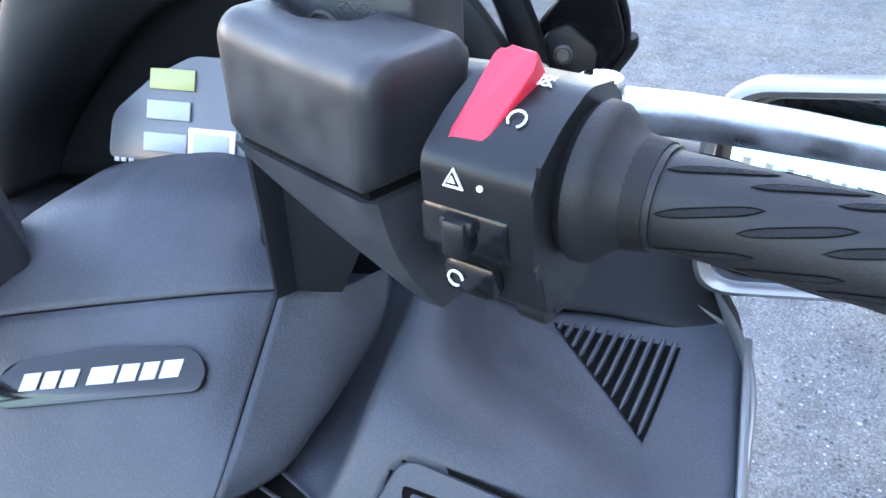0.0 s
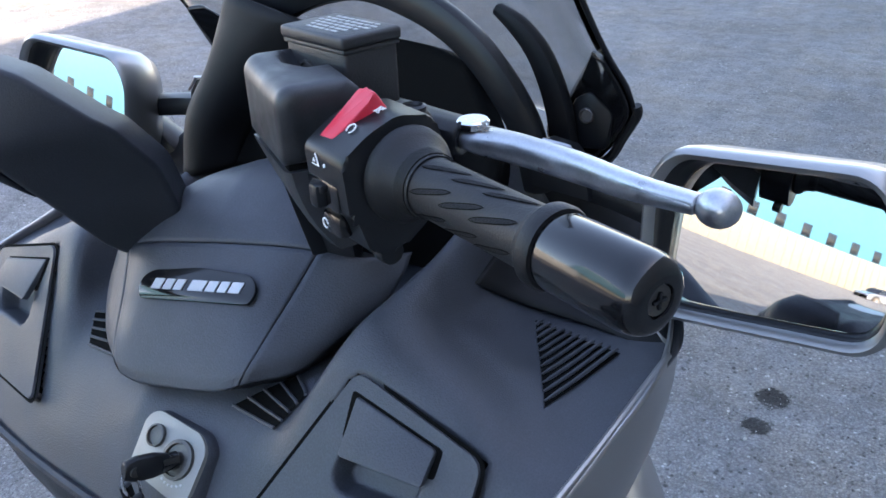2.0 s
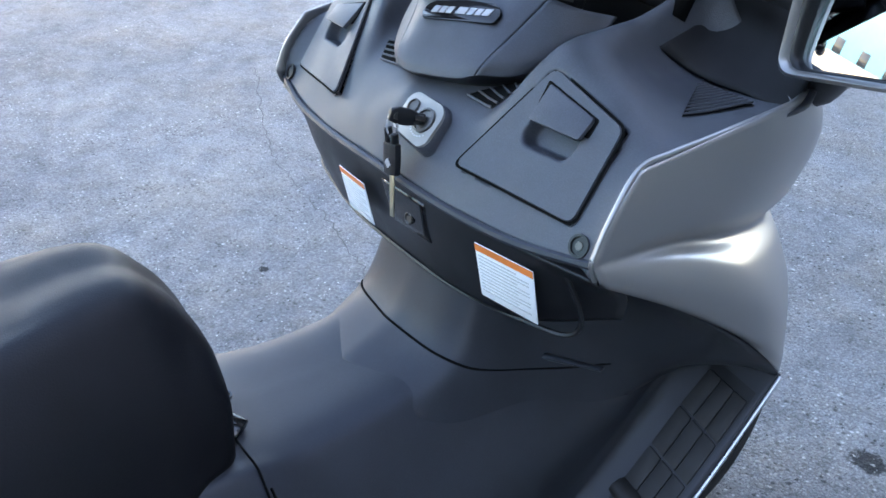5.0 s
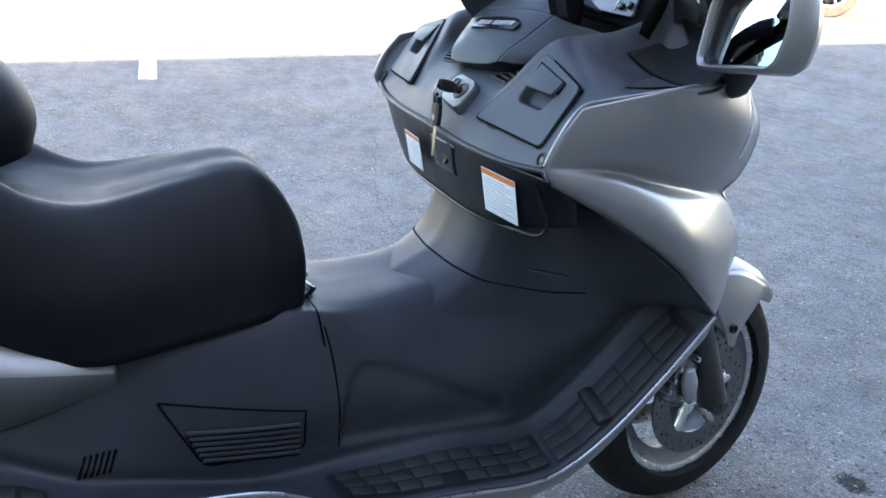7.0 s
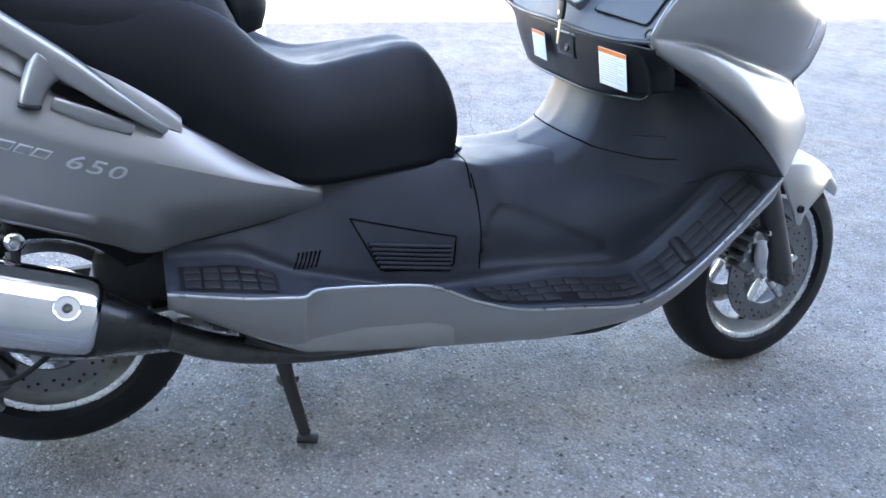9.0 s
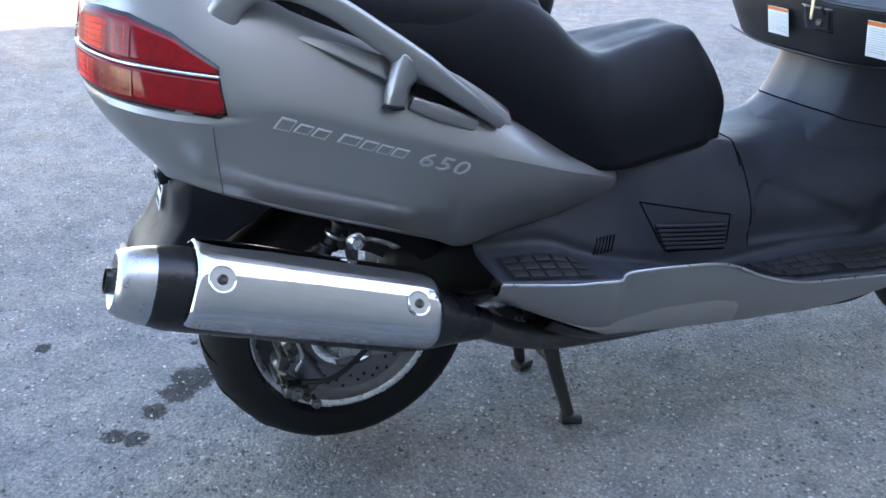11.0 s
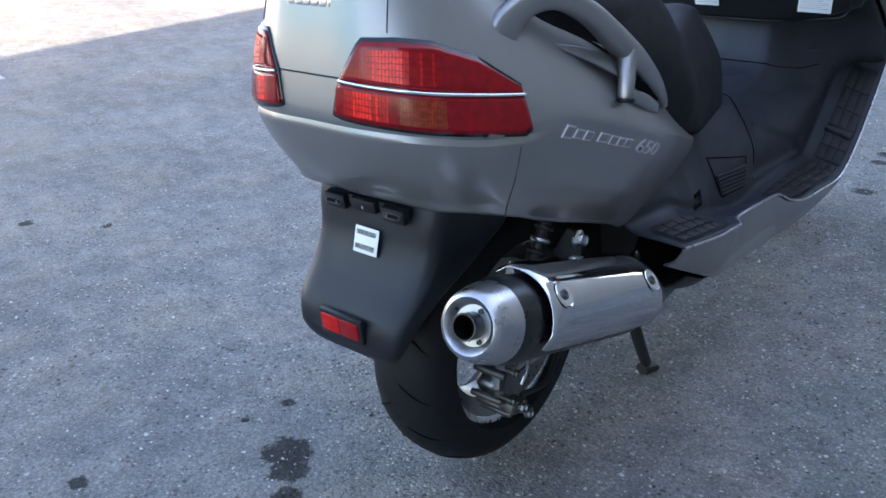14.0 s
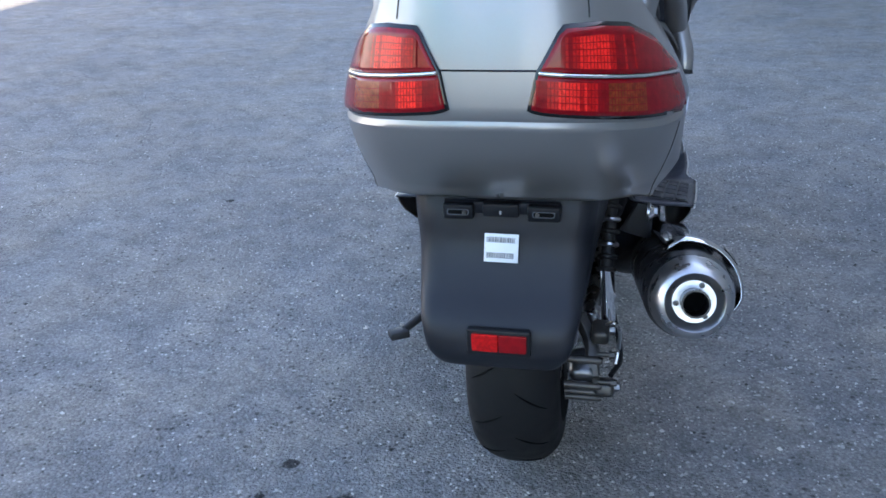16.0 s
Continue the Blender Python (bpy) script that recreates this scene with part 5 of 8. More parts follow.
# -- instrument panel, hood and screen --
LCD = mat("pale_display", (0.34, 0.37, 0.39), 0.25, vary=0.05)
LCDY = mat("yellow_display", (0.36, 0.37, 0.15), 0.3, vary=0.05)
dash = bike("instrument_panel", sheet([[(-0.17, 1.375, 1.02), (-0.08, 1.385, 1.025), (0.08, 1.385, 1.025), (0.17, 1.375, 1.02)], [(-0.165, 1.405, 1.08), (-0.08, 1.415, 1.085), (0.08, 1.415, 1.085), (0.165, 1.405, 1.08)], [(-0.12, 1.43, 1.14), (-0.06, 1.44, 1.15), (0.06, 1.44, 1.15), (0.12, 1.43, 1.14)]], 24, 16), JOINT, "black instrument panel with pale displays", thick=0.02)
bike("dash_skirt", sheet([[(-0.24, 1.41, 0.945), (-0.1, 1.416, 0.942), (0.1, 1.416, 0.942), (0.20, 1.41, 0.945)], [(-0.20, 1.398, 1.0), (-0.08, 1.402, 1.0), (0.08, 1.402, 1.0), (0.165, 1.400, 1.0)], [(-0.175, 1.385, 1.036), (-0.08, 1.392, 1.038), (0.08, 1.392, 1.038), (0.165, 1.388, 1.036)]], 20, 14), HOODM, "black skirt under the instruments", thick=0.004)
DM = basis((-0.05, 1.392, 1.062), (1, 0, 0), (0, 0.42, 0.9))
# sky reflected in the instrument glass, put in as one pale grey
bike("display", prism(rounded([(-0.032, -0.024), (0.186, -0.024), (0.178, 0.010), (0.140, 0.044), (0.028, 0.046), (0.0, 0.032), (-0.030, 0.006)], 0.006, 4), 0.004, DM, 0.0006), mat("display_sky_sheen", (0.075, 0.078, 0.092), 0.3, vary=0.08), "display glass with the sky's pale reflection in its colour", dash)
for x, y, sx, sy, mt in ((0.0145, 0.030, 0.033, 0.0135, LCDY), (0.0125, 0.010, 0.032, 0.0125, LCD), (0.011, -0.011, 0.032, 0.0125, LCD), (0.045, -0.012, 0.034, 0.024, WHITE)):
    bike("readout", rbox(sx, sy, 0.002, 0.0008, DM @ pose(x, y, 0.001)), mt, "pale readout window", dash)
bike("readout", rbox(0.026, 0.017, 0.002, 0.0008, DM @ pose(0.045, -0.012, 0.0018)), LCD, "pale readout window", dash)
for x, y in ((0.152, -0.012), (0.172, -0.008)):
    bike("reset_button", lathe([(0, 0), (0, 0.0062), (0.006, 0.0058), (0.007, 0.004), (0.007, 0)], DM @ pose(x, y, 0.0) @ pose(0, 0, 0, 0, -90, 0), 18, closed=False), GLOSS, "black round button", dash)
bike("readout_frame", rbox(0.0022, 0.040, 0.0016, 0.0004, DM @ pose(0.136, 0.0, 0.0008)), WHITE, "white frame line", dash)
for x in (-0.075, -0.070, -0.064):
    bike("indicator", rbox(0.004, 0.003, 0.001, 0.0003, basis((x, 1.381, 1.040), (1, 0, 0), (0, 0.42, 0.9))), GREYPRINT, parent=dash)
HOOD = [(-0.205, 1.43, 1.03), (-0.19, 1.43, 1.075), (-0.15, 1.43, 1.125), (-0.085, 1.432, 1.175), (0, 1.435, 1.195), (0.075, 1.432, 1.183), (0.128, 1.430, 1.156), (0.163, 1.430, 1.118), (0.178, 1.434, 1.085), (0.184, 1.44, 1.040)]
hood = bike("instrument_hood", sweep(HOOD, [(0.020, 0.012)] * 4 + [(0.014, 0.010)] * (len(HOOD) - 4), 60, 14, 3, up=(0, 1, 0)), SATIN, "black hood round the instruments")
for sgn in (1, -1):
    b = sweep([(0.128, 1.468, 1.178), (0.148, 1.467, 1.166), (0.165, 1.468, 1.148), (0.177, 1.469, 1.125), (0.185, 1.471, 1.098), (0.190, 1.474, 1.060)], [(0.005, 0.006), (0.008, 0.008), (0.010, 0.008), (0.011, 0.008), (0.012, 0.008), (0.012, 0.008)], 40, 12, 3, up=(0, 1, 0))
    bike("hood_lip", b if sgn > 0 else flipped(b), HOODM, "outer lip of the hood behind the screen", hood)
bike("hood_side", sheet([[(-0.20, 1.44, 1.02), (-0.175, 1.36, 1.02), (-0.145, 1.345, 1.02), (-0.124, 1.385, 1.02)], [(-0.185, 1.44, 1.08), (-0.165, 1.365, 1.075), (-0.135, 1.358, 1.065), (-0.112, 1.40, 1.06)], [(-0.15, 1.44, 1.13), (-0.14, 1.38, 1.125), (-0.105, 1.378, 1.118), (-0.062, 1.415, 1.118)], [(-0.13, 1.44, 1.20), (-0.12, 1.40, 1.19), (-0.06, 1.395, 1.175), (-0.01, 1.425, 1.148)]], 20, 20), HOODM, "black side wall of the instrument hood", thick=0.006)
SCREEN = [[(x * k, y, z) for k in (1, 0.85, 0.5, 0, -0.5, -0.85, -1)] for x, y, z in ((0.211, 1.492, 1.053), (0.232, 1.489, 1.078), (0.247, 1.480, 1.104), (0.246, 1.465, 1.128), (0.240, 1.445, 1.155), (0.236, 1.415, 1.195), (0.226, 1.37, 1.27), (0.19, 1.32, 1.36), (0.14, 1.295, 1.41))]
for r in SCREEN:
    for i, k in enumerate((0, 0.03, 0.10, 0.13, 0.10, 0.03, 0)):
        r[i] = (r[i][0], r[i][1] + k, r[i][2])
ws = bike("windscreen", sheet(SCREEN, 30, 24), SMOKE, "smoked windscreen", thick=0.004)
for sgn in (1, -1):
    e = [(sgn * r[0][0], r[0][1], r[0][2]) for r in SCREEN]
    bike("screen_edge", tube(e[2:], 0.0022, 8, 34), SATIN, "thin screen edge", ws)
    e = [(sgn * x, y, z) for x, y, z in ((0.249, 1.478, 1.110), (0.249, 1.481, 1.102), (0.235, 1.488, 1.079), (0.224, 1.490, 1.060), (0.211, 1.492, 1.051), (0.194, 1.493, 1.051))]
    bike("screen_beading", tube(e, 0.0042, 8, 30), RUBBER, "black rubber beading under the screen", ws)
    b = sheet([[(0.209, 1.489, 1.054), (0.188, 1.493, 1.056), (0.164, 1.497, 1.058)], [(0.230, 1.486, 1.078), (0.195, 1.493, 1.077), (0.160, 1.500, 1.075)], [(0.245, 1.477, 1.104), (0.212, 1.488, 1.102), (0.178, 1.497, 1.099)],
               [(0.244, 1.462, 1.128), (0.222, 1.473, 1.127), (0.198, 1.482, 1.126)], [(0.238, 1.442, 1.156), (0.233, 1.447, 1.157), (0.227, 1.452, 1.158)]], 12, 24)
    br = bike("screen_mount", b if sgn > 0 else flipped(b), GLOSS, "gloss black mount at the foot of the screen", thick=0.004)
    b = prism(rounded([(0.190, 1.066), (0.224, 1.068), (0.229, 1.100), (0.209, 1.116), (0.194, 1.108)], 0.004, 3), 0.006, Matrix.Translation((0, 1.478, 0)) @ Matrix.Rotation(math.pi / 2, 4, "X"), 0.0015)
    bike("mount_pad", b if sgn > 0 else flipped(b), SATIN, "raised pad round the screw", br)
    c = lathe([(0, 0), (0, 0.0065), (0.003, 0.0065), (0.004, 0.005), (0.0025, 0.004), (0.0025, 0)], basis((0.207, 1.4778, 1.096), (0.05, -0.98, 0.1), (0, 0.1, 0.98)), 18, closed=False)
    bike("screw", c if sgn > 0 else flipped(c), STEEL, parent=br)
    b = prism([(0.186, 1.050), (0.238, 1.046), (0.233, 1.072), (0.220, 1.086), (0.198, 1.089), (0.188, 1.084)], 0.016, Matrix.Translation((0, 1.424, 0)) @ Matrix.Rotation(math.pi / 2, 4, "X"), 0.001)
    fb = bike("fairing_bracket", b if sgn > 0 else flipped(b), SATIN, "black bracket with a bare metal edge")
    b = sweep([(0.197, 1.4235, 1.0905), (0.219, 1.4235, 1.0885), (0.2215, 1.4235, 1.0865), (0.234, 1.4235, 1.0735)], [(0.0016, 0.0016)] * 4, 16, 8, 4)
    bike("bracket_edge", b if sgn > 0 else flipped(b), ALU, "bare metal edge", fb)
    arm = sweep([(0.205, 1.450, 1.052), (0.255, 1.442, 1.050), (0.312, 1.430, 1.044)], [(0.014, 0.012)] * 3, 14, 12, 3)
    bike("mirror_arm", arm if sgn > 0 else flipped(arm), SATIN, "black arm between screen and mirror")
# inner fairing wall between leg shield and screen
# the first row laps over the panel, its black standing for shade
IW = [[(0.180, 1.350, 0.993), (0.200, 1.372, 0.974), (0.228, 1.384, 0.964), (0.27, 1.384, 0.963), (0.328, 1.378, 0.960)], [(0.172, 1.418, 1.010), (0.188, 1.424, 0.998), (0.22, 1.426, 0.990), (0.27, 1.420, 0.985), (0.316, 1.412, 0.976)],
      [(0.172, 1.440, 1.028), (0.190, 1.448, 1.022), (0.22, 1.455, 1.018), (0.26, 1.456, 1.014), (0.300, 1.450, 1.005)], [(0.172, 1.460, 1.045), (0.190, 1.468, 1.042), (0.215, 1.478, 1.038), (0.25, 1.485, 1.030), (0.285, 1.480, 1.018)]]
for sgn in (1, -1):
    b = sheet(IW, 30, 20, flip=False)
    bike("inner_fairing", b if sgn > 0 else flipped(b), HOODM, "black inner fairing wall", thick=0.004)

# -- mirrors --
for sgn in (1, -1):
    MMx = basis((0.392 if sgn > 0 else 0.375, 1.377 if sgn > 0 else 1.366, 1.062), (0.98, -0.12, 0.125), (-0.03, 0.17, 0.985))
    out = rounded([(-0.098, -0.060), (0.071, -0.056), (0.083, 0.0), (0.066, 0.058), (-0.075, 0.062), (-0.094, 0.035)], 0.022, 6)
    inn = [(x * 0.925, y * 0.885) for x, y in out]
    k = len(out)
    b = bmesh.new()
    rings = []
    for pts, z in (([(x * 0.99, y * 0.99) for x, y in inn], -0.006), (inn, 0.001), ([(x * 0.965, y * 0.945) for x, y in out], 0.0045), (out, 0.001), ([(x * 1.01, y * 1.015) for x, y in out], -0.012), ([(x * 0.97 , y * 0.97) for x, y in out], -0.040), ([(x * 0.80 - 0.004, y * 0.80) for x, y in out], -0.062), ([(x * 0.45 - 0.012, y * 0.5) for x, y in out], -0.078)):
        rings.append([b.verts.new((x, y, z)) for x, y in pts])
    for i in range(len(rings) - 1):
        for j in range(k):
            b.faces.new((rings[i][j], rings[i + 1][j], rings[i + 1][(j + 1) % k], rings[i][(j + 1) % k]))
    b.faces.new(rings[-1][::-1])
    bmesh.ops.recalc_face_normals(b, faces=b.faces)
    b.transform(MMx)
    mir = bike("mirror", b if sgn > 0 else flipped(b), PAINT, "silver-grey mirror housing with a rounded frame", smooth=50)
    bz = bmesh.new()
    br_ = [[bz.verts.new((x * k, y * k, z)) for x, y in inn] for k, z in ((0.995, -0.0035), (0.955, -0.012), (0.915, -0.020), (0.90, -0.024))]
    for i in range(3):
        for j in range(k):
            bz.faces.new((br_[i][j], br_[i][(j + 1) % k], br_[i + 1][(j + 1) % k], br_[i + 1][j]))
    bmesh.ops.recalc_face_normals(bz, faces=bz.faces)
    bmesh.ops.reverse_faces(bz, faces=bz.faces)
    bz.transform(MMx)
    bike("mirror_bezel", bz if sgn > 0 else flipped(bz), SATIN, "black inner bezel", mir, smooth=50, thick=0.001)
    g = bmesh.new()
    rim_pts = []
    for (xa, ya), (xb, yb) in zip(inn, inn[1:] + inn[:1]):
        n_ = max(1, int(math.hypot(xb - xa, yb - ya) / 0.005))
        rim_pts += [(xa + (xb - xa) * i / n_, ya + (yb - ya) * i / n_) for i in range(n_)]
    kr = len(rim_pts)
    rg = [[g.verts.new((x * 0.94 * q, y * 0.94 * q, -((x * q) ** 2 + (y * q) ** 2) / 2.4)) for x, y in rim_pts] for q in [1.0 - 0.045 * i for i in range(22)]]
    for r0, r1 in zip(rg, rg[1:]):
        for j in range(kr):
            g.faces.new((r0[j], r0[(j + 1) % kr], r1[(j + 1) % kr], r1[j]))
    g.faces.new(rg[-1])
    g.transform(MMx @ pose(0, 0, -0.0155, -5.2, 0, 0))
    bike("mirror_glass", g if sgn > 0 else flipped(g), MIRROR, "slightly convex mirror glass", mir, smooth=180)
    st = sweep([(0.345, 1.42, 1.03), (0.325, 1.44, 1.00), (0.295, 1.455, 0.965)], [(0.03, 0.018), (0.026, 0.02), (0.024, 0.022)], 12, 14, 3)
    bike("mirror_stalk", st if sgn > 0 else flipped(st), SATIN, "black mirror foot", mir)

# -- glove box doors, lock, stickers, vents in the leg shield --
def door_on(corners, name, lift, material, label, shrink=1.0, r=0.012, depth=0.006, parent=None, edge=0.0015):
    """A door in the plane of its four corners (inner low, inner high, outer high, outer low)."""
    C = [Vector(c) for c in corners]
    mid = sum(C, Vector()) / 4
    n = (C[2] - C[0]).cross(C[1] - C[3]).normalized()
    if n.y > 0:
        n = -n
    m = basis(mid, C[2] - C[1], C[1] - C[0])
    if m.col[2].xyz.dot(n) < 0:
        m = basis(mid, C[1] - C[2], C[1] - C[0])
    inv = m.inverted()
    poly = [tuple((inv @ c).xy * shrink) for c in C]
    if sum(a[0] * b[1] - b[0] * a[1] for a, b in zip(poly, poly[1:] + poly[:1])) < 0:
        poly.reverse()
    return bike(name, prism(rounded(poly, r, 5), depth, m @ pose(0, 0, lift), edge, 3), material, label, parent), m


def lid_mesh(outline, dip, depth=0.012):
    """A lid in xy with a finger recess: rings from the rounded outline to its middle; dip lists the recess's outline."""
    P = [Vector(p) for p in outline]
    k = len(P)
    total = sum((P[i] - P[(i + 1) % k]).length for i in range(k))
    n = 110
    out, i, run = [], 0, 0.0
    for s in range(n):
        want = total * s / n
        while run + (P[i] - P[(i + 1) % k]).length < want:
            run += (P[i] - P[(i + 1) % k]).length
            i += 1
        e = (P[i] - P[(i + 1) % k]).length
        out.append(P[i].lerp(P[(i + 1) % k], (want - run) / max(e, 1e-9)))
    c = sum((Vector(d) for d in dip), Vector((0, 0))) / len(dip)
    area = sum(a[0] * b[1] - b[0] * a[1] for a, b in zip(dip, dip[1:] + dip[:1]))
    sg = 1 if area > 0 else -1

    def inside(p):
        m = 1.0
        for a, b in zip(dip, dip[1:] + dip[:1]):
            a, b = Vector(a), Vector(b)
            d = (b - a).normalized()
            m = min(m, sg * (d.x * (p.y - a.y) - d.y * (p.x - a.x)))
        f = max(0.0, min(1.0, m / 0.0085))
        return depth * f * f * (3 - 2 * f)

    b = bmesh.new()
    rings = []
    for f, z in [(1.0, -0.006), (1.0, -0.0018), (0.988, 0.0)] + [(0.988 * (1 - r / 40), 0.0) for r in range(1, 40)]:
        rings.append([b.verts.new(((c + (p - c) * f).x, (c + (p - c) * f).y, z - inside(c + (p - c) * f))) for p in out])
    for r0, r1 in zip(rings, rings[1:]):
        for q in range(n):
            b.faces.new((r0[q], r0[(q + 1) % n], r1[(q + 1) % n], r1[q]))
    b.faces.new(rings[-1])
    bmesh.ops.recalc_face_normals(b, faces=b.faces)
    if rings[5][0].link_faces[0].normal.z < 0:
        bmesh.ops.reverse_faces(b, faces=b.faces)
    return b


H = [(0.1867, 1.1852, 0.9404), (0.1835, 1.2081, 0.9736), (0.2499, 1.2071, 0.9578), (0.2495, 1.1929, 0.9377)]
RC = [(0.1812, 1.177, 0.9290), (0.1905, 1.171, 0.9195), (0.2398, 1.1775, 0.9180), (0.2470, 1.1843, 0.9263), (0.2480, 1.2000, 0.9480), (0.187, 1.2020, 0.9640)]
for sgn in (1, -1):
    cs = [(sgn * x, y, z) for x, y, z in (DOOR if sgn > 0 else DOOR_L)]
    rim, dm = door_on(cs, "door_floor", -0.016, JOINT, "dark hollow behind the glove box lid", 0.97, depth=0.002, edge=0.0)
    pj = [tuple((dm.inverted() @ Vector(c)).xy) for c in cs]
    b = bmesh.new()
    lo = rounded(pj, 0.012, 6)
    ro = [b.verts.new((x, y, 0)) for x, y in lo]
    ri = [b.verts.new((x * 0.93, y * 0.93, 0)) for x, y in lo]
    for q in range(len(lo)):
        b.faces.new((ro[q], ro[(q + 1) % len(lo)], ri[(q + 1) % len(lo)], ri[q]))
    bmesh.ops.recalc_face_normals(b, faces=b.faces)
    b.transform(dm @ pose(0, 0, 0.0038))
    bike("door_joint", b, JOINT, "dark joint round the glove box lid", smooth=0)
    inv = dm.inverted()
    dx = -0.003 if sgn < 0 else 0.0
    Q = [(inv @ Vector((sgn * (x - dx), y, z + (0.004 if sgn < 0 else 0)))).xy for x, y, z in H]
    dip = [tuple((inv @ Vector((sgn * (x - dx), y, z + (0.004 if sgn < 0 else 0)))).xy) for x, y, z in RC]
    poly = [tuple((inv @ Vector(c)).xy * 0.957) for c in cs]
    if sum(a[0] * b[1] - b[0] * a[1] for a, b in zip(poly, poly[1:] + poly[:1])) < 0:
        poly.reverse()
    b = lid_mesh(rounded(poly, 0.010, 6), rounded(dip, 0.010, 5), 0.016)
    b.transform(dm @ pose(0, 0, 0.0058))
    lid = bike("glove_box_lid", b, PANELM, "black grained glove box lid with a finger recess", smooth=50)
    q = [tuple(v) for v in Q]
    flipq = sum(a[0] * b[1] - b[0] * a[1] for a, b in zip(q, q[1:] + q[:1])) < 0
    jq = [tuple(sum(Q, Vector((0, 0))) / 4 + (v - sum(Q, Vector((0, 0))) / 4) * 1.12) for v in (Q[1].lerp(Q[0], 0.72), Q[1], Q[2], Q[2].lerp(Q[3], 0.72))]
    jq = jq[::-1] if sum(a[0] * b[1] - b[0] * a[1] for a, b in zip(jq, jq[1:] + jq[:1])) < 0 else jq
    bike("handle_joint", prism(rounded(jq, 0.003, 3), 0.002, dm @ pose(0, 0, 0.0062), 0.0002), JOINT, parent=lid)
    b = prism(rounded(q[::-1] if flipq else q, 0.003, 3), 0.005, None, 0.0012, 2)
    up = ((Q[1] + Q[2]) / 2 - (Q[0] + Q[3]) / 2)
    for v in b.verts:
        f = (Vector((v.co.x, v.co.y)) - Q[1]).dot(up.normalized()) / up.length
        v.co.z += -0.006 * min(0.0, f)
    b.transform(dm @ pose(0, 0, 0.0070))
    bike("handle", b, PANELM, "flush pull handle of the glove box", lid)

LOCKM = basis((0.050, 1.1405, 0.9085), (1, 0.04, 0.0), (0, 0.68, 0.73))
BOSS = [Vector(p) for p in rounded([(-0.036, -0.024), (0.030, -0.033), (0.040, -0.026), (0.040, 0.018), (0.028, 0.029), (-0.026, 0.033), (-0.038, 0.025)], 0.012, 6)]
bm = bmesh.new()
rings = [[bm.verts.new(LOCKM @ Vector((p.x * k, p.y * k, z))) for p in BOSS] for k, z in ((0.93, -0.014), (0.90, -0.004), (0.86, 0.0025), (0.80, 0.0042))]
for r0, r1 in zip(rings, rings[1:]):
    for q in range(len(BOSS)):
        bm.faces.new((r0[q], r0[(q + 1) % len(BOSS)], r1[(q + 1) % len(BOSS)], r1[q]))
bm.faces.new(rings[-1])
bmesh.ops.recalc_face_normals(bm, faces=bm.faces)
bike("lock_boss", bm, PANELM, "raised black boss round the lock", smooth=60)
lockp = bike("ignition_plate", prism(rounded([(-0.031, -0.019), (0.026, -0.0275), (0.0345, -0.021), (0.0345, 0.0145), (0.024, 0.024), (-0.023, 0.0275), (-0.033, 0.020)], 0.007, 5), 0.006, LOCKM @ pose(0, 0, 0.006), 0.0008), PLATE, "silver ignition lock plate")
for x, y, r in ((0.013, 0.001, 0.0145), (-0.0155, 0.010, 0.0085)):
    bike("lock_barrel", lathe([(0, 0), (0, r), (0.003, r), (0.0035, r * 0.82), (0.0015, r * 0.78), (0.0015, 0)], LOCKM @ pose(x, y, 0.006) @ pose(0, 0, 0, 0, -90, 0), 28, closed=False), STEEL, "round steel lock barrel", lockp)
for k in range(9):
    a = 3.6 + k * 0.22
    bike("plate_print", rbox(0.0022, 0.0016, 0.0003, 0, LOCKM @ pose(0.013 + 0.0185 * math.cos(a), 0.001 + 0.0185 * math.sin(a), 0.0062)), GREYPRINT, parent=lockp)

STICK = mat("sticker_white", (0.78, 0.79, 0.80), 0.45, vary=0.04)
STICKO = mat("sticker_orange", (0.80, 0.22, 0.05), 0.45, vary=0.05)


def sticker(corners, lines):
    C = [Vector(c) for c in corners]              # upper left, upper right, lower right, lower left
    m = basis(sum(C, Vector()) / 4, C[1] - C[0], C[0] - C[3])
    w, h = (C[1] - C[0]).length, (C[0] - C[3]).length
    s = bike("warning_sticker", rbox(w, h, 0.0012, 0.0004, m @ pose(0, 0, 0.004)), STICK, "white warning sticker with an orange head and fine print")
    bike("sticker_head", rbox(w * 0.99, h * 0.12, 0.0006, 0, m @ pose(0, h * 0.435, 0.0048)), STICKO, "orange heading band", s)
    for i in range(lines):
        ww = w * (0.86 - 0.2 * ((i * 7) % 3 == 0))
        bike("print_bar", rbox(ww, h * 0.018, 0.0004, 0, m @ pose(-(w * 0.9 - ww) / 2, h * (0.30 - 0.72 * i / lines), 0.0048)), GREYPRINT, parent=s)


sticker([(0.179, 1.122, 0.828), (0.252, 1.138, 0.825), (0.253, 1.157, 0.763), (0.188, 1.143, 0.760)], 11)
sticker([(-0.074, 1.108, 0.822), (-0.010, 1.106, 0.822), (-0.010, 1.118, 0.766), (-0.066, 1.121, 0.766)], 11)
bike("lid_recess", sheet([[(0.018, 1.1095, 0.837), (0.06, 1.111, 0.837), (0.102, 1.113, 0.837)], [(0.024, 1.1135, 0.815), (0.06, 1.1145, 0.815), (0.1025, 1.117, 0.815)], [(0.030, 1.119, 0.789), (0.06, 1.120, 0.789), (0.103, 1.122, 0.789)]], 8, 8), GLOSS, "dark pull recess of the lower lid", thick=-0.004)
bike("lid_lock", lathe([(0, 0), (0, 0.0075), (0.003, 0.0075), (0.0035, 0.006), (0.002, 0.005), (0.002, 0)], basis((0.067, 1.118, 0.806), (0, -0.97, 0.1), (1, 0, 0)), 20, closed=False), STEEL, "small round lid lock")
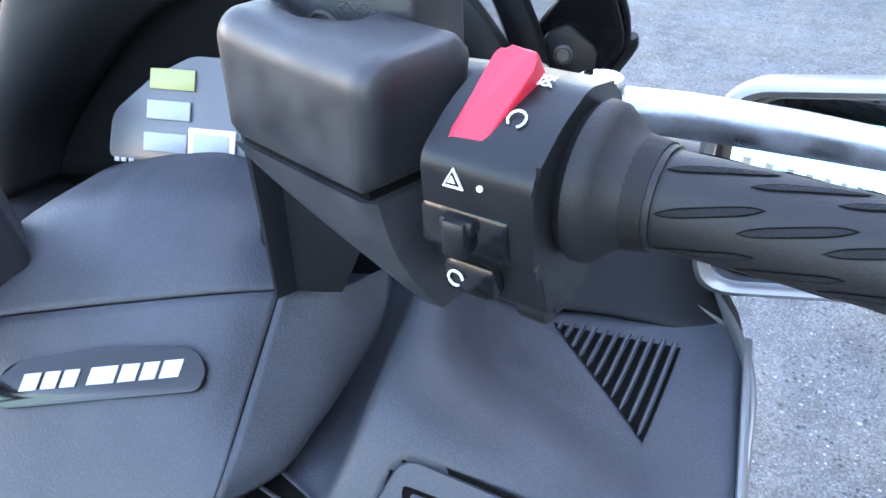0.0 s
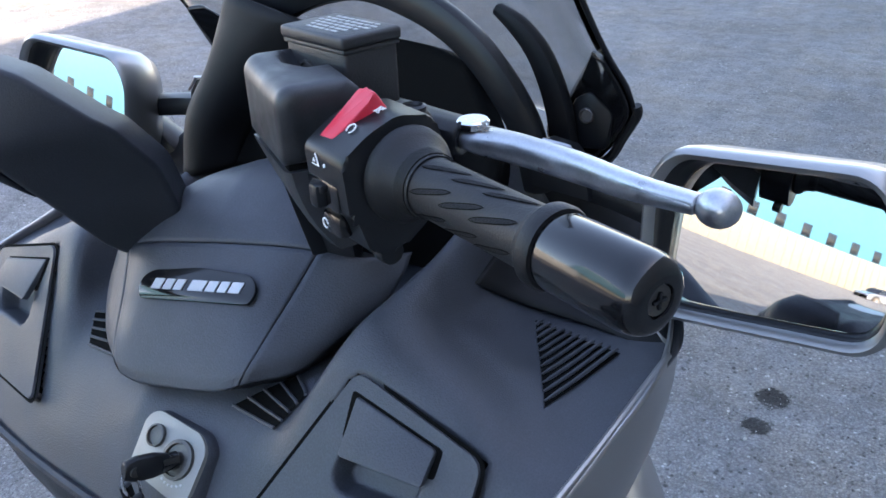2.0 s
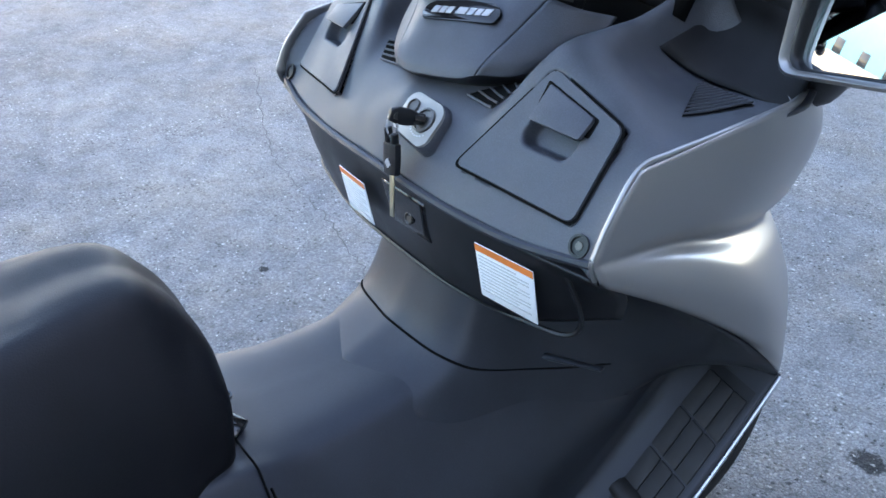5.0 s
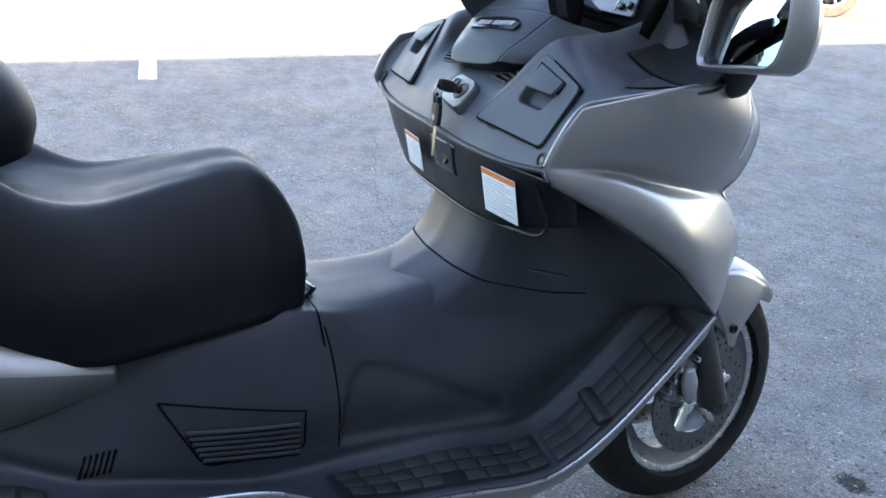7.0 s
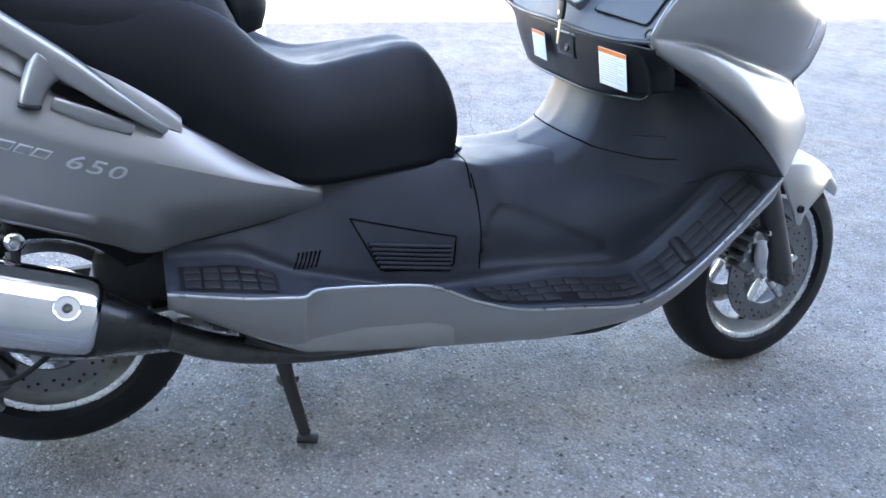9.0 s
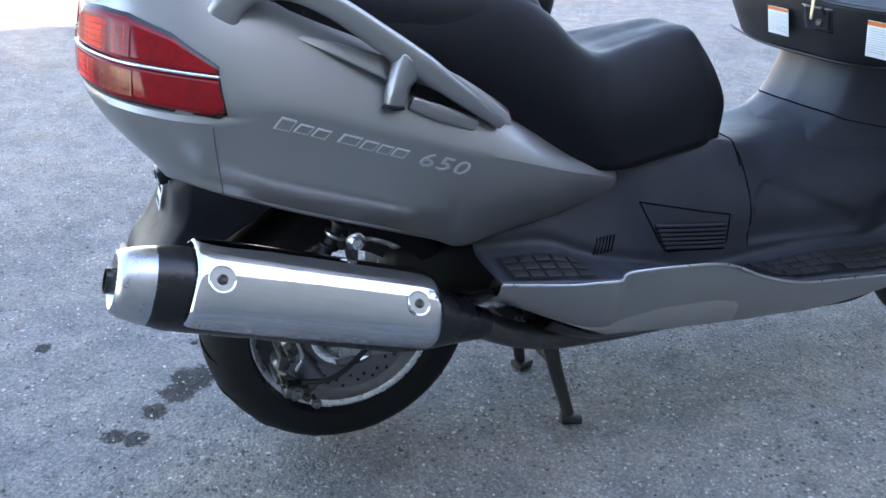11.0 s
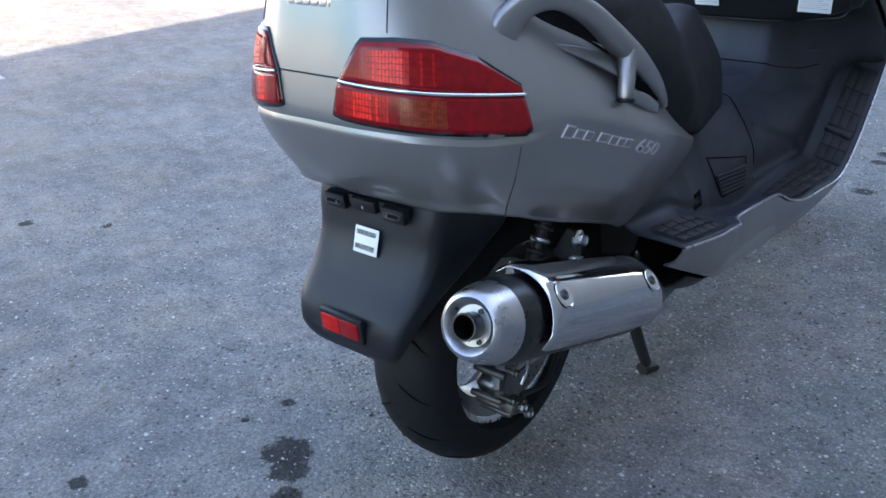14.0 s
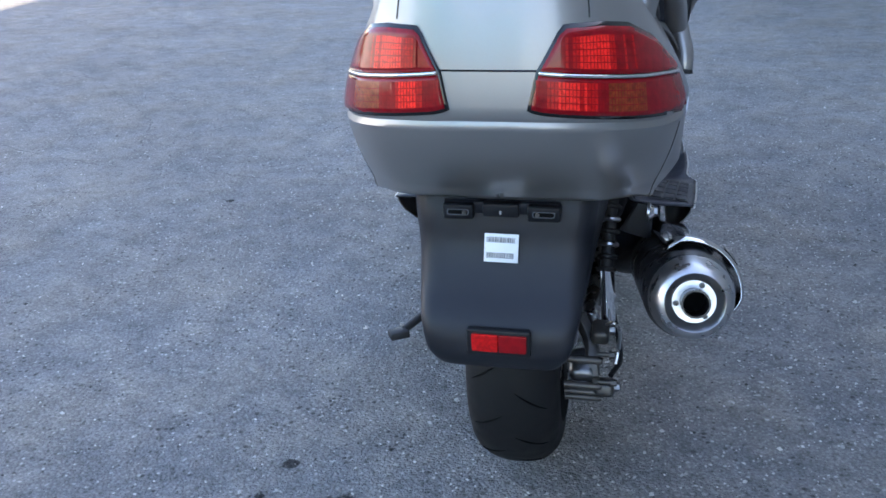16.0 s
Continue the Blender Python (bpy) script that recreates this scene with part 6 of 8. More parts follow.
LIDL = [(0.285, 1.150, 0.835), (0.290, 1.165, 0.80), (0.284, 1.180, 0.765), (0.27, 1.176, 0.747), (0.23, 1.164, 0.742), (0.12, 1.147, 0.733), (0.0, 1.143, 0.732), (-0.12, 1.147, 0.733), (-0.23, 1.164, 0.742), (-0.27, 1.176, 0.747)]
bike("lid_edge", tube(LIDL, 0.0028, 6, 60), SATIN, "rounded edge of the lower lid")
bike("panel_lip", tube([(-0.325, 1.150, 0.858), (-0.23, 1.127, 0.8485), (-0.12, 1.115, 0.847), (0, 1.110, 0.850), (0.12, 1.115, 0.847), (0.23, 1.127, 0.8485), (0.325, 1.150, 0.858)], 0.0048, 8, 50), PLASTIC, "rounded lip of the inner leg shield")
for sgn in (1, -1):
    b = lathe([(0, 0), (0, 0.011), (0.002, 0.011), (0.002, 0.0085), (-0.001, 0.008), (-0.001, 0)], basis((0.3015, 1.149, 0.869), (0.1, -0.9, 0.42), (0, 0.42, 0.9)), 24, closed=False)
    sc = bike("panel_screw", b if sgn > 0 else flipped(b), SATIN, "recessed panel screw")
    b = lathe([(-0.001, 0), (-0.001, 0.005), (0.001, 0.004), (0.001, 0)], basis((0.3015, 1.149, 0.869), (0.1, -0.9, 0.42), (0, 0.42, 0.9)), 16, closed=False)
    bike("screw_head", b if sgn > 0 else flipped(b), STEEL, parent=sc)

# slotted vents either side, and under the pad
panel_me = bpy.data.objects["inner_panel"].data
PANEL_T = BVHTree.FromPolygons([v.co.copy() for v in panel_me.vertices], [tuple(p.vertices) for p in panel_me.polygons])
for sgn in (1, -1):
    V0, V1, V2 = Vector((0.222, 1.370, 0.968)), Vector((0.300, 1.360, 0.970)), Vector((0.285, 1.277, 0.970))

    def in_vent(f, g, lift):
        """A place of the vent: f from its point to its broad end, g across; laid on the panel."""
        p = V0.lerp(V1, f).lerp(V0.lerp(V2, f), g)
        hit, nn, _, _ = PANEL_T.ray_cast(p + Vector((0, 0, 0.06)), Vector((0, 0, -1)))
        return (hit or p) + Vector((0, 0, lift))

    b = bmesh.new()
    grid = [[b.verts.new(in_vent(0.02 + 0.98 * i / 14, j / 8, 0.0012)) for j in range(9)] for i in range(15)]
    for i in range(14):
        for j in range(8):
            b.faces.new((grid[i][j], grid[i + 1][j], grid[i + 1][j + 1], grid[i][j + 1]))
    bmesh.ops.recalc_face_normals(b, faces=b.faces)
    vent = bike("vent", b if sgn > 0 else flipped(b), JOINT, "dark triangular vent with slanted slats", smooth=0)
    for i in range(1, 12):
        f = i / 11.5
        b = tube([in_vent(f, k / 8, 0.0018 + 0.0022 * (1 - k / 8)) for k in range(9)], [0.0016] * 8 + [0.0008], 6, smooth=False)
        bike("slat", b if sgn > 0 else flipped(b), PANELM, parent=vent)
    U = [Vector((0.077, 1.180, 0.943)), Vector((0.120, 1.176, 0.944)), Vector((0.136, 1.204, 0.955)), Vector((0.106, 1.222, 0.953))]

    def on_panel(u, v, lift):
        """A place of the slotted field, laid on the panel."""
        p = U[0].lerp(U[1], u).lerp(U[3].lerp(U[2], u), v)
        p = p if sgn > 0 else Vector((0.020 - p.x, p.y - 0.006, p.z))
        hit, nn, _, _ = PANEL_T.find_nearest(p)
        return hit + (nn if nn.z > 0 else -nn) * lift

    b = bmesh.new()
    grid = [[b.verts.new(on_panel(i / 6, j / 6, 0.0016)) for j in range(7)] for i in range(7)]
    for i in range(6):
        for j in range(6):
            b.faces.new((grid[i][j], grid[i + 1][j], grid[i + 1][j + 1], grid[i][j + 1]))
    bmesh.ops.recalc_face_normals(b, faces=b.faces)
    v2 = bike("lower_vent", b, JOINT, "dark slotted vent below the pad", smooth=0)
    for i in range(5):
        f = i / 4
        bike("slat", tube([on_panel(k / 6, f, 0.0020) for k in range(7)], 0.0013, 6, smooth=False), PANELM, parent=v2)

# -- the key in its lock --
keys = thing("key_set", "black scooter key in the ignition, second key hanging below", "key", at=(0.066, 1.13, 0.905))
KB, KT = LOCKM @ Vector((0.013, 0.001, 0.008)), Vector((0.054, 1.104, 0.9235))


def key_part(name, bm, mt, label=""):
    bm.transform(Matrix.Translation((-0.066, -1.13, -0.905)))
    return part(name, bm, mt, keys, label)


KD = (KT - KB).normalized()
key_part("key_collar", tube([KB, KB.lerp(KT, 0.35)], 0.0065, 14, 3), GLOSS, "black key collar")
key_part("key_head", sweep([KB.lerp(KT, 0.15), KB.lerp(KT, 0.5), KB.lerp(KT, 0.85), KT + KD * 0.004], [(0.0045, 0.006), (0.005, 0.0095), (0.005, 0.0095), (0.0045, 0.0065)], 20, 16, 3), SATIN, "black plastic key head")
key_part("key_eye", lathe([(-0.0052, 0.0), (-0.0052, 0.004), (0.0052, 0.004), (0.0052, 0.0)], basis(KT - KD * 0.002, (1, 0, 0), (0, 0, 1)), 16, closed=False), STEEL, "steel eye in the key head")
RG = KT + Vector((0.0, -0.001, -0.013))
key_part("split_ring", tube([RG + Vector((0.004 * math.cos(a), 0.004 * math.cos(a), 0.014 * math.sin(a))) for a in np.linspace(0, 2 * math.pi, 14)], 0.0011, 6, 40), CHROME, "steel split ring")
F0 = RG + Vector((-0.001, -0.001, -0.006))
key_part("fob_head", merge(sweep([F0 + Vector((-0.006, 0, 0.004)), F0 + Vector((-0.006, 0.001, -0.014))], [(0.0035, 0.0045)] * 2, 4, 12, 3, up=(0, -1, 0.2)), sweep([F0 + Vector((0.007, 0, 0)), F0 + Vector((0.006, 0.001, -0.014))], [(0.0035, 0.0045)] * 2, 4, 12, 3, up=(0, -1, 0.2)),
                          sweep([F0 + Vector((0, 0.001, -0.012)), F0 + Vector((0.002, 0.000, -0.028)), F0 + Vector((0.005, -0.002, -0.046))], [(0.0125, 0.0052), (0.0130, 0.0055), (0.0115, 0.0050)], 14, 16, 4, up=(0, -1, 0.2))), SATIN, "black plastic head of the hanging key")
key_part("fob_mark", rbox(0.0085, 0.0006, 0.0085, 0, Matrix.Translation(F0 + Vector((0.003, -0.0062, -0.033))) @ pose(0, 0, 0, 0, 45, 0)), SILVERPRINT, "silver maker's mark as a plain lozenge")
key_part("key_blade", sweep([F0 + Vector((0.005, -0.002, -0.043)), F0 + Vector((0.012, -0.006, -0.092))], [(0.0042, 0.0012), (0.0040, 0.0012)], 4, 12, 4, up=(0, -1, 0.2)), BRASS, "brass-coloured key blade")


# ==== rear and running gear ====


def surface_of(ob):
    me = ob.data
    return BVHTree.FromPolygons([v.co.copy() for v in me.vertices], [tuple(p.vertices) for p in me.polygons])


def hug(tree, y, z, lift=0.0, way=(-1, 0, 0)):
    """The place on a right-hand surface at y, z, seen from the side."""
    o = Vector((0.262 if tree is STEP_T else 1.0, y, z))
    hit, n, _, _ = tree.ray_cast(o, Vector(way))
    if hit is None:
        hit, n, _, _ = tree.find_nearest((0.25, y, z))
    if n.x < 0:
        n = -n
    return hit + n * lift, n


def named(prefix):
    return [o for o in scooter.children if o.name.split(".")[0] == prefix]


STEP_T = None
COWL_T = surface_of(named("rear_cowl")[0])
STEP_T = surface_of(named("step_board")[0])


def seam(tree, yz, r=0.0012, n=40, mt=JOINT, name="panel_joint", sides=(1, -1)):
    pts = catmull([(0, y, z) for y, z in yz], n)
    line = [hug(tree, p.y, p.z, r * 0.2)[0] for p in pts]
    for sgn in sides:
        bike(name, tube([(sgn * p.x, p.y, p.z) for p in line], r, 5, smooth=False), mt)


# -- raised bars and figures on the rear cowl --
TX = Vector((0.004, 0.288, -0.094)).normalized()
for sgn in (1, -1):
    y = -0.016
    for i, (w, h) in enumerate(((0.024, 0.020), (0.022, 0.015), (0.022, 0.015), (0.030, 0.015), (0.022, 0.015), (0.020, 0.015), (0.022, 0.015))):
        z = 0.738 - (y + 0.016) * 0.325
        p, n = hug(COWL_T, y + w / 2, z - 0.008, 0.0)
        m = basis(p, TX, n.cross(TX))
        o = [(-w / 2 - 0.004, -h / 2), (w / 2 - 0.004, -h / 2), (w / 2 + 0.003, h / 2), (-w / 2 + 0.003, h / 2)]
        bar = prism(o, 0.003, m @ pose(0, 0, 0.0012), 0.0004)
        cut = prism([(a * 0.80, c * 0.70) for a, c in o], 0.002, m @ pose(0, 0, 0.0016), 0.0)
        st_ = bike("raised_bar", bar if sgn > 0 else flipped(bar), SILVERPRINT, "raised slanted bar of the side lettering")
        bike("bar_face", cut if sgn > 0 else flipped(cut), PAINT, parent=st_)
        y += w + (0.016 if i == 2 else 0.003)
    for ch, yc in (("6", 0.207), ("5", 0.236), ("0", 0.265)):
        p, n = hug(COWL_T, yc, 0.742 - (yc + 0.016) * 0.335 - 0.008, 0.0008)
        if sgn > 0:
            m = basis(p, TX, n.cross(TX))
        else:
            q = Vector((-p.x, p.y, p.z))
            nn = Vector((-n.x, n.y, n.z))
            tx = Vector((-TX.x, -TX.y, -TX.z))
            m = basis(q, tx, nn.cross(tx))
        bike("figure", words(ch, 0.033, m, 0.0014, 0.25, 1.0, 1.62), SILVERPRINT, "raised slanted number figure")

# -- grab rails --
for sgn in (1, -1):
    def rail_piece(name, bm, mt, label="", parent=None, **kw):
        return bike(name, bm if sgn > 0 else flipped(bm), mt, label, parent, **kw)
    g = sweep([(0.184, -0.074, 0.868), (0.188, -0.062, 0.888), (0.198, -0.030, 0.908), (0.214, 0.020, 0.911), (0.228, 0.080, 0.886), (0.236, 0.140, 0.846), (0.241, 0.205, 0.801), (0.242, 0.265, 0.756), (0.237, 0.315, 0.720), (0.231, 0.345, 0.698)],
              [(0.013, 0.026), (0.014, 0.023), (0.014, 0.017), (0.014, 0.016), (0.015, 0.017), (0.017, 0.019), (0.018, 0.020), (0.016, 0.016), (0.011, 0.011), (0.007, 0.008)], 60, 22, 3.4)
    rail = rail_piece("grab_rail", g, PAINT, "silver-grey pillion grab rail", smooth=45)
    g = sweep([(0.241, 0.188, 0.806), (0.248, 0.172, 0.786), (0.254, 0.162, 0.766), (0.256, 0.157, 0.747)], [(0.015, 0.028), (0.014, 0.021), (0.013, 0.017), (0.011, 0.015)], 18, 20, 3.4)
    rail_piece("rail_leg", g, PAINT, "", rail, smooth=45)
    rail_piece("rail_foot", sweep([(0.257, 0.157, 0.749), (0.257, 0.156, 0.742)], [(0.0125, 0.0165), (0.0125, 0.0165)], 4, 16, 3.4), SATIN, "black rubber pad under the rail", rail)
    rail_piece("rail_foot", sweep([(0.184, -0.074, 0.866), (0.184, -0.0745, 0.858)], [(0.0145, 0.027), (0.0145, 0.027)], 4, 16, 3.4), SATIN, "black rubber pad under the rail", rail)
    g = sweep([(0.248, 0.186, 0.748), (0.248, 0.240, 0.726), (0.240, 0.296, 0.703)], [(0.006, 0.010), (0.007, 0.0125), (0.006, 0.010)], 14, 14, 4)
    rail_piece("rail_pocket", g, PAINT, "raised lozenge below the rail", rail)
    g = sweep([(0.246, 0.190, 0.771), (0.246, 0.245, 0.746), (0.240, 0.300, 0.719)], [(0.004, 0.007), (0.004, 0.007), (0.003, 0.004)], 12, 12, 4)
    rail_piece("rail_slot", g, JOINT, "dark slot under the rail", rail)
    g = sheet([[(0.204, 0.014, 0.846), (0.203, 0.014, 0.847), (0.202, 0.014, 0.848)], [(0.228, 0.085, 0.814), (0.222, 0.085, 0.824), (0.216, 0.085, 0.833)], [(0.244, 0.158, 0.778), (0.236, 0.158, 0.796), (0.226, 0.158, 0.812)]], 8, 10)
    rail_piece("rail_fin", g, PAINT, "narrow painted fin below the rail", rail, thick=0.003)
    g = sheet([[(0.160, 0.0, 0.915), (0.176, 0.0, 0.902), (0.190, 0.0, 0.880)], [(0.170, 0.10, 0.892), (0.186, 0.10, 0.875), (0.200, 0.10, 0.850)], [(0.186, 0.20, 0.842), (0.204, 0.20, 0.826), (0.218, 0.20, 0.800)], [(0.200, 0.27, 0.792), (0.213, 0.27, 0.778), (0.224, 0.27, 0.752)], [(0.203, 0.33, 0.748), (0.214, 0.33, 0.734), (0.224, 0.33, 0.710)], [(0.206, 0.37, 0.712), (0.213, 0.37, 0.704), (0.219, 0.37, 0.690)]], 12, 20)
    bike("seat_rail_cover", g if sgn > 0 else flipped(g), PAINT, "silver-grey trim between seat and cowl")

# joints of the tail: lid over the lights, side joints
for sgn in (1, -1):
    pts = [tail_at(s, 0.831, 0.0006) for s in np.linspace(0, 0.72, 12)]
    bike("panel_joint", tube([(sgn * p.x, p.y, p.z) for p in pts], 0.0014, 5, smooth=False), GLOSS)
    pts = [tail_at(1.45, z, 0.0004) for z in np.linspace(0.89, 0.96, 8)]
    bike("panel_joint", tube([(sgn * p.x, p.y, p.z) for p in pts], 0.0011, 5, smooth=False), GLOSS)
    pts = [tail_at(3.7, z, 0.0003) for z in np.linspace(0.615, 0.73, 8)]
    bike("panel_joint", tube([(sgn * p.x, p.y, p.z) for p in pts], 0.0008, 5, smooth=False), STEEL)
xx = -0.045
for w in (0.012, 0.013, 0.012, 0.013, 0.013, 0.006):
    p = tail_at(0.0, 0.925, 0.001)
    bike("maker_mark", rbox(w, 0.0012, 0.013, 0.0003, Matrix.Translation((xx + w / 2, p.y, 0.925)) @ pose(0, 0, 0, -4, 0, 0)), CHROME, "plain chrome bar of the maker's mark")
    xx += w + 0.003

# lens ribs and amber bulbs; BRIGHT and MIDRED are lit copies of LENS
AMBER = mat("amber_bulb", (0.24, 0.026, 0.005), 0.22, vary=0.5, wear_size=0.006, coat=0.25)
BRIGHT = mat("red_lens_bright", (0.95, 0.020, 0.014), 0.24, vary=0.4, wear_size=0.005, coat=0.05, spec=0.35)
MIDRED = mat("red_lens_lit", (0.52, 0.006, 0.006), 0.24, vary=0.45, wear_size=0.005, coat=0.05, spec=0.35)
rng = random.Random(8)
for lamp in named("tail_light"):
    sgn = 1 if sum(v.co.x for v in lamp.data.vertices) > 0 else -1
    for top in (True, False):
        for i in range(34):
            s = 0.66 + i * 0.05
            if top and (s < 1.0 or s > 2.3):
                continue
            # daylight glow put into the rib colours, fading either side of its centre
            painted_glow = math.exp(-((s - (1.45 if top else 1.12)) / (0.34 if top else 0.26)) ** 2) + rng.uniform(-0.22, 0.22)
            mt = BRIGHT if painted_glow > 0.62 else MIDRED if painted_glow > 0.22 else LENS
            lo, hi = (lambda q: mid_line(q) + 0.009, lambda q: hi_line(q) - 0.010) if top else (lambda q: low_line(q) + 0.006, lambda q: mid_line(q) - 0.008)
            if not top and 1.62 < s < 2.32:
                mt = AMBER
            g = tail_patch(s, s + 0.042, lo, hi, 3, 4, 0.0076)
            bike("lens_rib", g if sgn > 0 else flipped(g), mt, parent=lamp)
        for k in range(1, 5 if top else 4):
            f = k / (5 if top else 4)
            g = tail_patch(1.0 if top else 0.66, 2.3, lambda q: (mid_line(q) + 0.009) * (1 - f) + (hi_line(q) - 0.010) * f - 0.0005 if top else (low_line(q) + 0.006) * (1 - f) + (mid_line(q) - 0.008) * f - 0.0005,
                           lambda q: (mid_line(q) + 0.009) * (1 - f) + (hi_line(q) - 0.010) * f + 0.0004 if top else (low_line(q) + 0.006) * (1 - f) + (mid_line(q) - 0.008) * f + 0.0004, 20, 2, 0.0081)
            bike("lens_line", g if sgn > 0 else flipped(g), DEEP, parent=lamp)

# -- rear mudguard with bracket, label and reflector --
MUD = [(0.645, 0.136, 0.160, -0.150, 0.03, 0.046), (0.600, 0.134, 0.156, -0.163, 0.02, 0.046), (0.550, 0.128, 0.145, -0.171, 0.00, 0.044), (0.500, 0.122, 0.131, -0.197, -0.06, 0.038), (0.455, 0.114, 0.119, -0.233, -0.13, 0.030), (0.420, 0.106, 0.110, -0.241, -0.175, 0.024), (0.402, 0.099, 0.103, -0.237, -0.19, 0.022), (0.388, 0.088, 0.094, -0.229, -0.19, 0.020)]
bm = sheet([[(0, yb + 0.006, z), (hw * 0.50, yb + 0.006, z), (hw * 0.82, yb + 0.008, z), (hw * 0.96, yb + dp * 0.55, z + 0.002), (hw, yb + dp, z + 0.004), (hw + (wing - hw) * 0.5, yb + dp + (ys - yb - dp) * 0.5, z + 0.014), (wing, ys, z + 0.03)] for z, hw, wing, yb, ys, dp in MUD], 36, 38, mirror=True, flip=True)
MUDM = mat("dark_mudguard_plastic", (0.0110, 0.0122, 0.0162), 0.46, vary=0.25, grain=0.0002, grain_size=0.0015, wear=0.08, wear_size=0.05, spec=0.35)
mud = bike("rear_mudguard", bm, MUDM, "black plastic rear mudguard", thick=-0.003, smooth=40)
bike("bracket_rail", rbox(0.170, 0.010, 0.020, 0.004, pose(0, -0.1630, 0.6150, 12)), MUDM, "dark bracket rail", mud)
for x, w in ((-0.0615, 0.044), (0.0, 0.052), (0.0615, 0.046)):
    b = bike("plate_bracket", rbox(w, 0.014, 0.024 if x else 0.021, 0.003, pose(x, -0.171, 0.611 if x else 0.615, 12)), SATIN, "black number plate bracket", mud)
    if x:
        bike("bracket_slot", prism(rounded([(-0.016, -0.0045), (0.016, -0.0045), (0.016, 0.0045), (-0.016, 0.0045)], 0.004, 4), 0.001, basis((x, -0.1788, 0.611), (1, 0, 0), (0, 0.21, 0.98)) @ pose(0, 0, 0.0012)), PANELM, parent=mud)
        bike("bracket_slot", prism(rounded([(-0.0145, -0.003), (0.0145, -0.003), (0.0145, 0.003), (-0.0145, 0.003)], 0.0028, 4), 0.001, basis((x, -0.1788, 0.611), (1, 0, 0), (0, 0.21, 0.98)) @ pose(0, 0, 0.0016)), JOINT, parent=mud)
        bike("bracket_bolt", lathe([(0, 0), (0, 0.003), (0.002, 0.003), (0.002, 0)], pose(x - 0.009 * (1 if x > 0 else -1), -0.1800, 0.611, 0, 0, -90), 12, closed=False), STEEL, parent=mud)
    else:
        bike("bracket_mark", rbox(0.003, 0.001, 0.006, 0.0005, pose(x, -0.1785, 0.612, 12)), SILVERPRINT, parent=mud)
LBM = basis((0.0, -0.1735, 0.5555), (1, 0, -0.012), (0, 0.24, 1))
lab = bike("label", rbox(0.050, 0.042, 0.001, 0.0003, LBM @ pose(0, 0, 0.001)), STICK, "white printed label with bars", mud)
rng = random.Random(4)
for row in (0.012, -0.011):
    x = -0.021
    while x < 0.020:
        w = rng.choice((0.0006, 0.0010, 0.0014))
        bike("label_bar", rbox(w, 0.008, 0.0004, 0, LBM @ pose(x, row, 0.0018)), SATIN, parent=mud)
        x += w + rng.choice((0.0008, 0.0013))
RFM = basis((0.005, -0.2445, 0.4365), (1, 0, 0), (0, -0.10, 1))
bike("reflector_frame", rbox(0.092, 0.044, 0.012, 0.004, RFM @ pose(0, 0.001, -0.004)), SATIN, "black reflector frame", mud)
bike("reflector", rbox(0.0385, 0.029, 0.006, 0.002, RFM @ pose(-0.0196, 0.002, 0.002)), MIDRED, "bright half of the red rear reflector", mud)
bike("reflector", rbox(0.0405, 0.029, 0.006, 0.002, RFM @ pose(0.0203, 0.002, 0.002)), LENS, "deep red half of the rear reflector", mud)

# -- exhaust --
EX0, EX1 = Vector((0.269, -0.262, 0.528)), Vector((0.245, 0.24, 0.372))
EM = basis(EX0, EX1 - EX0, (0, 0, 1))         # x along the silencer, z sideways
EXB = mat("silencer_black", (0.006, 0.006, 0.007), 0.30, vary=0.2, wear=0.08)
ex = bike("silencer", lathe([(0.05, 0.0), (0.05, 0.058), (0.075, 0.0625), (0.45, 0.064), (0.50, 0.056), (0.56, 0.040), (0.62, 0.026), (0.62, 0.0)], EM, 48, closed=False), EXB, "black exhaust silencer", smooth=50)
bike("end_cap", lathe([(0.016, 0.026), (0.013, 0.029), (0.004, 0.034), (0.0, 0.0395), (0.003, 0.0455), (0.012, 0.050), (0.035, 0.0555), (0.066, 0.0605), (0.068, 0.056), (0.030, 0.026)], EM, 56), ALU, "brushed alloy exhaust end cap", ex, smooth=60)
bike("outlet_plate", lathe([(0.012, 0.017), (0.012, 0.0285), (0.018, 0.0285), (0.018, 0.017)], EM, 40), ALU, "bright outlet plate", ex)
bike("outlet_pipe", lathe([(-0.010, 0.0165), (-0.010, 0.0190), (0.060, 0.0190), (0.060, 0.0165)], EM, 32), EXB, "dark outlet pipe", ex)
bike("outlet_bore", lathe([(0.030, 0.0), (0.030, 0.0175), (0.036, 0.0175), (0.036, 0.0)], EM, 32, closed=False), JOINT, "black disc inside the bore", ex)
for k in range(3):
    a = 2 * math.pi * k / 3 + 0.4
    bike("screw", lathe([(0, 0), (0, 0.0040), (0.0035, 0.0036), (0.0035, 0.0022), (0.0015, 0.0018), (0.0015, 0)], EM @ Matrix.Translation((0.0125, 0.0238 * math.cos(a), 0.0238 * math.sin(a))) @ Matrix.Rotation(math.pi, 4, "Z"), 14, closed=False), STEEL, parent=ex)
# heat shield: chrome sheet round the outer side
up_a = EM.inverted().to_3x3() @ Vector((0, 0, 1))
out_a = EM.inverted().to_3x3() @ Vector((1, 0, 0))
ua, oa = Vector((0, up_a.y, up_a.z)).normalized(), Vector((0, out_a.y, out_a.z)).normalized()


def shield_pt(x, deg, r):
    a = radians(deg)
    return EM @ (Vector((x, 0, 0)) + oa * (r * math.cos(a)) + ua * (r * math.sin(a)))


